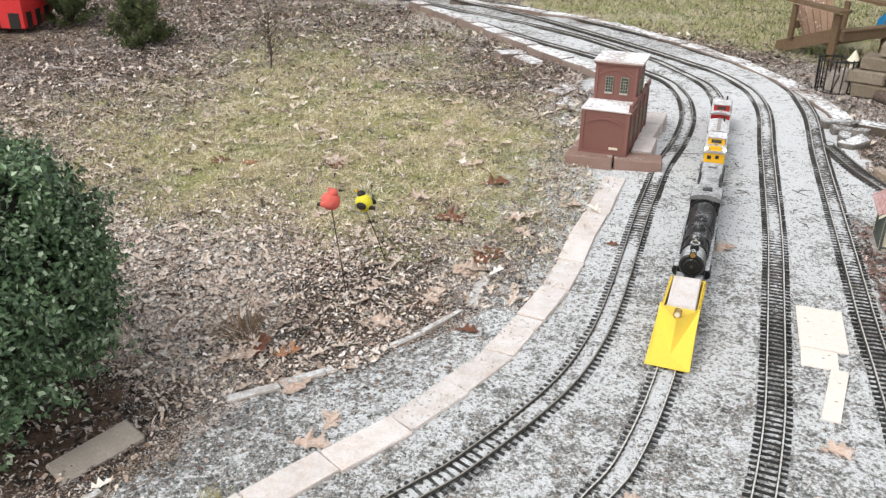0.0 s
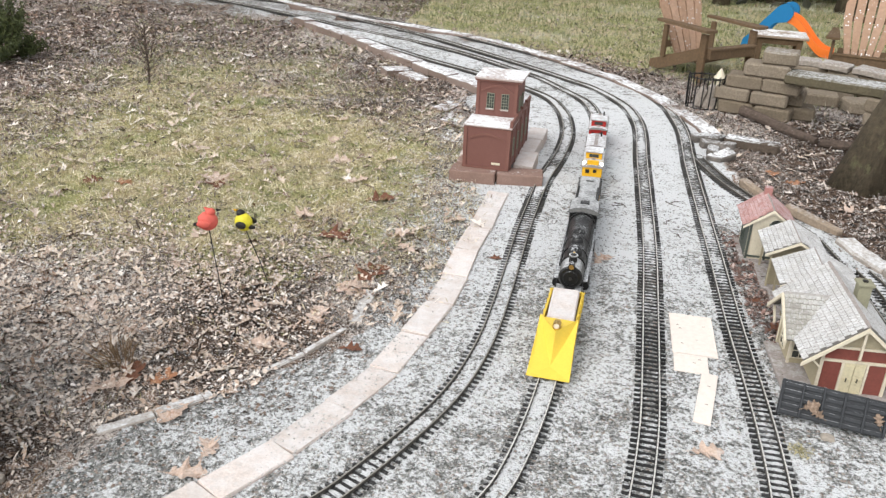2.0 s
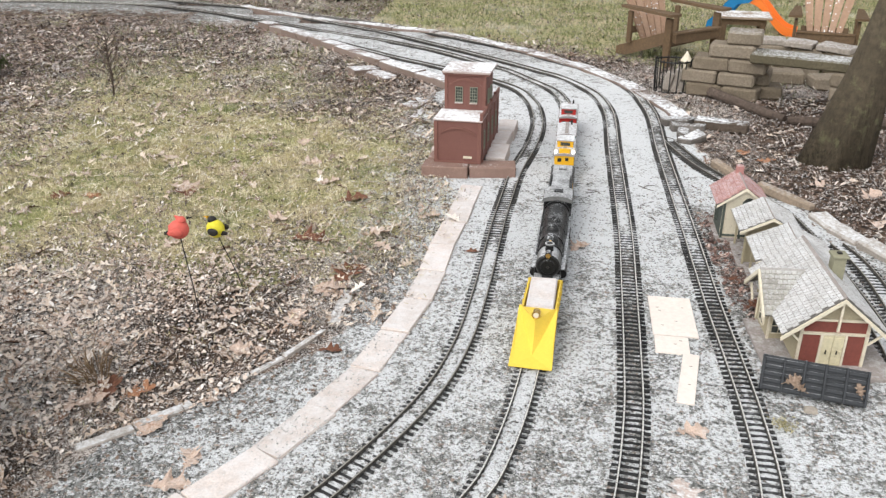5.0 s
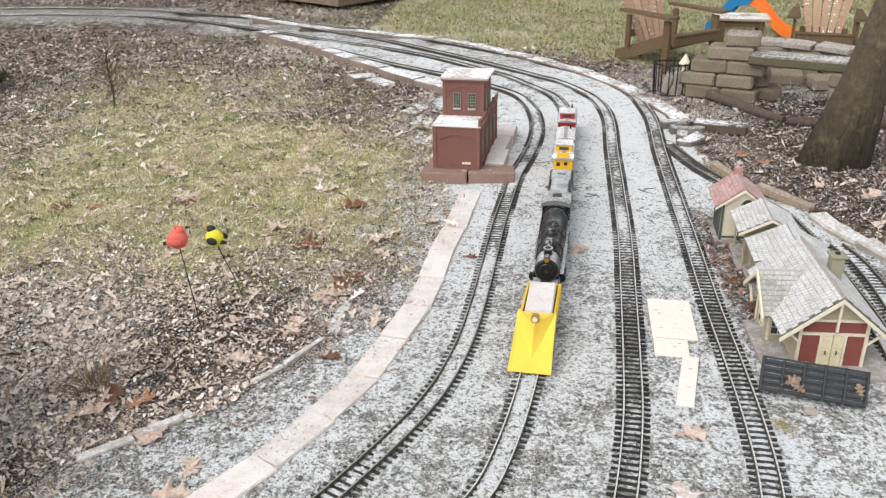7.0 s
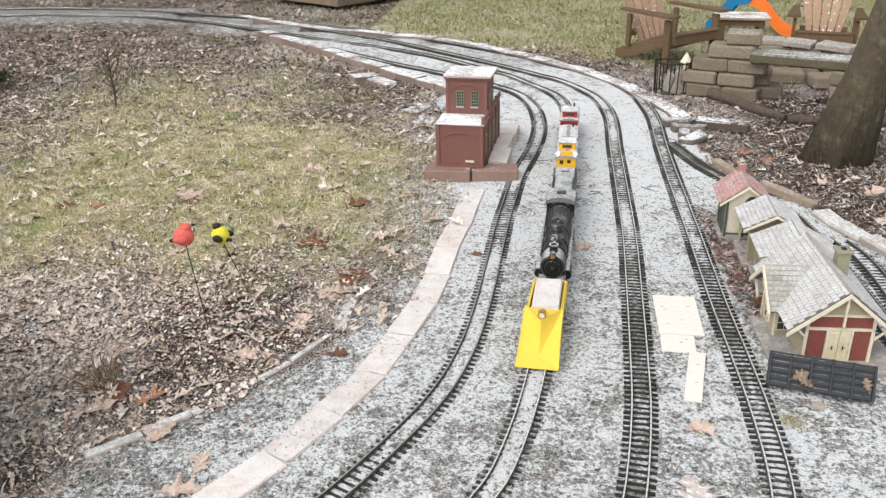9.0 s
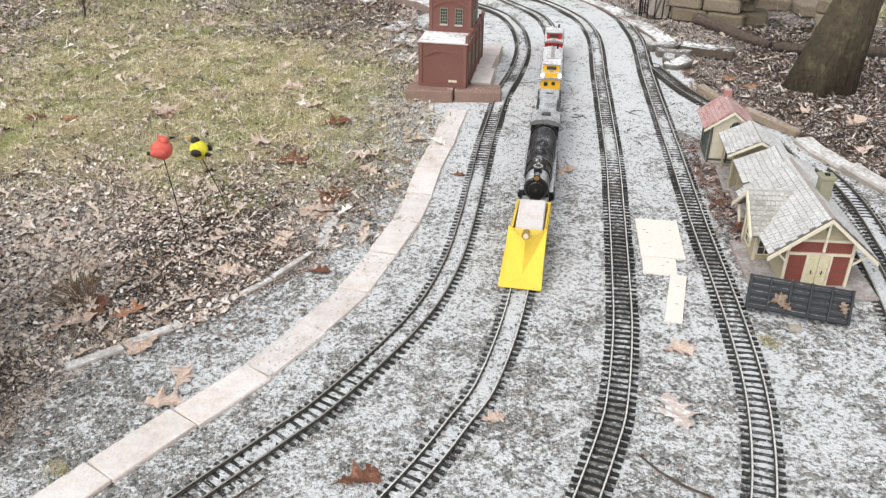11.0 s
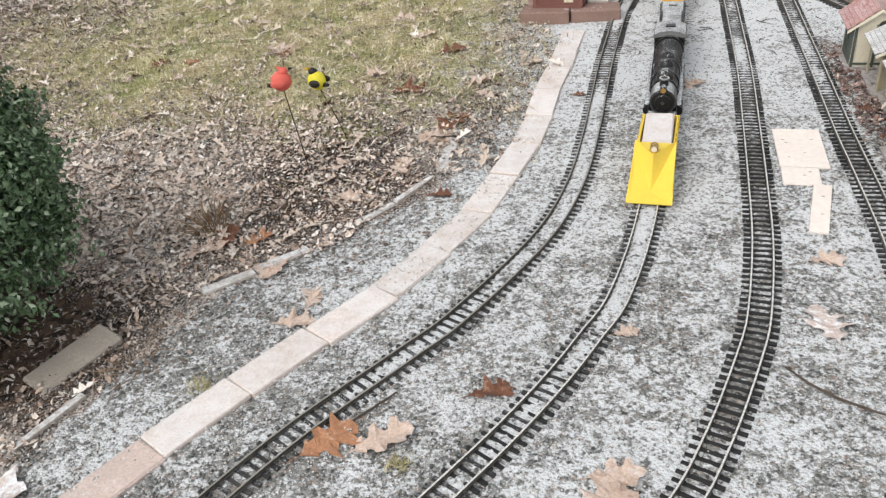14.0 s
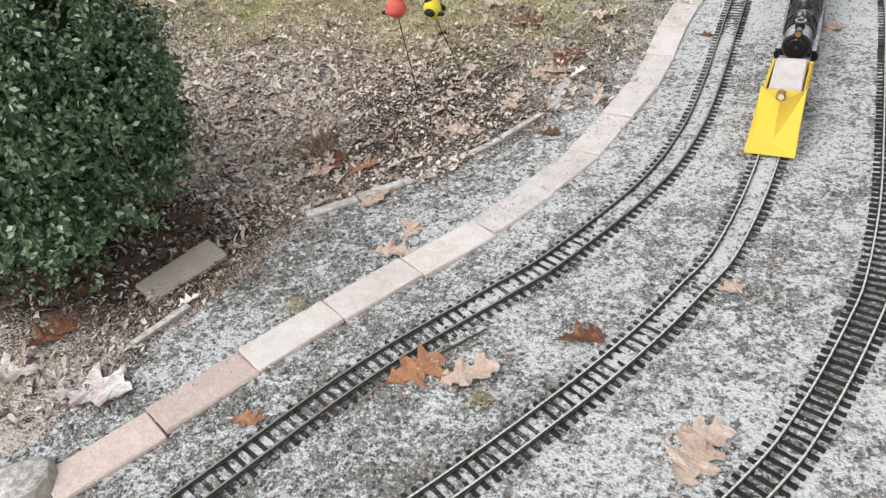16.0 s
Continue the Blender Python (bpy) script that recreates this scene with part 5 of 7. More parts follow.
part("roof_hatch", box(-h + 0.055, -h + 0.085, -0.016, 0.016, 0.140, 0.145, 0.001), K, en)
for s in (-1, 1):
    part("cab_window", box(-h + 0.050, -h + 0.098, s * 0.0495 - 0.0008, s * 0.0495 + 0.0008, 0.088, 0.112), M["glass"], cab)
bm = bmesh.new()
bmesh.ops.create_cone(bm, cap_ends=True, segments=28, radius1=0.047, radius2=0.047, depth=0.012, matrix=pose(-h + 0.128, 0, cz + 0.004, 0, 90, 0))
part("firebox_band", bm, K, en)

# tender
A, B = S0 + 1.050, S0 + 1.370
td = thing("coal_tender", "black model coal tender with round yellow emblem and snow", "model wagon", car_pose(A, B))
h = (B - A) / 2
body = part("body", box(-h, h - 0.006, -0.044, 0.044, 0.032, 0.100, 0.003), K, td)
part("coal_deck", box(-0.02, h - 0.018, -0.036, 0.036, 0.100, 0.112, 0.004), M["loco_grey"], td, "coal bunker under frozen snow")
part("tank_top", box(-h + 0.008, -0.03, -0.038, 0.038, 0.100, 0.104, 0.001), M["loco_grey"], td)
part("tank_hatch", box(-h + 0.04, -h + 0.075, -0.015, 0.015, 0.104, 0.112, 0.002), M["loco_grey"], td)
for s in (-1, 1):
    part("coal_board", box(-0.022, h - 0.010, s * 0.040 - 0.002, s * 0.040 + 0.002, 0.100, 0.122, 0.001), K, td)
    part("emblem", disc(0.01, s * 0.0443, 0.068, 0.017, 0.001, 24), M["caboose_yellow"], body, "round yellow emblem")
    part("ladder", box(-h + 0.006, -h + 0.014, s * 0.0455 - 0.001, s * 0.0455 + 0.001, 0.034, 0.096), K, td)
part("frame", box(-h, h, -0.036, 0.036, 0.024, 0.032), M["gondola_black"], td)
bogie(td, -h + 0.06)
bogie(td, h - 0.06)


def caboose(name, label, a, b, paint, deck0, roof_z, cupola=None, lamps=False):
    cb = thing(name, label, "model wagon", car_pose(S0 + a, S0 + b))
    h = (b - a) / 2
    part("frame", box(-h, h, -0.040, 0.040, 0.026, 0.034, 0.001), M["gondola_black"], cb)
    part("deck", box(-h + 0.002, h - 0.002, -0.042, 0.042, 0.034, 0.037), M["wagon_roof"], cb)
    x0, x1 = -h + 0.025, h - deck0
    cabin = part("cabin", box(x0, x1, -0.041, 0.041, 0.037, roof_z, 0.001), M[paint], cb)
    bm = prism([(-0.047, roof_z - 0.004), (-0.044, roof_z + 0.002), (-0.022, roof_z + 0.008), (0, roof_z + 0.010), (0.022, roof_z + 0.008), (0.044, roof_z + 0.002), (0.047, roof_z - 0.004), (0, roof_z - 0.001)], -(x1 - x0) / 2 - 0.008, (x1 - x0) / 2 + 0.008)
    bmesh.ops.transform(bm, matrix=pose((x0 + x1) / 2, 0, 0, 0, 0, 90), verts=bm.verts)
    part("roof", bm, M["wagon_roof"], cb, "snow-covered wagon roof")
    part("roof_walk", box(x0, x1, -0.008, 0.008, roof_z + 0.010, roof_z + 0.012), M["platform"], cb)
    n = max(2, int((x1 - x0) / 0.05))
    for s in (-1, 1):
        for k in range(n):
            x = x0 + (k + 0.5) * (x1 - x0) / n
            part("window", box(x - 0.007, x + 0.007, s * 0.0415 - 0.0008, s * 0.0415 + 0.0008, roof_z - 0.034, roof_z - 0.014), M["glass"], cabin)
        part("step", box(h - 0.016, h - 0.002, s * 0.038 - 0.006, s * 0.038 + 0.006, 0.012, 0.016), M["gondola_black"], cb)
        part("end_rail", tube([(h - 0.003, s * 0.038, 0.037), (h - 0.003, s * 0.038, 0.060), (h - 0.003, 0, 0.060)], 0.0012, 6), M["gondola_black"], cb)
    door = part("end_door", box(x1 - 0.0005, x1 + 0.001, -0.028, -0.012, 0.068, 0.084), M["black"], cabin)
    part("end_window", box(x1 - 0.0005, x1 + 0.001, 0.004, 0.018, 0.072, 0.086), M["black"], cabin)
    if cupola:
        c0, c1 = x0 + cupola[0], x0 + cupola[1]
        cu = part("cupola", box(c0, c1, -0.034, 0.034, roof_z + 0.006, roof_z + 0.034, 0.001), M[paint], cb)
        part("cupola_roof", box(c0 - 0.006, c1 + 0.006, -0.039, 0.039, roof_z + 0.034, roof_z + 0.039, 0.002), M["wagon_roof"], cu)
        for s in (-1, 1):
            part("window", box(c0 + 0.01, c1 - 0.01, s * 0.0345 - 0.0006, s * 0.0345 + 0.0006, roof_z + 0.014, roof_z + 0.028), M["glass"], cu)
        part("window", box(c1 - 0.0005, c1 + 0.0008, -0.02, 0.02, roof_z + 0.014, roof_z + 0.028), M["glass"], cu)
    part("stove_pipe", rod((x0 + 0.03, 0.02, roof_z), (x0 + 0.03, 0.02, roof_z + 0.030), 0.004, 0.004, 8), M["black"], cb)
    bogie(cb, -h + 0.05)
    bogie(cb, h - 0.05)
    if lamps:
        for s in (-1, 1):
            lm = part("work_lamp", rod((x1 - 0.012, s * 0.036, roof_z + 0.020), (x1 + 0.010, s * 0.036, roof_z + 0.018), 0.0065, 0.008, 14), M["cream"], cb, "bright round work lamp")
            part("lamp_bulb", rod((x1 + 0.010, s * 0.036, roof_z + 0.018), (x1 + 0.012, s * 0.036, roof_z + 0.018), 0.0070, 0.0070, 14), M["lamp"], lm)
        part("brow_board", box(x1 - 0.012, x1 + 0.004, -0.024, 0.024, roof_z + 0.008, roof_z + 0.026, 0.001), M[paint], cb)
    return cb


M["lamp"] = bpy.data.materials.new("lit_lamp_glass")
M["lamp"].use_nodes = True
M["lamp"].node_tree.nodes["Principled BSDF"].inputs["Emission Color"].default_value = (1.0, 0.97, 0.95, 1)
M["lamp"].node_tree.nodes["Principled BSDF"].inputs["Emission Strength"].default_value = 4.0
wk = caboose("yellow_work_caboose", "golden yellow model work caboose with two lit lamps", 1.405, 1.745, "caboose_yellow", 0.100, 0.098, (0.06, 0.13), True)
part("tool_box", box(0.095, 0.160, -0.030, 0.030, 0.037, 0.056, 0.002), M["wagon_roof"], wk, "snowy tool box on the open deck")
caboose("teal_caboose", "teal model bobber caboose with dark windows", 1.775, 2.000, "teal", 0.025, 0.094)
caboose("red_caboose", "red model caboose with a cupola and snowy roof", 2.030, 2.330, "caboose_red", 0.030, 0.102, (0.14, 0.22))

# ---- stones, timbers and boards on the ground ----
def stone_mesh(name, sx, sy, sz, seed, material, rough=0.18, cuts=2):
    rng = random.Random(seed)
    bm = bmesh.new()
    bmesh.ops.create_icosphere(bm, subdivisions=cuts, radius=0.5)
    spin = Matrix.Rotation(rng.uniform(0, 6), 4, Vector((rng.uniform(-1, 1), rng.uniform(-1, 1), rng.uniform(0.2, 1))).normalized())
    bmesh.ops.transform(bm, matrix=spin, verts=bm.verts)
    off = Vector((rng.uniform(0, 50), rng.uniform(0, 50), rng.uniform(0, 50)))
    for v in bm.verts:
        c = Vector((max(-0.36, min(0.36, v.co.x)), max(-0.36, min(0.36, v.co.y)), max(-0.34, min(0.34, v.co.z)))) * 1.3
        c += v.co.normalized() * noise.noise(v.co * 2.2 + off) * rough
        v.co = Vector((c.x * sx, c.y * sy, c.z * sz))
    me = bpy.data.meshes.new(name)
    bm.to_mesh(me)
    bm.free()
    me.materials.append(material)
    return me


def block_mesh(name, lx, ly, lz, seed, material):
    """A rough-faced wall block with worn edges."""
    rng = random.Random(seed)
    bm = box(-lx / 2, lx / 2, -ly / 2, ly / 2, 0, lz, min(lx, ly, lz) * 0.14)
    bmesh.ops.subdivide_edges(bm, edges=list(bm.edges), cuts=1, use_grid_fill=True)
    off = Vector((rng.uniform(0, 50), 0, seed))
    for v in bm.verts:
        v.co += Vector((noise.noise(v.co * 18 + off), noise.noise(v.co * 18 + off + Vector((9, 0, 0))), noise.noise(v.co * 18 + off + Vector((0, 9, 0))) * 0.5)) * 0.008
    me = bpy.data.meshes.new(name)
    bm.to_mesh(me)
    bm.free()
    me.materials.append(material)
    return me


def lay(name, me, m, label, category, group=""):
    ob = new(name, me)
    ob.matrix_basis = m
    return tagged(ob, label, category, group)


for i, (x, y, s, a) in enumerate([(0.955, 4.70, 0.10, 20), (1.02, 4.66, 0.12, 60), (0.985, 4.60, 0.10, 10), (1.035, 4.55, 0.11, 130), (0.985, 4.50, 0.09, 80), (1.03, 4.43, 0.10, 30), (0.985, 4.40, 0.07, 150), (1.09, 4.62, 0.09, 45), (1.06, 4.50, 0.07, 100)]):
    lay("edge_stone", block_mesh("edge_stone", s * 1.0, s * 0.62, s * 0.42, 80 + i, M["heap_stone"]), pose(x, y, -0.004, random.uniform(-14, 14), random.uniform(-14, 14), a), "angular grey stone with snow in a loose heap", "stone", "stones at the end of the edging")
lay("stone_beam", block_mesh("stone_beam", 0.26, 0.075, 0.055, 40, M["beam"]), pose(1.19, 4.62, 0.0, 0, 0, -20), "long squared stone lying on leaf mould", "stone")
# edging along the siding
for i, (x, y, lx, a, z) in enumerate([(1.115, 3.915, 0.30, -65, 0.012), (1.262, 3.675, 0.26, -51, 0.016), (1.36, 3.45, 0.13, -75, 0.010), (1.40, 3.33, 0.14, -62, 0.010), (1.47, 3.17, 0.19, -63, 0.016), (1.545, 2.98, 0.19, -70, 0.014), (1.575, 2.77, 0.2, -88, 0.014)]):
    lay("edging_block", block_mesh("edging_block", lx, 0.038 if i < 2 else 0.075, 0.038 if i < 2 else 0.055, 50 + i, M["plank_edge" if i < 2 else "slate"]), pose(x, y, z - (0.02 if i < 2 else 0.046), 0, 4, a), "weathered edging block beside the siding" if i < 2 else "snow-covered paver beside the siding", "edging block", "edging along the siding")
for i, (x, y, a) in enumerate([(-0.86, 5.80, 35), (-0.72, 5.64, -40)]):
    lay("loose_paver", paver_mesh("loose_paver", 0.2, 0.1, 0.05, M["paver_wall"], 60 + i), pose(x, y, floor_z(x, y) + 0.022, 2, 3, a), "snow-covered paver lying loose on the lawn edge", "paver", "loose pavers")
lay("half_buried_slab", paver_mesh("half_buried_slab", 0.20, 0.085, 0.05, M["concrete"], 9, 0.006), pose(-0.948, 1.615, 0.014, 3, -4, 64), "tan concrete slab sunk beside the boxwood", "paver")
# boards between the third and fourth tracks
for nm, x, y, lx, ly, a, lab in (("plywood_sheet", 0.6895, 2.657, 0.127, 0.230, -2, "pale plywood panel lying flat in the grit"), ("plywood_scrap", 0.667, 2.490, 0.094, 0.088, -4, "small pale plywood offcut lying flat"), ("plywood_lath", 0.688, 2.327, 0.044, 0.234, -12, "narrow pale plywood strip lying flat")):
    ob = part(nm, box(-lx / 2, lx / 2, -ly / 2, ly / 2, 0, 0.006, 0.0008), M["plywood"])
    ob.matrix_basis = pose(x, y, 0.002, 0.6, 0.5, a)
    tagged(ob, lab, "board")
    for k in range(5 if lx > 0.1 else 2):
        kn = part("knot", box(-0.004, 0.004, -0.0012, 0.0012, 0.0055, 0.0063), M["timber"], ob)
        kn.location = (random.uniform(-lx, lx) * 0.4, random.uniform(-ly, ly) * 0.4, 0)
ob = part("fallen_twig", tube([(0.52, 1.72, 0.004), (0.555, 1.675, 0.005), (0.60, 1.64, 0.004), (0.65, 1.612, 0.006), (0.69, 1.598, 0.004)], [0.0022, 0.0026, 0.0028, 0.0024, 0.0015], 6), M["log"])
tagged(ob, "thin brown twig lying on snowy grit", "twig")
ob = part("fallen_twig", tube([(-0.290, 1.488, 0.003), (-0.249, 1.535, 0.005), (-0.216, 1.583, 0.003)], [0.002, 0.003, 0.0015], 6), M["log"])
tagged(ob, "thin brown twig lying on snowy grit", "twig")
for k, (x, y) in enumerate([(0.504, 3.671), (0.712, 3.412), (0.742, 3.759), (0.729, 3.742), (0.913, 3.878), (0.512, 3.681), (0.696, 3.539), (0.201, 3.763), (0.256, 3.433), (0.907, 4.443), (0.499, 4.005), (0.293, 4.088)]):
    a, ln_ = 0.4 + 1.7 * k, 0.022 + 0.006 * (k % 4)
    ob = part("fallen_twig", tube([(x - ln_ * math.cos(a), y - ln_ * math.sin(a), 0.003), (x + 0.3 * ln_ * math.sin(a), y - 0.3 * ln_ * math.cos(a), 0.006), (x + ln_ * math.cos(a), y + ln_ * math.sin(a), 0.003)], [0.0012, 0.0018, 0.0009], 5), M["log"])
    tagged(ob, "short dark twig lying on the snowy track bed", "twig", "twigs on the track bed")
lay("end_stone", stone_mesh("end_stone", 0.13, 0.10, 0.06, 78, M["stone_grey"], 0.10), pose(-0.885, 1.015, 0.006, 0, 0, 40), "pale rounded stone at the end of the pavers", "stone")
lay("pale_pebble", stone_mesh("pale_pebble", 0.032, 0.022, 0.014, 77, M["concrete"], 0.08), pose(0.965, 2.215, 0.006, 0, 0, -10), "pale smooth pebble by the black wagon", "pebble")

# ---- bird ornaments on wires ----
def ornament(x, y, foot, z, paint, dark, name, label, yaw):
    th = thing(name, label, "garden ornament", pose(foot[0], foot[1], floor_z(*foot)))
    dx, dy = x - foot[0], y - foot[1]
    part("wire", tube([(0, 0, -0.02), (dx * 0.35, dy * 0.35, z * 0.33), (dx * 0.8, dy * 0.8, z * 0.75), (dx, dy, z - 0.01)], 0.0016, 6), M["iron"], th)
    bm = bmesh.new()
    bmesh.ops.create_uvsphere(bm, u_segments=24, v_segments=16, radius=1.0, matrix=pose(dx, dy, z, 0, -15, yaw) @ Matrix.Diagonal((0.030, 0.026, 0.030, 1)))
    body = part("body", bm, M[paint], th, smooth=True)
    m = pose(dx, dy, z, 0, -15, yaw)
    bm = bmesh.new()
    bmesh.ops.create_uvsphere(bm, u_segments=16, v_segments=10, radius=1.0, matrix=m @ pose(0.016, 0, 0.024) @ Matrix.Diagonal((0.015, 0.014, 0.013, 1)))
    part("head", bm, M[dark[0]], body, smooth=True)
    part("beak", rod(m @ Vector((0.034, 0, 0.026)), m @ Vector((0.050, 0, 0.022)), 0.005, 0.0008, 8), M["black" if paint == "bird_red" else "caboose_yellow"], body)
    part("tail", rod(m @ Vector((-0.024, 0, -0.004)), m @ Vector((-0.044, 0, 0.002)), 0.009, 0.005, 8), M["black"], body)
    if paint == "bird_red":
        part("crest", rod(m @ Vector((0.012, 0, 0.032)), m @ Vector((0.004, 0, 0.046)), 0.009, 0.001, 8), M[paint], body)
    for s in (-1, 1):
        bm = bmesh.new()
        bmesh.ops.create_uvsphere(bm, u_segments=12, v_segments=8, radius=1.0, matrix=m @ pose(-0.010, s * 0.026, 0.002, s * 10, 20, 0) @ Matrix.Diagonal((0.022, 0.006, 0.012, 1)))
        part("wing", bm, M[dark[2]], body, smooth=True)
    return th


ornament(-0.780, 2.600, (-0.684, 2.466), 0.243, "bird_red", ("bird_red", "bird_red", "bird_red"), "red_bird_stake", "coral red round bird ornament on a thin wire", 20)
ornament(-0.727, 2.744, (-0.627, 2.684), 0.182, "bird_yellow", ("black", "black", "black"), "yellow_bird_stake", "yellow and black round bird ornament on a wire", 160)


# ---- fire pit of wall blocks, plank seat, lantern and logs ----
TOP_BLOCK = block_mesh("wall_block", 0.185, 0.15, 0.073, 6, M["block_top"])
BLOCKS = [block_mesh("wall_block", 0.20, 0.15, 0.073, k, M["block"]) for k in range(5)]
fp = 0
for row, (z, spots) in enumerate([
        (0.0, [(1.19, 5.36, -20), (1.37, 5.27, -20), (1.50, 5.33, -10)]),
        (0.075, [(1.16, 5.37, -22), (1.345, 5.29, -20), (1.47, 5.37, 70)]),
        (0.150, [(1.21, 5.36, -20), (1.395, 5.285, -22)]),
        (0.225, [(1.31, 5.33, -18)]),
        (0.299, [(1.365, 5.33, -12)])]):
    for x, y, a in spots:
        lay("wall_block", TOP_BLOCK if row == 4 else BLOCKS[fp % 5], pose(x + 0.045, y, z, 0, 0, a + random.uniform(-3, 3)) @ Matrix.Diagonal((1.25 if row == 3 else 1.0, 1, 1, 1)), "rough tan wall block stacked in the fire pit wall", "wall block", "fire pit blocks")
        fp += 1
for x, y, z, a in [(1.77, 5.70, 0.0, -8), (1.98, 5.58, 0.0, 6), (1.90, 5.86, 0.0, -14), (1.91, 5.84, 0.074, -10), (1.78, 6.16, 0.0, -5), (1.99, 6.08, 0.0, -18), (1.80, 6.14, 0.074, -12), (2.00, 6.06, 0.074, -22), (2.17, 5.93, 0.0, -40), (2.16, 5.92, 0.074, -44)]:
    lay("wall_block", BLOCKS[fp % 5], pose(x, y, z, 0, 0, a), "rough tan wall block stacked in the fire pit wall", "wall block", "fire pit blocks")
    fp += 1
for i, (x, y, lx, ly, a) in enumerate([(1.77, 6.14, 0.17, 0.13, -10), (1.93, 6.06, 0.18, 0.15, -30), (2.12, 5.94, 0.21, 0.15, -38)]):
    lay("cap_stone", block_mesh("cap_stone", lx, ly, 0.035, 120 + i, M["snow_bark"]), pose(x, y, 0.148, 1, 1, a), "flat snow-covered cap stone on the fire pit wall", "stone", "fire pit cap stones")
ob = part("plank_seat", box(-0.27, 0.27, -0.085, 0.085, 0, 0.055, 0.008), M["plank"])
ob.matrix_basis = pose(1.69, 5.13, 0.225, 0, 0, -24)
tagged(ob, "thick olive-brown plank under snow laid across the fire pit blocks", "plank")
lay("wall_block", BLOCKS[2], pose(1.90, 5.02, 0.150, 0, 0, 62), "rough tan wall block under the plank", "wall block", "fire pit blocks")
lay("wall_block", BLOCKS[3], pose(1.90, 5.03, 0.075, 0, 0, 66), "rough tan wall block under the plank", "wall block", "fire pit blocks")
lay("wall_block", BLOCKS[1], pose(1.90, 5.02, 0.0, 0, 0, 64), "rough tan wall block under the plank", "wall block", "fire pit blocks")
for nm, pts, rad in (("log", [(1.25, 5.27, 0.032), (1.34, 5.10, 0.030), (1.45, 4.90, 0.027), (1.54, 4.79, 0.022)], [0.031, 0.028, 0.026, 0.019]), ("log", [(1.55, 4.77, 0.022), (1.72, 4.73, 0.026), (2.0, 4.72, 0.028), (2.35, 4.72, 0.03)], [0.022, 0.028, 0.029, 0.03])):
    ob = part(nm, tube(pts, rad, 12), M["log"])
    tagged(ob, "bark-covered log lying on leaf mould", "log", "logs")
# wire lantern cage
ln = thing("garden_lantern", "black wire lantern cage with pale pointed top", "lantern", pose(1.045, 5.40, 0.0) @ Matrix.Diagonal((1.15, 1.15, 1.1, 1)))
part("base_ring", tube([(0.085 * math.cos(a), 0.065 * math.sin(a), 0.006) for a in np.linspace(0, 2 * math.pi, 25)], 0.004, 6), M["iron"], ln)
part("top_ring", tube([(0.090 * math.cos(a), 0.07 * math.sin(a), 0.165) for a in np.linspace(0, 2 * math.pi, 25)], 0.004, 6), M["iron"], ln)
for k in range(14):
    a = 2 * math.pi * k / 14
    part("bar", rod((0.085 * math.cos(a), 0.065 * math.sin(a), 0.004), (0.090 * math.cos(a), 0.07 * math.sin(a), 0.175), 0.0032, 0.0032, 6), M["iron"], ln)
part("pale_post", rod((0.06, -0.01, 0), (0.06, -0.01, 0.165), 0.014, 0.014, 10), M["cream"], ln)
part("pointed_cap", rod((0.06, -0.01, 0.165), (0.06, -0.01, 0.215), 0.030, 0.003, 10), M["cream"], ln, "pale pointed cap")
for x, z in ((-0.03, 0.10), (0.01, 0.125), (0.035, 0.07)):
    part("bark_chunk", box(x - 0.018, x + 0.018, -0.03, 0.03, 0.0, z, 0.008, pose(0, 0, 0, 0, 14, 0)), M["snow_bark"], ln)


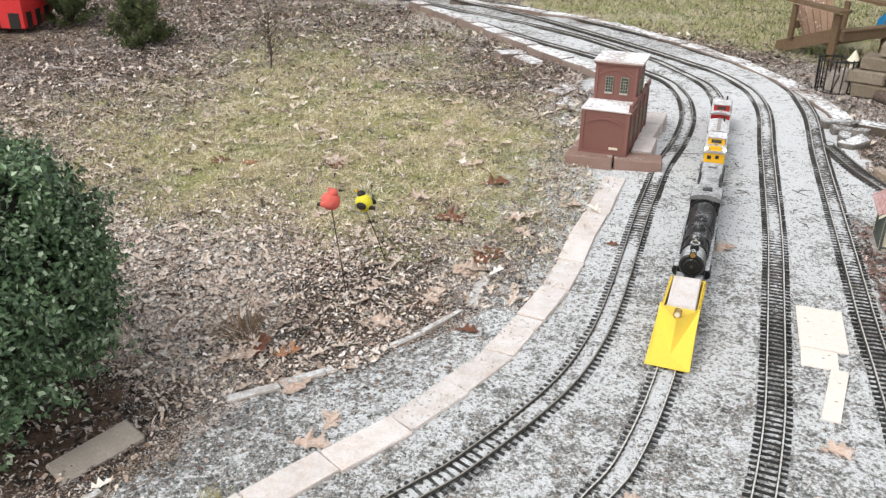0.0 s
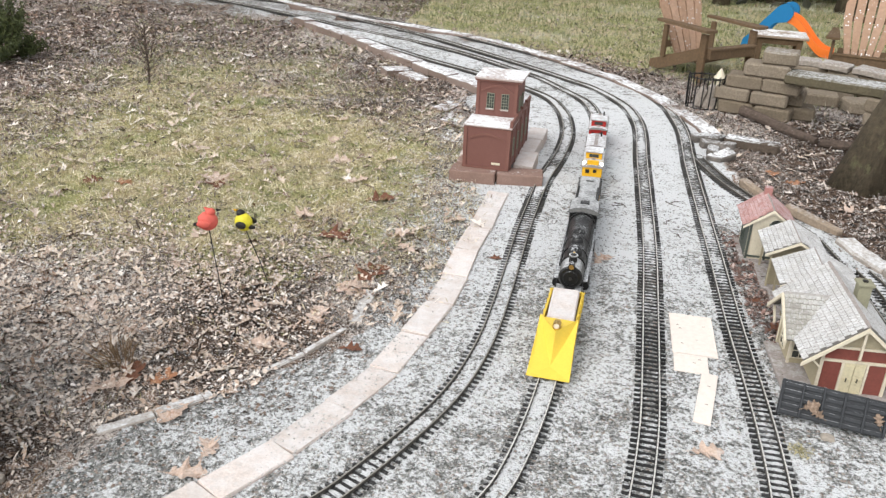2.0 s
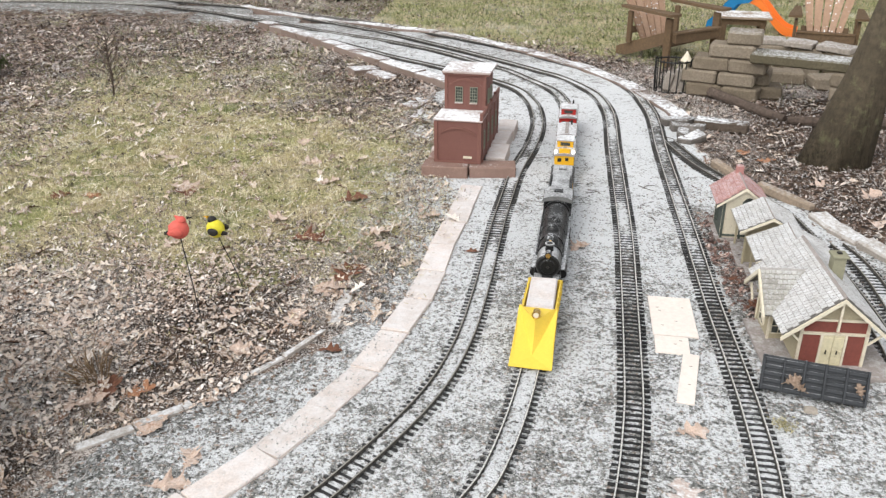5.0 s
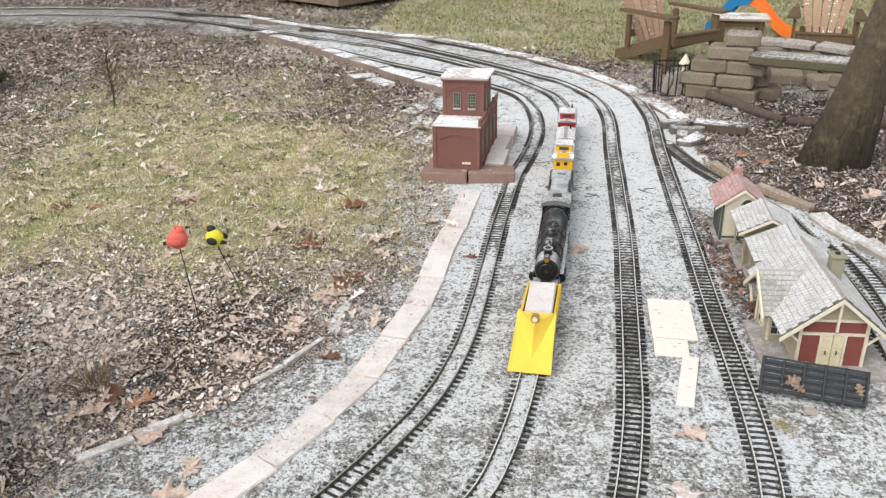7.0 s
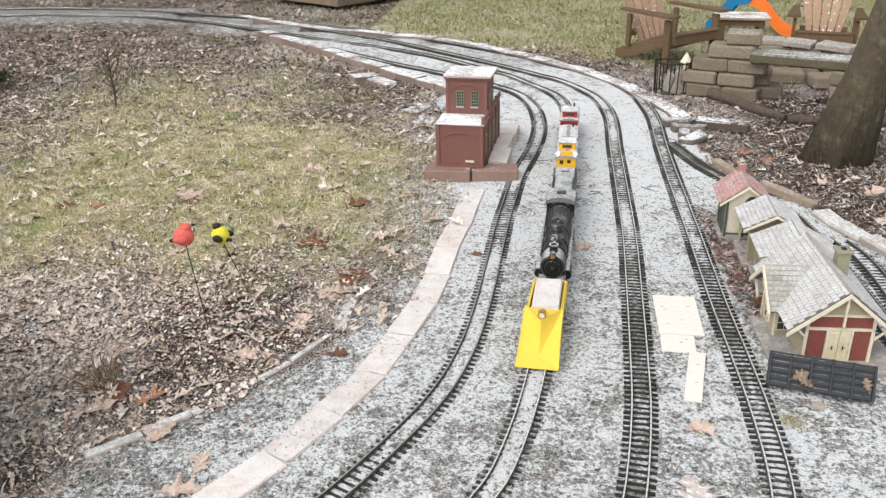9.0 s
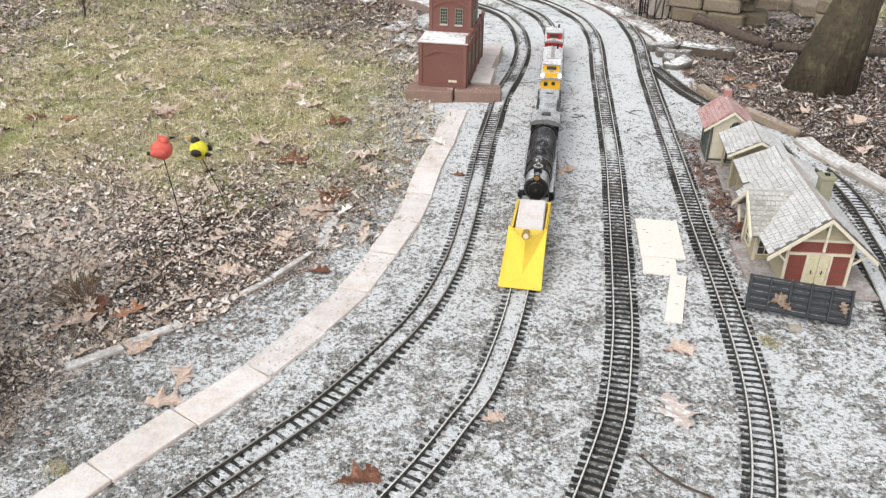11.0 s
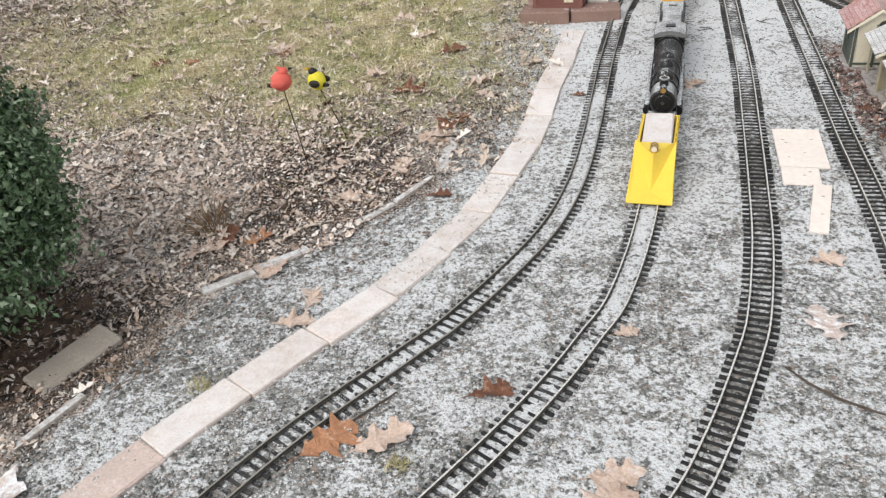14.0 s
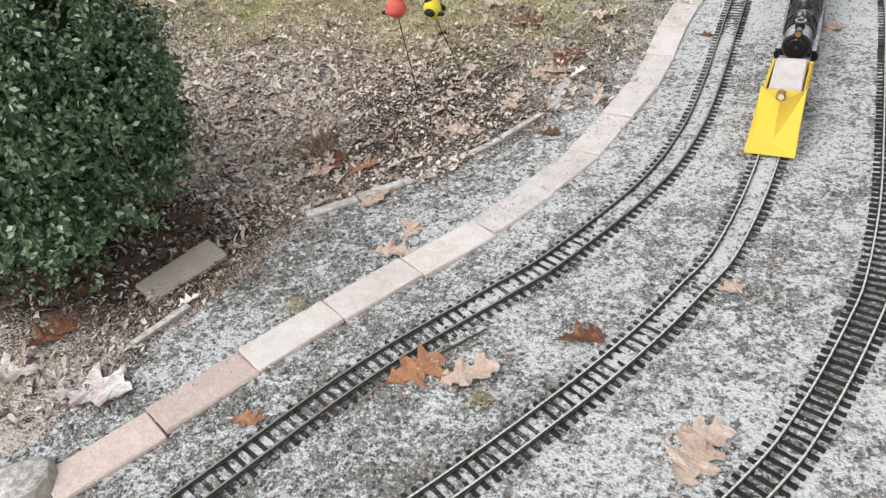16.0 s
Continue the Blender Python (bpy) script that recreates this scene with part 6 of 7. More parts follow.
# ---- chairs, table, slide ----
def adirondack(m, label, sc=1.0):
    """A low slatted garden chair; +x is ahead, sizes for an arm 0.33 high."""
    ch = thing("adirondack_chair", label, "chair", m @ Matrix.Diagonal((sc, sc, sc, 1)), group="slatted garden chairs")
    Wd = M["chair_wood_shaded"]
    for s in (-1, 1):
        part("side_rail", prism([(-0.30, 0.0), (-0.22, 0.0), (0.24, 0.165), (0.24, 0.215), (0.16, 0.22), (-0.30, 0.055)], s * 0.20 - 0.011, s * 0.20 + 0.011), Wd, ch)
        part("front_leg", box(0.17, 0.225, s * 0.225 - 0.012, s * 0.225 + 0.012, 0.0, 0.315, 0.003), Wd, ch)
        arm = prism([(-0.24, -0.03), (0.10, -0.045), (0.26, -0.05), (0.275, 0.0), (0.26, 0.05), (0.10, 0.04), (-0.24, 0.015)], 0, 0.018)
        bmesh.ops.transform(arm, matrix=pose(0, s * 0.235, 0.333, 90, 0, 0), verts=arm.verts)
        part("armrest", arm, Wd, ch)
        part("rear_post", box(-0.185, -0.145, s * 0.225 - 0.011, s * 0.225 + 0.011, 0.10, 0.315, 0.003), Wd, ch)
    for k in range(6):
        f = k / 5
        x, z = 0.235 - 0.36 * f, 0.222 - 0.115 * f
        part("seat_slat", box(x - 0.027, x + 0.027, -0.21, 0.21, z - 0.008, z + 0.008, 0.003, None), Wd, ch)
    part("apron", box(0.238, 0.254, -0.21, 0.21, 0.155, 0.215, 0.003), Wd, ch)
    lean = pose(-0.15, 0, 0.11, 0, -24, 0)
    for k in range(5):
        y0, y1 = (k - 2.5) * 0.080 + 0.007, (k - 1.5) * 0.080 - 0.007
        arc = [(y, 0.385 + 0.20 * math.sqrt(max(0.0, 1 - (y / 0.212) ** 2))) for y in np.linspace(y1, y0, 7)]
        bm = prism([(y0 * 0.62, 0), (y1 * 0.62, 0), (y1 * 0.98, 0.34)] + arc + [(y0 * 0.98, 0.34)], -0.008, 0.008)
        bmesh.ops.transform(bm, matrix=lean @ pose(0, 0, 0, 0, 0, 90), verts=bm.verts)
        part("back_slat", bm, M["chair_slat"], ch, "pale cedar slat flecked with snow")
    for z in (0.06, 0.33):
        part("back_brace", box(-0.03, -0.010, -0.18, 0.18, z, z + 0.045, 0.002, lean), Wd, ch)
    return ch


adirondack(pose(1.148, 6.34, 0.0, 0, 0, -52), "cedar slatted garden chair with specks of snow beside the lantern", 0.98)
adirondack(pose(2.20, 6.48, 0.0, 0, 0, -106), "cedar slatted garden chair with specks of snow by the fire pit", 0.86)
tb = thing("side_table", "small cedar side table with snow on its top", "table", pose(1.70, 6.72, 0.0, 0, 0, -8))
for k in range(4):
    part("top_board", box(-0.185, 0.185, -0.14 + 0.071 * k, -0.073 + 0.071 * k, 0.222, 0.240, 0.003), M["snowy_board"], tb)
for x, y in ((-0.13, -0.10), (0.13, -0.10), (-0.13, 0.10), (0.13, 0.10)):
    part("leg", box(x - 0.018, x + 0.018, y - 0.018, y + 0.018, 0, 0.222, 0.002), M["chair_wood_shaded"], tb)
part("apron", box(-0.15, 0.15, -0.115, -0.10, 0.18, 0.222), M["chair_wood_shaded"], tb)
sl = thing("toy_slide", "blue and orange plastic toddler slide on the lawn", "toy slide", pose(1.635, 7.42, 0.0, 0, 0, -27) @ Matrix.Diagonal((0.90, 0.9, 0.86, 1)))
for y in (0.0, 0.19):
    part("ladder_side", prism([(-0.06, 0.0), (0.05, 0.0), (0.10, 0.13), (0.19, 0.25), (0.29, 0.27)] + [(0.255 + 0.075 * math.cos(a), 0.345 + 0.078 * math.sin(a)) for a in np.linspace(-0.6, 2.45, 12)] + [(0.10, 0.27), (0.01, 0.14), (-0.05, 0.08)], y - 0.015, y + 0.015), M["slide_blue"], sl)
for k in range(3):
    part("step", box(0.01 + 0.06 * k, 0.08 + 0.06 * k, 0.02, 0.15, 0.06 + 0.09 * k, 0.085 + 0.09 * k, 0.004), M["slide_blue"], sl)
bm = bmesh.new()
prev = None
for k in range(15):
    f = k / 14
    x, z = 0.26 + 0.42 * f, 0.27 * (1 - f) ** 1.0 + 0.035 * math.sin(2 * math.pi * f) + 0.02
    ring = [bm.verts.new((x, yy, z + dz)) for yy, dz in ((0.0, 0.055), (0.015, 0.055), (0.02, 0.0), (0.15, 0.0), (0.155, 0.055), (0.17, 0.055), (0.17, -0.02), (0.0, -0.02))]
    if prev:
        for j in range(8):
            bm.faces.new((prev[j], prev[(j + 1) % 8], ring[(j + 1) % 8], ring[j]))
    else:
        bm.faces.new(ring[::-1])
    prev = ring
bm.faces.new(prev)
bmesh.ops.recalc_face_normals(bm, faces=bm.faces)
part("chute", bm, M["slide_orange"], sl, "orange chute")


# ---- trees and shrubs ----
def leaf_cloud(name, centres, normals, size, material, seed, aspect=0.6, loose=0.8):
    """Many small leaves as one mesh; each is a folded pair of triangles."""
    rng = np.random.RandomState(seed)
    n = len(centres)
    nrm = normals / np.linalg.norm(normals, axis=1, keepdims=True)
    nrm = nrm + rng.normal(0, loose, (n, 3))
    nrm /= np.linalg.norm(nrm, axis=1, keepdims=True)
    r = rng.normal(0, 1, (n, 3))
    u = np.cross(nrm, r)
    u /= np.linalg.norm(u, axis=1, keepdims=True)
    v = np.cross(nrm, u)
    s = (size * rng.uniform(0.65, 1.35, n))[:, None]
    tip, base = centres + u * s * 0.5, centres - u * s * 0.5
    left, right = centres + v * s * aspect * 0.5 + nrm * s * 0.10, centres - v * s * aspect * 0.5 + nrm * s * 0.10
    verts = np.stack([base, left, tip, right], 1).reshape(-1, 3)
    i = np.arange(n)[:, None] * 4
    faces = np.concatenate([i + np.array([[0, 1, 2]]), i + np.array([[0, 2, 3]])], 0)
    me = bpy.data.meshes.new(name)
    me.from_pydata(verts.tolist(), [], faces.tolist())
    me.materials.append(material)
    return me


def leaf_mat(name, dark, light, rough=0.45, pale=None, frost=0.0, patch=None, low=0.0):
    m, n, l, b = nodes_of(name)
    g = n.new("ShaderNodeNewGeometry")
    c = blend(n, l, span(n, l, g.outputs["Random Per Island"], low, 1.0), dark, light)
    if pale:
        c = blend(n, l, span(n, l, g.outputs["Random Per Island"], 0.86, 0.90), c, pale)
    c = blend(n, l, span(n, l, noise_tex(n, l, 300, 3, 0.6, g.outputs["Position"]), 0.35, 0.7, 0, 0.35), c, tuple(0.6 * v for v in dark))
    for colour, scale, lo, much in patch or ():
        c = blend(n, l, span(n, l, noise_tex(n, l, scale, 4, 0.65, g.outputs["Position"]), lo, lo + 0.1, 0, much), c, colour)
    if frost:
        s = n.new("ShaderNodeSeparateXYZ")
        l.new(g.outputs["Normal"], s.inputs[0])
        up = span(n, l, s.outputs["Z"], 0.3, 0.9)
        c = blend(n, l, op(n, l, "MULTIPLY", up, span(n, l, noise_tex(n, l, 170, 5, 0.75, g.outputs["Position"]), 0.62 - 0.3 * frost, 0.74 - 0.3 * frost)), c, (0.75, 0.735, 0.71))
    l.new(c, b.inputs["Base Color"])
    b.inputs["Roughness"].default_value = rough
    return m


M["box_leaf"] = leaf_mat("boxwood_leaf", (0.027, 0.062, 0.027), (0.185, 0.29, 0.135), 0.34, (0.44, 0.54, 0.37), 0.0)
M["needle"] = leaf_mat("juniper_needle", (0.03, 0.045, 0.012), (0.11, 0.13, 0.04), 0.6)
# near-black; also colours the shade core inside the boxwood
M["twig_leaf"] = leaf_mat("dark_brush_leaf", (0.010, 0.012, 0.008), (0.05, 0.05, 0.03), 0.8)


def boxwood(cx, cy, rx, ry, hgt, seed):
    rng = np.random.RandomState(seed)
    th = thing("boxwood_shrub", "clipped dark green boxwood shrub with small glossy leaves", "shrub", pose(cx, cy, 0))
    n, per = 7400, 9
    d = rng.normal(0, 1, (n, 3))
    d[:, 2] = np.abs(d[:, 2]) * 1.0 - 0.35
    d /= np.linalg.norm(d, axis=1, keepdims=True)
    q = np.sign(d) * np.abs(d) ** 0.74
    bump = 1 + 0.06 * np.sin(q[:, 0] * 9 + 1) * np.sin(q[:, 1] * 8) + 0.05 * np.sin(q[:, 2] * 11 + q[:, 0] * 6)
    bump = bump + 0.05 * np.sin(q[:, 0] * 23 + 2 * q[:, 2]) * np.sin(q[:, 1] * 21 + q[:, 2] * 17)
    depth = 1 - 0.15 * rng.uniform(0, 1, n) ** 1.5 + rng.exponential(0.018, n)
    p = q * (bump * depth)[:, None] * np.array([rx, ry, hgt * 0.55]) + np.array([0, 0, hgt * 0.47])
    p[:, 2] = np.maximum(p[:, 2], 0.03 + 0.05 * rng.uniform(0, 1, n))
    # each shoot carries a spray of leaves round its tip
    along = d + np.array([0, 0, 0.55]) + rng.normal(0, 0.35, (n, 3))
    along /= np.linalg.norm(along, axis=1, keepdims=True)
    p = (p[:, None] + along[:, None] * rng.uniform(-0.035, 0.012, (n, per, 1)) + rng.normal(0, 0.0085, (n, per, 3))).reshape(-1, 3)
    ob = new("crown", leaf_cloud("crown", p, np.repeat(along, per, 0), 0.0165, M["box_leaf"], seed, 0.56, 0.75))
    ob.parent = th
    # added dark core: stands for the crown's inner shade, closes the view through it
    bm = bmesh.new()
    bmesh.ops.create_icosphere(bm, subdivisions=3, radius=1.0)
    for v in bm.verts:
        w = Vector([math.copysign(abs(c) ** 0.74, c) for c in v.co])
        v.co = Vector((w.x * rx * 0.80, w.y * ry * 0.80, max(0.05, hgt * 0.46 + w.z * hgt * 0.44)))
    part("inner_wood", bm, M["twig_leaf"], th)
    for k in range(7):
        a = k * 0.9
        part("stem", tube([(0.03 * math.cos(a), 0.03 * math.sin(a), -0.03), (0.06 * math.cos(a), 0.06 * math.sin(a), 0.12), (rx * 0.5 * math.cos(a), ry * 0.5 * math.sin(a), hgt * 0.55)], [0.012, 0.009, 0.004], 6), M["log"], th)


boxwood(-1.417, 1.68, 0.412, 0.345, 0.655, 5)


def juniper(cx, cy, r, hgt, seed):
    rng = np.random.RandomState(seed)
    th = thing("juniper_bush", "low olive-green evergreen bush among fallen leaves", "shrub", pose(cx, cy, floor_z(cx, cy)))
    pts, nr = [], []
    for k in range(46):
        a, el = rng.uniform(0, 6.28), rng.uniform(0.15, 1.35)
        d = np.array([math.cos(a) * math.cos(el), math.sin(a) * math.cos(el), math.sin(el)])
        ln_ = rng.uniform(0.75, 1.08)
        tip = d * np.array([r, r, hgt]) * ln_
        f = rng.uniform(0.25, 1, 150) ** 0.7
        pts.append(tip[None] * f[:, None] + rng.normal(0, 0.05 * r, (150, 3)))
        nr.append(np.tile(d, (150, 1)))
        if k < 12:
            part("branch", tube([(0, 0, 0.0), tuple(tip * 0.5 + np.array([0, 0, 0.02])), tuple(tip * 0.9)], [0.010, 0.006, 0.002], 5), M["log"], th)
    p = np.vstack(pts)
    p[:, 2] = np.maximum(p[:, 2], 0.02)
    ob = new("crown", leaf_cloud("crown", p, np.vstack(nr), 0.030, M["needle"], seed, 0.28))
    ob.parent = th


juniper(-3.38, 5.42, 0.26, 0.42, 8)
juniper(-4.30, 5.85, 0.30, 0.40, 9)


def limb_points(start, direction, length, bend, rng, n=6):
    pts, d, p = [Vector(start)], Vector(direction).normalized(), Vector(start)
    for _ in range(n):
        d = (d + Vector((rng.uniform(-1, 1), rng.uniform(-1, 1), rng.uniform(-0.3, 1))) * bend).normalized()
        p = p + d * (length / n)
        pts.append(p.copy())
    return pts


def bare_tree(x, y, r, hgt, lean, seed, label, name="tree", limbs=9):
    rng = random.Random(seed)
    th = thing(name, label, "tree", pose(x, y, floor_z(x, y)))
    pts, rad = [], []
    for k in range(15):
        f = k / 14
        h = hgt * f
        pts.append((lean[0] * (h if h < 1.2 else 1.2 + (h - 1.2) * 0.35), lean[1] * (h if h < 1.2 else 1.2 + (h - 1.2) * 0.35), h - 0.05))
        rad.append(r * (1 - 0.72 * f) * (1 + 0.45 * math.exp(-h / (r * 0.9))))
    bm = tube(pts, rad, 22)
    for v in bm.verts:
        a = math.atan2(v.co.y - lean[1] * v.co.z, v.co.x - lean[0] * v.co.z)
        flare = math.exp(-max(0, v.co.z) / (r * 1.3))
        k = 1 + (0.10 * math.sin(5 * a + seed) + 0.06 * math.sin(9 * a)) * (0.35 + flare) + 0.05 * noise.noise(v.co * 9)
        cx, cy = lean[0] * v.co.z, lean[1] * v.co.z
        if v.co.z < 1.2:
            v.co.x, v.co.y = cx + (v.co.x - cx) * k, cy + (v.co.y - cy) * k
    part("trunk", bm, M["bark"], th, smooth=True)
    for k in range(limbs):
        i = 7 + k % 7
        a = k * 2.4
        lp = limb_points(pts[i], (math.cos(a), math.sin(a), 0.7), hgt * 0.35, 0.25, rng)
        part("limb", tube(lp, [rad[i] * 0.4 * (1 - j / 7.5) for j in range(len(lp))], 8), M["bark"], th)
    return th


bare_tree(1.585, 4.18, 0.098, 6.0, (0.235, 0.05), 4, "leaning grey-green tree trunk rooted in leaf mould")
M["stalk"] = mat("dry_brown_stalk", (0.24, 0.165, 0.10), 0.8, grain=150, vary=0.4, bump=0.2)
# bare sapling on the mulch and dead stalks by the edging
sp = thing("bare_sapling", "thin leafless sapling standing in leaf mould", "sapling", pose(-2.25, 5.10, floor_z(-2.25, 5.1)))
rng = random.Random(3)
part("stem", tube([(0, 0, -0.02), (0.01, 0, 0.12), (-0.005, 0.01, 0.23), (0.012, 0, 0.36)], [0.007, 0.006, 0.004, 0.002], 6), M["log"], sp)
for k in range(44):
    z = 0.03 + 0.007 * k
    lp = limb_points((0.004, 0.002, z), (math.cos(k * 2.4), math.sin(k * 2.4), 0.9), 0.12, 0.4, rng, 4)
    part("twig", tube(lp, [0.0022, 0.0018, 0.0015, 0.0012, 0.0008], 5), M["log"], sp)
for cx, cy, k0, lab in ((-0.86, 2.17, 60, "clump of dead brown plant stalks"), (-0.80, 1.62, 16, "small clump of dry straw-coloured stalks")):
    th = thing("dead_stalks", lab, "dead plant", pose(cx, cy, floor_z(cx, cy)))
    for k in range(k0):
        a, t = rng.uniform(0, 6.28), rng.uniform(0.3, 1.7)
        hh = rng.uniform(0.03, 0.09) * (1.0 if k0 > 20 else 0.4)
        part("stalk", tube([(0.03 * t * math.cos(a), 0.03 * t * math.sin(a), -0.005), (0.045 * t * math.cos(a + 0.2), 0.045 * t * math.sin(a + 0.2), hh * 0.6), (0.07 * t * math.cos(a), 0.07 * t * math.sin(a), hh)], [0.0016, 0.0013, 0.0008], 4), M["stalk"], th)

M["weed"] = leaf_mat("olive_tan_weed", (0.20, 0.18, 0.085), (0.62, 0.56, 0.34), 0.7)
wrng = np.random.RandomState(77)
for x, y, r in ((0.885, 2.145, 0.030), (-0.170, 1.395, 0.022), (-0.62, 1.56, 0.030)):
    p = wrng.normal(0, 0.5, (90, 3)) * np.array([r, r, 0.0]) + np.array([x, y, 0.006])
    p[:, 2] += wrng.uniform(0, 0.010, 90)
    ob = new("weed_tuft", leaf_cloud("weed_tuft", p, np.tile((0.0, 0.0, 1.0), (90, 1)), 0.014, M["weed"], 78, 0.25, 0.7))
    tagged(ob, "small olive-tan weed tuft growing in the grit", "weed", "weeds in the grit")

# ---- pavilion, swing frame, fence, toy barn ----
pv = thing("garden_pavilion", "low timber deck with dark green posts", "pavilion", pose(-1.70, 8.72, 0.0, 0, 0, 54.6))
part("deck", box(0, 1.08, 0, 1.07, 0.0, 0.075, 0.006), M["timber"], pv, "weathered deck edge under snow")
part("deck_floor", box(0.02, 1.06, 0.02, 1.05, 0.075, 0.082), M["platform"], pv)
for x, y in ((0.10, 0.10), (0.98, 0.10), (0.98, 0.97), (0.10, 0.97), (0.34, 0.10)):
    post = part("post", rod((x, y, 0.082), (x, y, 1.9), 0.042, 0.042, 16), M["post_green"], pv, "round dark green post")
    part("post_foot", rod((x, y, 0.080), (x, y, 0.10), 0.055, 0.055, 16), M["post_green"], post)
sw = thing("swing_frame", "leaning wooden frame beam on the far lawn", "swing frame", pose(-0.05, 9.85, 0))
part("beam", tube([(-1.6, 0.55, 0.07), (0.14, -0.24, 0.05)], 0.03, 8), M["timber"], sw)
part("brace", tube([(0.14, -0.24, 0.04), (0.00, 0.05, 0.75), (-0.05, 0.2, 1.6)], 0.03, 8), M["timber"], sw)
fe = thing("board_fence", "weathered upright board fence behind the lawn", "fence")
for k in range(44):
    x = -3.6 + 0.125 * k
    y = 10.55 - 0.03 * (x + 3.6)
    ob = part("board", box(x, x + 0.118, y, y + 0.02, 0.02, 1.65 + 0.01 * (k % 3), 0.003), M["board_grey"], fe)
for z in (0.35, 1.3):
    part("fence_rail", box(-3.6, 1.9, 10.585, 10.63, z, z + 0.08), M["board_grey"], fe)
tb2 = thing("toy_barn", "bright red slatted toy barn with a snowy roof", "toy building", pose(-4.78, 5.33, 0.0, 0, 0, 12))
part("barn_wall", box(0, 0.45, 0, 0.42, 0.0, 0.30, 0.004), M["barn_red"], tb2)
part("barn_roof", box(-0.03, 0.48, -0.03, 0.45, 0.30, 0.325, 0.005), M["snow_roof"], tb2, "flat roof under snow")
for k in range(6):
    part("slot", box(0.05 + 0.07 * k, 0.065 + 0.07 * k, -0.003, 0.0, 0.20, 0.28), M["black"], tb2)
for k in range(3):
    part("doorway", box(0.04 + 0.15 * k, 0.12 + 0.15 * k, -0.003, 0.0, 0.0, 0.11), M["black"], tb2)
    part("side_doorway", box(0.450, 0.453, 0.04 + 0.13 * k, 0.11 + 0.13 * k, 0.0, 0.11), M["black"], tb2)

# ---- dark brush and trunks at the far edge of the garden ----
rng = np.random.RandomState(14)
pts = []
for k in range(150):
    cx = rng.uniform(-9, 9)
    cy = (9.6 if cx > 1.5 else 11.6) + rng.uniform(0.0, 2.2) - 0.25 * max(0.0, min(3.0, cx - 2.2))
    rr = rng.uniform(0.35, 0.9)
    q = rng.normal(0, 0.45, (330, 3)) * np.array([rr, rr * 0.8, rr]) + np.array([cx, cy, rr * rng.uniform(0.5, 1.8)])
    pts.append(q)
p = np.vstack(pts)
p = p[p[:, 2] > 0.02]
wo = new("far_brush", leaf_cloud("far_brush", p, rng.normal(0, 1, p.shape), 0.15, M["twig_leaf"], 15, 0.5))
tagged(wo, "dark tangled brush at the edge of the garden", "brush", kind="stuff")
for k, (x, y, r) in enumerate([(1.75, 9.75, 0.06), (2.35, 10.0, 0.07), (3.0, 9.7, 0.09), (3.7, 9.6, 0.07), (2.7, 10.6, 0.06), (4.4, 9.3, 0.09), (1.3, 10.3, 0.06), (-5.6, 10.4, 0.10), (-4.4, 10.9, 0.08), (-2.62, 9.75, 0.06), (-2.42, 9.9, 0.05)]):
    bare_tree(x, y, r, 5.5, (0.02, 0.01), 30 + k, "slim bare grey tree trunk at the garden's edge", limbs=5)

# ---- fallen oak leaves ----
def oak_leaf(name, length, seed, material, curl=0.25):
    """A lobed leaf with a midrib and curled lobes; about 60 triangles."""
    rng = random.Random(seed)
    half = [(0, .012), (.08, .04), (.13, .13), (.22, .20), (.25, .12), (.33, .14), (.37, .27), (.47, .40), (.50, .29), (.55, .17), (.63, .20), (.69, .31), (.80, .35), (.81, .21), (.86, .13), (.92, .15), (1.0, .015)]
    n, side = len(half), [[(f + rng.uniform(-0.02, 0.02), w * rng.uniform(0.8, 1.15)) for f, w in half] for _ in range(2)]
    bm = bmesh.new()
    tw, c1, c2 = rng.uniform(-0.9, 0.9), rng.uniform(0.1, 1.2) * curl, rng.uniform(-0.7, 1.0) * curl

    def lift(f, w):
        return length * (c1 * (w * w) * 1.1 + c2 * (f - 0.5) ** 2 * 1.2 + 0.10 * curl * math.sin(9 * f + 5 * w + seed) + 0.15 * tw * w * (f - 0.4) + 0.012)

    mid = [bm.verts.new((length * (i / (n - 1) - 0.5), 0.02 * length * math.sin(3 * i / n + seed), lift(i / (n - 1), 0))) for i in range(n)]
    for s in (-1, 1):
        out = []
        for f, w in side[max(0, s)]:
            w = w * 1.02
            out.append(bm.verts.new((length * (f + 0.03 - 0.5), s * length * w, lift(f, s * w * 1.7) + length * rng.uniform(-0.02, 0.03))))
        half = [bm.verts.new(((a.co + b.co) / 2) - Vector((0, 0, 0.02 * length * curl))) for a, b in zip(mid, out)]
        for i in range(n - 1):
            for a, b in ((mid, half), (half, out)):
                f = (a[i], a[i + 1], b[i + 1], b[i])
                bm.faces.new(f if s > 0 else f[::-1])
    bmesh.ops.remove_doubles(bm, verts=bm.verts, dist=1e-5)
    st = [bm.verts.new((-length * 0.5 - d, s * 0.0012, lift(0, 0) * 0.6)) for d, s in ((0, -1), (0, 1), (length * 0.18, 0.6), (length * 0.18, -0.6))]
    bm.faces.new(st)
    me = bpy.data.meshes.new(name)
    bm.to_mesh(me)
    bm.free()
    me.materials.append(material)
    return me


M["leaf_tan"] = mat("pale_tan_leaf", (0.56, 0.43, 0.35), 0.75, grain=160, vary=0.28, bump=0.4, snow=0.52, snow_scale=50, soft=0.3, cover=0.8, wear=(0.36, 0.22, 0.15))
M["leaf_orange"] = mat("orange_brown_leaf", (0.38, 0.185, 0.10), 0.7, grain=160, vary=0.35, bump=0.3, snow=0.24, snow_scale=90, wear=(0.52, 0.34, 0.22))
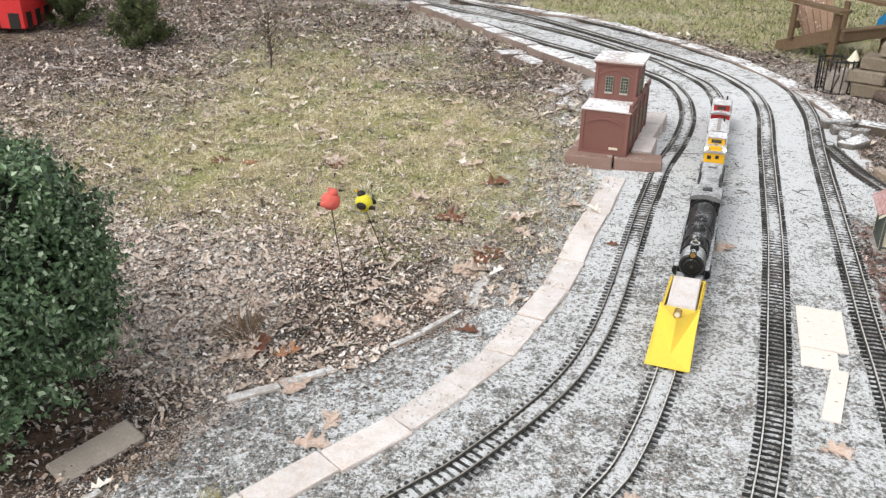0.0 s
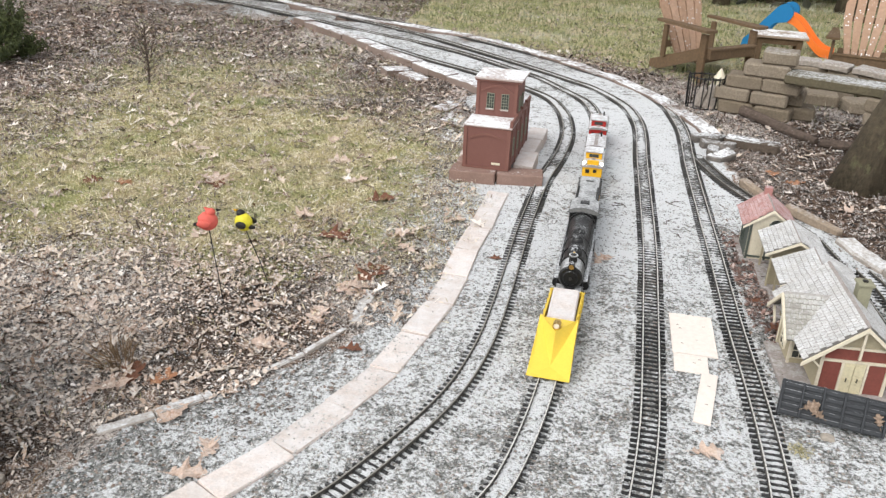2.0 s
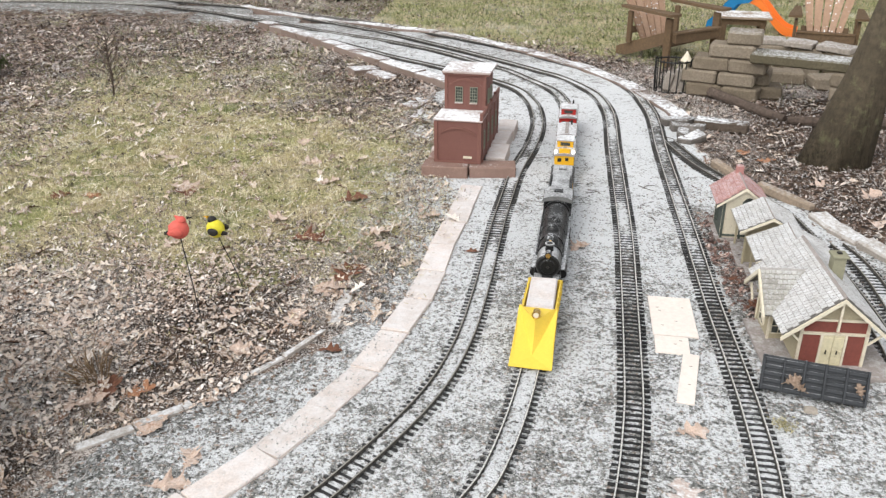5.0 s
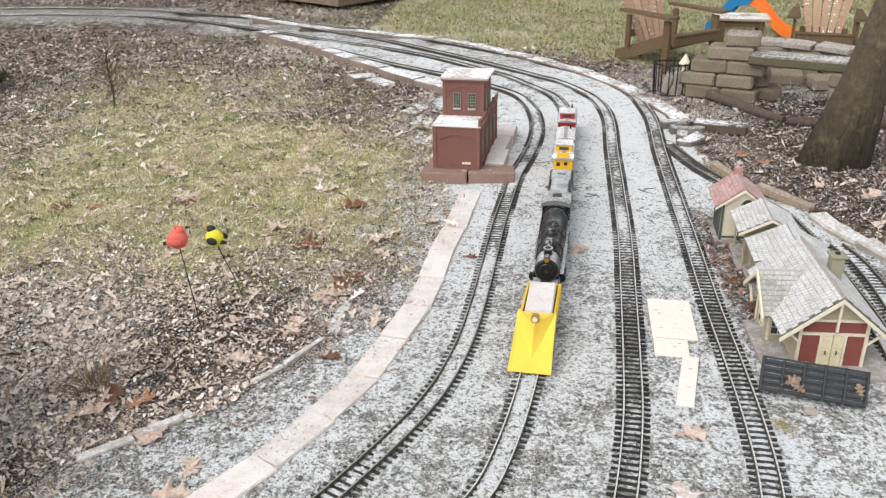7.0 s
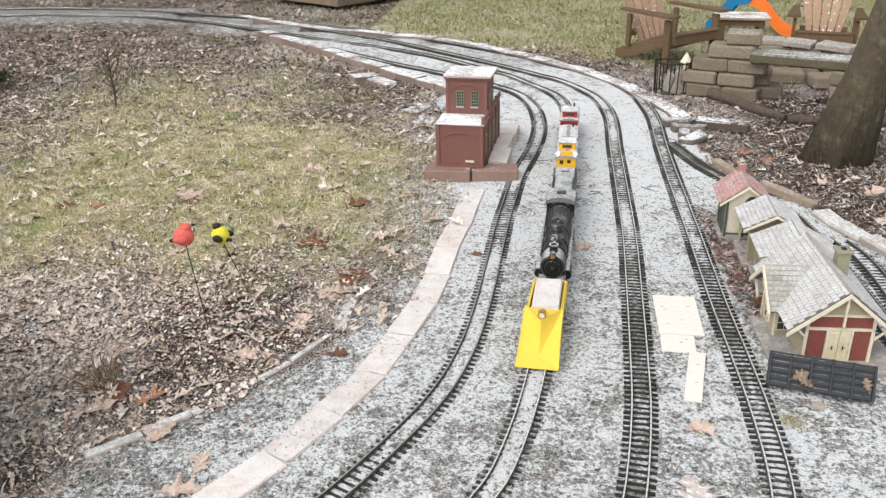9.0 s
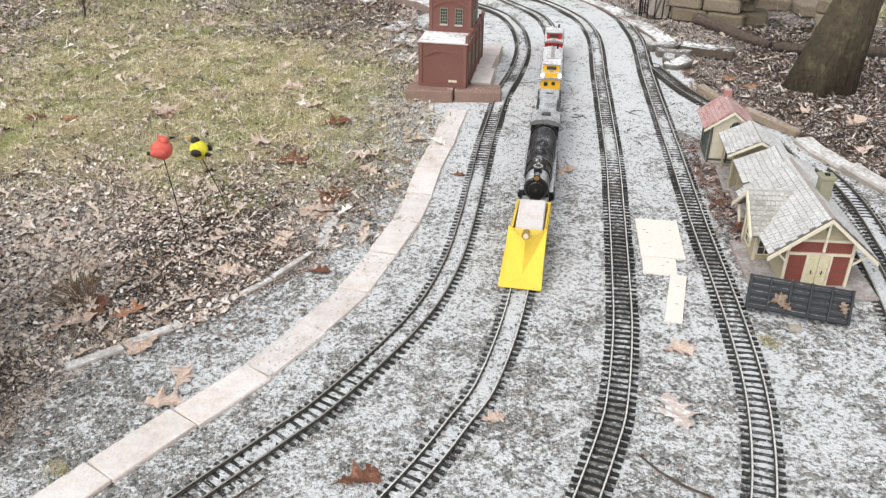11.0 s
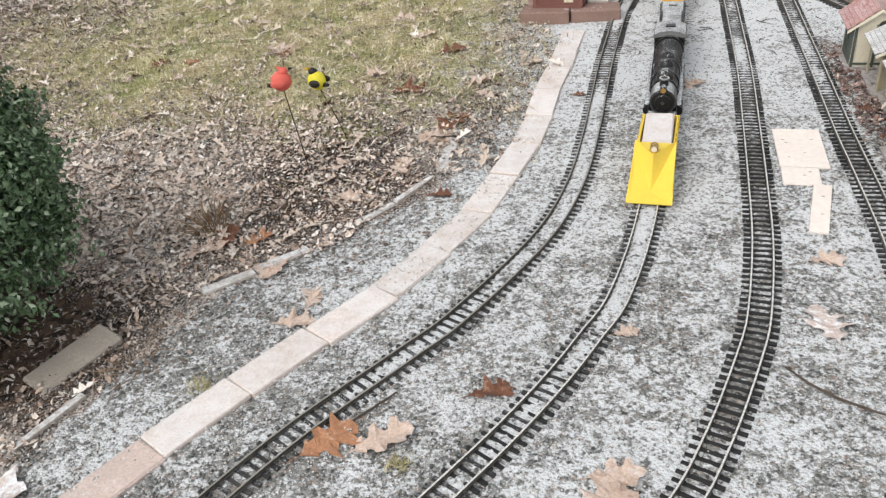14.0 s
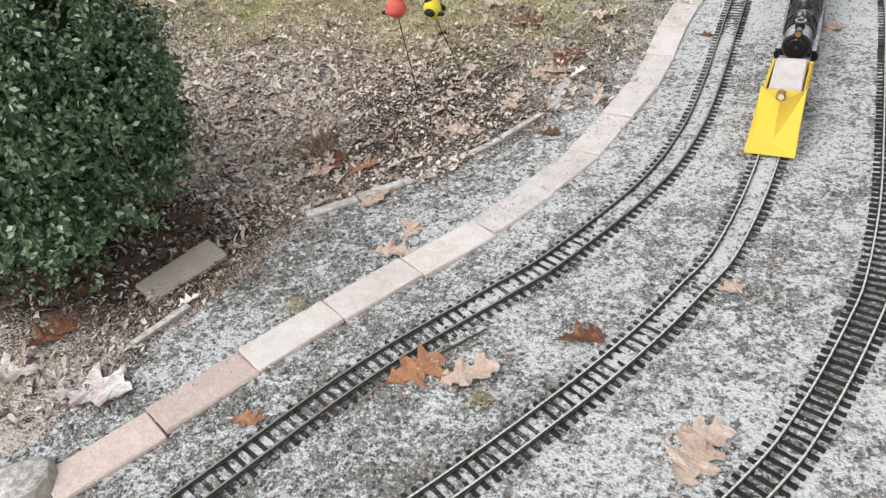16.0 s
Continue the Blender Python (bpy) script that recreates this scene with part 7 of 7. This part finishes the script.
M["leaf_brown"] = mat("dark_brown_leaf", (0.17, 0.075, 0.045), 0.75, grain=160, vary=0.35, bump=0.3, snow=0.22, snow_scale=90, wear=(0.34, 0.19, 0.13))
M["leaf_wet"] = mat("dull_wet_leaf", (0.26, 0.19, 0.14), 0.8, grain=160, vary=0.35, bump=0.3, snow=0.2, snow_scale=90, wear=(0.40, 0.31, 0.25))
M["leaf_snowy"] = mat("snow_covered_leaf", (0.55, 0.45, 0.40), 0.8, grain=160, vary=0.15, bump=0.3, snow=0.62, snow_scale=60)
# plan place, length, turn, colour of the leaves that lie by themselves
LEAVES = [(-0.75, 3.94, .12, 20, "tan"), (-1.41, 3.95, .10, 80, "tan"), (-1.18, 3.56, .15, 10, "tan"), (-1.15, 3.50, .12, 120, "brown"), (-0.35, 2.74, .15, 15, "tan"), (-0.33, 2.83, .15, 70, "brown"),
          (-0.13, 3.35, .10, 30, "tan"), (-1.11, 2.42, .13, 160, "tan"), (-0.83, 2.05, .13, 200, "tan"), (-0.80, 2.10, .11, 90, "brown"), (-0.72, 2.11, .09, 30, "orange"), (-0.48, 1.86, .06, 75, "tan"),
          (0.43, 3.13, .09, 50, "tan"), (0.66, 2.10, .085, 10, "tan"), (-0.94, 4.67, .11, 40, "tan"), (-0.50, 2.33, .10, 190, "tan"), (-1.51, 3.43, .12, 0, "orange"), (-1.65, 3.41, .10, 70, "brown"),
          (-0.46, 3.49, .13, 20, "brown"), (-0.28, 2.36, .07, 0, "brown"), (-0.91, 1.24, .165, 15, "snowy"), (-0.57, 1.255, .06, 20, "orange"), (-0.315, 1.44, .125, 48, "orange"), (-0.215, 1.45, .125, 28, "tan"),
          (0.195, 1.35, .125, 75, "tan"), (0.205, 1.41, .10, 10, "tan"), (-1.11, 1.36, .12, 80, "brown"), (0.22, 1.80, .06, 20, "tan"), (-0.49, 1.88, .065, 110, "tan"), (-0.50, 1.78, .09, 12, "tan"),
          (-1.10, 1.25, .12, 200, "snowy"), (0.62, 1.86, .13, 100, "snowy"), (-0.03, 1.60, .10, 30, "brown"), (-0.36, 2.70, .12, 160, "tan"), (-0.53, 3.09, .16, 5, "brown"), (-1.91, 6.0, .22, 10, "snowy"),
          (-0.62, 2.52, .09, 60, "tan"), (-0.42, 2.52, .10, 100, "tan"), (-0.95, 2.75, .10, 130, "tan"), (-0.70, 3.25, .11, 45, "tan"), (-0.30, 3.15, .11, 10, "tan"), (-0.62, 1.98, .09, 240, "tan"),
          (-0.9, 2.32, .09, 15, "tan"), (-1.0, 3.0, .10, 70, "tan"), (-0.25, 3.05, .09, 140, "tan"), (0.95, 2.75, .08, 30, "brown"), (0.92, 2.92, .07, 100, "brown"), (1.30, 4.15, .10, 20, "orange"), (1.22, 4.25, .10, 80, "orange"),
          (1.62, 3.75, .11, 30, "tan"), (1.75, 3.60, .11, 120, "orange"), (1.55, 3.45, .10, 70, "tan"), (1.45, 3.85, .10, 10, "tan"), (0.06, 3.05, .05, 10, "brown"), (-0.60, 3.68, .10, 25, "tan"), (-0.86, 4.25, .10, 95, "tan")]
for k, (x, z, ln_, a) in enumerate(LEAF_ON_WAGON):
    ob = new("oak_leaf", oak_leaf("oak_leaf", ln_, 200 + k, M["leaf_wet"], 0.7))
    ob.matrix_basis = gw.matrix_basis @ pose(x, -0.053, z, 90, 0, 0) @ pose(0, 0, 0, 0, 0, a)
    tagged(ob, "curled brown oak leaf caught on the black wagon", "fallen leaf", "fallen oak leaves")
WORDS = {"tan": "pale tan fallen oak leaf", "orange": "orange-brown curled oak leaf", "brown": "dark brown curled oak leaf", "snowy": "fallen oak leaf covered with snow"}
for i, (x, y, ln_, a, c) in enumerate(LEAVES):
    ob = new("oak_leaf", oak_leaf("oak_leaf", ln_, i, M["leaf_" + c], random.uniform(0.2, 0.42) if ln_ < 0.12 else 0.22))
    ob.matrix_basis = pose(x, y, floor_z(x, y) + 0.004, random.uniform(-8, 8), random.uniform(-8, 8), a)
    tagged(ob, WORDS[c] + (" lying on snowy grit" if x > -0.2 else " lying on leaf litter"), "fallen leaf", "fallen oak leaves")


# ---- litter, grass and grit that nobody could count ----
def scatter(name, label, category, xy, shape, faces, size, material, seed, lift=0.0, tilt=0.5, flat=1.0, extra=None):
    """Copies a little shape over plan points as one mesh, each turned, tilted and sized by chance."""
    rng = np.random.RandomState(seed)
    n, k = len(xy), len(shape)
    a, s = rng.uniform(0, 2 * np.pi, n), size * rng.uniform(0.55, 1.45, n)
    v = np.repeat(shape[None], n, 0) * s[:, None, None]
    if extra is not None:
        v = v * (1 + extra * rng.uniform(-1, 1, v.shape))
    tx, ty = rng.normal(0, tilt, n), rng.normal(0, tilt, n)
    z = v[:, :, 2] * flat + v[:, :, 0] * tx[:, None] + v[:, :, 1] * ty[:, None]
    x = v[:, :, 0] * np.cos(a)[:, None] - v[:, :, 1] * np.sin(a)[:, None]
    y = v[:, :, 0] * np.sin(a)[:, None] + v[:, :, 1] * np.cos(a)[:, None]
    z = z - z.min(1, keepdims=True) + relief(xy[:, 0], xy[:, 1])[:, None] + lift
    verts = np.stack([x + xy[:, :1], y + xy[:, 1:], z], -1).reshape(-1, 3)
    f = np.array(faces)
    idx = (np.arange(n)[:, None, None] * k + f[None]).reshape(-1, f.shape[1])
    me = bpy.data.meshes.new(name)
    me.vertices.add(len(verts))
    me.vertices.foreach_set("co", verts.astype(np.float32).reshape(-1))
    me.loops.add(idx.size)
    me.loops.foreach_set("vertex_index", idx.reshape(-1).astype(np.int32))
    me.polygons.add(len(idx))
    me.polygons.foreach_set("loop_start", (np.arange(len(idx)) * f.shape[1]).astype(np.int32))
    me.update(calc_edges=True)
    me.validate()
    me.materials.append(material)
    return tagged(new(name, me), label, category, kind="stuff")


def sow(n, x0, x1, y0, y1, keep, seed):
    rng = np.random.RandomState(seed)
    rim = 0.45
    n = int(n * (x1 - x0 + 2 * rim) * (y1 - y0 + 2 * rim) / ((x1 - x0) * (y1 - y0)))
    xy = rng.uniform((x0 - rim, y0 - rim), (x1 + rim, y1 + rim), (n, 2))
    # thins out towards the rim
    inward = np.minimum(np.minimum(xy[:, 0] - x0, x1 - xy[:, 0]), np.minimum(xy[:, 1] - y0, y1 - xy[:, 1])) + rim
    xy = xy[rng.uniform(0, 1, n) < inward / (2 * rim) + 0.2 * fbm(xy[:, 0], xy[:, 1], 5.0, seed, 2)]
    n = len(xy)
    return xy[keep(xy[:, 0], xy[:, 1], rng.uniform(0, 1, n))]


M["stone_bit"] = leaf_mat("grit_stone", (0.085, 0.088, 0.083), (0.40, 0.395, 0.38), 0.9, (0.50, 0.46, 0.42), 0.60)
M["litter"] = leaf_mat("leaf_litter", (0.070, 0.040, 0.026), (0.72, 0.53, 0.39), 0.85, (0.74, 0.64, 0.54), 0.36, low=0.30, patch=[((0.80, 0.71, 0.62), 11, 0.53, 0.65), ((0.40, 0.20, 0.10), 4, 0.60, 0.5), ((0.028, 0.019, 0.014), 7, 0.53, 0.85)])
M["straw"] = leaf_mat("dry_straw", (0.34, 0.26, 0.14), (0.95, 0.86, 0.63), 0.75, (0.95, 0.90, 0.78), 0.12, low=0.1)
M["withered"] = leaf_mat("withered_leaf", (0.15, 0.080, 0.045), (0.86, 0.71, 0.57), 0.8, (0.86, 0.78, 0.70), 0.40)
M["mulch"] = leaf_mat("dark_mulch_chip", (0.024, 0.016, 0.012), (0.24, 0.155, 0.110), 0.9, (0.66, 0.58, 0.50), 0.42, patch=[((0.70, 0.62, 0.55), 16, 0.60, 0.7), ((0.020, 0.014, 0.011), 7, 0.51, 0.85)])
M["strip_bits"] = leaf_mat("brown_leaf_bit", (0.045, 0.033, 0.026), (0.29, 0.20, 0.15), 0.85, (0.5, 0.42, 0.36), 0.22)
M["clutter"] = leaf_mat("reddish_leaf_clutter", (0.035, 0.024, 0.020), (0.30, 0.17, 0.135), 0.85, (0.55, 0.42, 0.36), 0.25)
M["blade"] = leaf_mat("winter_grass_blade", (0.25, 0.235, 0.075), (0.81, 0.71, 0.38), 0.7, (0.90, 0.82, 0.61), 0.12, low=-0.1, patch=[((0.165, 0.225, 0.055), 4.0, 0.50, 0.85), ((0.98, 0.89, 0.68), 10, 0.51, 0.85), ((0.068, 0.055, 0.032), 14, 0.52, 0.9)])
M["far_blade"] = leaf_mat("green_grass_blade", (0.075, 0.10, 0.028), (0.38, 0.39, 0.17), 0.7, (0.62, 0.58, 0.44), 0.2, patch=[((0.62, 0.60, 0.50), 1.3, 0.54, 0.7), ((0.07, 0.075, 0.03), 5, 0.54, 0.6)])
STONE = np.array([(1, 0, 0), (0, 0.8, 0.05), (-0.9, 0.1, 0), (0.1, -0.85, 0.05), (0.05, 0, 0.62), (0, 0, -0.5)])
STONE_F = [(0, 1, 4), (1, 2, 4), (2, 3, 4), (3, 0, 4), (1, 0, 5), (2, 1, 5), (3, 2, 5), (0, 3, 5)]
CHIP = np.array([(-0.5, -0.22, 0), (0.1, -0.34, 0.12), (0.5, 0.02, 0.02), (0.12, 0.32, 0.16), (-0.42, 0.2, 0.05)])
CHIP_F = [(0, 1, 3), (1, 2, 3), (0, 3, 4)]
TUFT = np.array([(-0.04, 0, 0), (0.04, 0, 0), (0.12, 0.1, 1.0), (0, -0.05, 0), (0.02, 0.05, 0), (-0.35, 0.25, 0.75), (0.05, 0.03, 0), (-0.03, 0.05, 0), (0.28, -0.4, 0.6)])
TUFT_F = [(0, 1, 2), (3, 4, 5), (6, 7, 8)]


def clear_of_tracks(x, y):
    d = np.full(x.shape, 9.0)
    for line in TRACKS:
        d = np.minimum(d, line.gap(x, y))
    return d


def on_grit(x, y, u):
    patch = 0.62 + 0.45 * fbm(x, y, 3.0, 61, 4)
    return (u * 1.0 < patch) & inside(x, y, BED) & (u < np.clip(1.10 - 0.34 * (y - 1.0), 0.10, 1)) & ((clear_of_tracks(x, y) > 0.045) | (u < 0.25)) & (EDGE_IN.gap(x, y) > 0.055)


scatter("grit", "loose dark grey grit stones among snow", "grit", sow(125000, -1.1, 1.35, 0.95, 4.6, on_grit, 1), STONE, STONE_F, 0.0034, M["stone_bit"], 2, lift=-0.0012, tilt=0.15, extra=0.25)


def off_bed(x, y, u):
    soft = 0.24 * (1 - u) * (x < 0) * (y > 2.5) * (y < 5.0)
    return ~inside(x - soft + 0.05 * fbm(x, y, 11.0, 51, 3), y + 0.04 * fbm(x, y, 12.0, 52, 3), BED)


def mould_here(x, y, u):
    g, lw, sn = masks(x, y)
    bare = np.hypot((x + 1.32) / 1.15, y - 1.60) < 0.32 + 0.06 * fbm(x, y, 9, 71, 2)
    return off_bed(x, y, u) & (u < 1.10 - 1.02 * np.clip(lw, 0, 1)) & (~bare | (u < 0.35))


def lawn_here(x, y, u):
    g, lw, sn = masks(x, y)
    return off_bed(x, y, u) & (u < np.clip(lw, 0, 1))


def dry_here(x, y, u):
    return mould_here(x, y, u) & (u * 0.5 + 0.25 + 0.35 * fbm(x, y, 2.6, 53, 3) > np.clip((y - 3.5) / 1.2, 0, 0.9))


def wet_here(x, y, u):
    return mould_here(x, y, u) & ~dry_here(x, y, u)


M["wet_litter"] = leaf_mat("wet_brown_litter", (0.045, 0.028, 0.021), (0.40, 0.275, 0.215), 0.8, (0.62, 0.53, 0.46), 0.30, low=0.1, patch=[((0.022, 0.016, 0.013), 9, 0.50, 0.8), ((0.66, 0.60, 0.56), 3.5, 0.55, 0.6), ((0.36, 0.19, 0.10), 5, 0.58, 0.5)])
scatter("leaf_litter", "broken tan and brown leaves strewn over the mulch", "leaf litter", sow(130000, -4.2, 0.3, 1.2, 6.4, dry_here, 3), CHIP * np.array([1.2, 0.8, 1.6]), CHIP_F, 0.0125, M["litter"], 4, lift=0.001, tilt=0.42, extra=0.25)
scatter("wet_leaf_litter", "wet dark brown leaves lying over the mulch", "leaf litter", sow(130000, -4.2, 0.3, 1.2, 6.4, wet_here, 3), CHIP * np.array([1.2, 0.8, 1.2]), CHIP_F, 0.0150, M["wet_litter"], 4, lift=0.001, tilt=0.35, extra=0.25)
scatter("leaf_litter_back", "broken leaves strewn round the tree and fire pit", "leaf litter", sow(20000, 0.6, 3.6, 2.2, 6.4, mould_here, 5), CHIP, CHIP_F, 0.016, M["wet_litter"], 6, lift=0.001, tilt=0.28, extra=0.2)
scatter("leaf_litter_far", "broken leaves strewn over the far ground", "leaf litter", sow(75000, -7.0, 3.0, 6.0, 10.6, mould_here, 7), CHIP, CHIP_F, 0.022, M["wet_litter"], 8, lift=0.001, tilt=0.35, extra=0.2)
scatter("mulch", "dark shredded mulch and twigs", "mulch", sow(95000, -2.6, 0.3, 1.0, 4.8, mould_here, 9), CHIP * np.array([1.3, 0.5, 1]), CHIP_F, 0.0105, M["mulch"], 10, tilt=0.4, extra=0.3)
scatter("mulch_back", "dark shredded mulch round the tree", "mulch", sow(34000, 0.6, 3.2, 2.2, 6.0, mould_here, 11), CHIP * np.array([1.3, 0.5, 1]), CHIP_F, 0.017, M["mulch"], 12, tilt=0.4, extra=0.3)
scatter("lawn_grass", "thin straw and green winter grass", "grass", sow(170000, -2.9, 0.3, 2.0, 6.4, lawn_here, 13), TUFT, TUFT_F, 0.0145, M["blade"], 14, tilt=0.6, extra=0.3)
scatter("far_grass", "green winter grass on the far lawn", "grass", sow(60000, -3.0, 4.0, 5.2, 12.0, lawn_here, 15), TUFT * np.array([1.6, 1.6, 1]), TUFT_F, 0.030, M["far_blade"], 16, tilt=0.3, extra=0.3)


def path_side(x, y, u):
    return inside(x, y, BED) & (((x < -0.28 - 0.9 * (2.1 - y)) & (y < 2.35) & (x < -0.2) & (EDGE_IN.gap(x, y) > 0.06)) | ((x > 0.86) & (y > 2.3) & (u < 0.7)))


scatter("strip_litter", "small brown leaf bits on the gritty strip beside the edging", "leaf litter", sow(10500, -1.2, 1.3, 1.0, 4.2, path_side, 21), CHIP, CHIP_F, 0.0105, M["strip_bits"], 22, lift=0.0005, tilt=0.25, extra=0.25)

def beside_depot(x, y, u):
    return (x > 0.878) & (x < 1.0) & (y > 2.64) & (y < 3.5) & (u < 0.5 + 0.6 * fbm(x, y, 9.0, 67, 3))


scatter("depot_litter", "reddish brown leaf bits between the outer track and the depot", "leaf litter", sow(1500, 0.905, 1.0, 2.62, 3.45, beside_depot, 61), CHIP, CHIP_F, 0.017, M["clutter"], 62, lift=0.001, tilt=0.3, extra=0.3)

# broken leaves with lobes, too many to count
half = [(-0.5, 0.0), (-0.2, 0.13), (-0.10, 0.05), (0.05, 0.28), (0.16, 0.10), (0.32, 0.22), (0.36, 0.06), (0.5, 0.0)]
FRAG = np.array([(x, 0, 0.02) for x, _ in half] + [(x, y, 0.02 + 0.5 * y) for x, y in half] + [(x, -y * 0.9, 0.02 + 0.35 * y) for x, y in half])
FRAG_F = [f for i in range(7) for f in ((i, i + 1, 9 + i), (i, 9 + i, 8 + i), (i + 1, i, 16 + i), (i + 1, 16 + i, 17 + i))]


def strewn(x, y, u):
    return off_bed(x, y, u) & (u < (0.5 + 0.5 * fbm(x, y, 2.5, 81, 3)) * np.clip(1.25 - 0.9 * masks(x, y)[1], 0.2, 1)) & (np.hypot((x + 1.32) / 1.15, y - 1.60) > 0.36)


scatter("withered_leaves", "withered tan oak leaves strewn over lawn and mulch", "leaf litter", sow(9000, -3.4, 0.3, 1.5, 6.6, strewn, 23), FRAG * np.array([1, 1, 1.7]), FRAG_F, 0.048, M["withered"], 24, lift=0.002, tilt=0.22, extra=0.12)
scatter("withered_leaves_back", "withered leaves strewn round the tree", "leaf litter", sow(900, 1.05, 3.2, 2.9, 6.2, strewn, 25), FRAG, FRAG_F, 0.05, M["withered"], 26, lift=0.002, tilt=0.22, extra=0.12)


def thatch_here(x, y, u):
    g, lw, sn = masks(x, y)
    return off_bed(x, y, u) & (u < np.clip(lw * (0.75 + 0.5 * fbm(x, y, 6.0, 91, 3)), 0.06, 1)) & (np.hypot((x + 1.32) / 1.15, y - 1.60) > 0.36)


scatter("dry_thatch", "flattened dry straw and bleached grass stems", "grass", sow(60000, -3.0, 0.3, 1.9, 6.2, thatch_here, 27), CHIP * np.array([1.9, 0.26, 1.0]), CHIP_F, 0.0135, M["straw"], 28, lift=0.004, tilt=0.3, extra=0.3)


def frosted_here(x, y, u):
    g, lw, sn = masks(x, y)
    keep = np.clip(0.62 + 0.6 * fbm(x, y, 7.0, 99, 3) - 0.75 * lw, 0.03, 1) * np.clip((3.5 - y) / 0.6, 0, 1) * np.clip((-0.30 - x) / 0.5, 0.15, 1)
    keep = keep + 0.6 * np.clip(1.4 - np.hypot((x + 1.22) / 0.36, (y - 2.28) / 0.27), 0, 1)
    return off_bed(x, y, u) & (y > 1.8 + 0.15 * u) & (u < keep) & (np.hypot((x + 1.32) / 1.15, y - 1.60) > 0.36)


M["frosted_bit"] = leaf_mat("frosted_leaf_bit", (0.46, 0.34, 0.26), (0.95, 0.84, 0.74), 0.85, (0.95, 0.90, 0.85), 0.2, patch=[((0.10, 0.065, 0.045), 9, 0.60, 0.6)])
scatter("frosted_leaf_bits", "pale frosted leaf fragments lying over dark mulch", "leaf litter", sow(32000, -2.2, -0.1, 1.5, 3.4, frosted_here, 41), CHIP * np.array([1.0, 0.95, 1.5]), CHIP_F, 0.0120, M["frosted_bit"], 42, lift=0.004, tilt=0.28, extra=0.3)


M["paver_crumb"] = leaf_mat("grit_on_paver", (0.24, 0.225, 0.21), (0.78, 0.77, 0.75), 0.85, None, 0.5, low=-0.4)
M["crumb"] = leaf_mat("snow_crumb", (0.58, 0.55, 0.51), (0.84, 0.81, 0.77), 0.8)


def frost_here(x, y, u):
    g, lw, sn = masks(x, y)
    return off_bed(x, y, u) & (u < np.clip(0.20 + 0.5 * fbm(x, y, 3.4, 95, 4) + 1.3 * sn - 0.2 * lw, 0, 1)) & (np.hypot((x + 1.32) / 1.15, y - 1.60) > 0.36)


scatter("snow_crumbs", "crumbs of snow caught among leaves and mulch", "snow", sow(40000, -3.4, 0.3, 1.7, 6.4, frost_here, 29), CHIP * np.array([1.1, 0.8, 0.8]), CHIP_F, 0.0095, M["crumb"], 30, lift=0.004, tilt=0.25, extra=0.3)


def on_pavers(x, y, u):
    d = EDGE_IN.gap(x, y)
    return (d < 0.053 + 0.008 * fbm(x, y, 30.0, 97, 2)) & (u < 0.28 + 0.40 * fbm(x, y, 8.0, 98, 3) + 60.0 * np.clip(d - 0.040 - 0.004 * fbm(x, y, 22.0, 96, 2), 0, 1))


scatter("paver_grit", "grit and crumbs of snow strewn over the paver edging", "grit", sow(52000, -0.9, 0.1, 1.0, 3.8, on_pavers, 31), STONE, STONE_F, 0.0026, M["paver_crumb"], 32, lift=0.0052, tilt=0.15, extra=0.25)
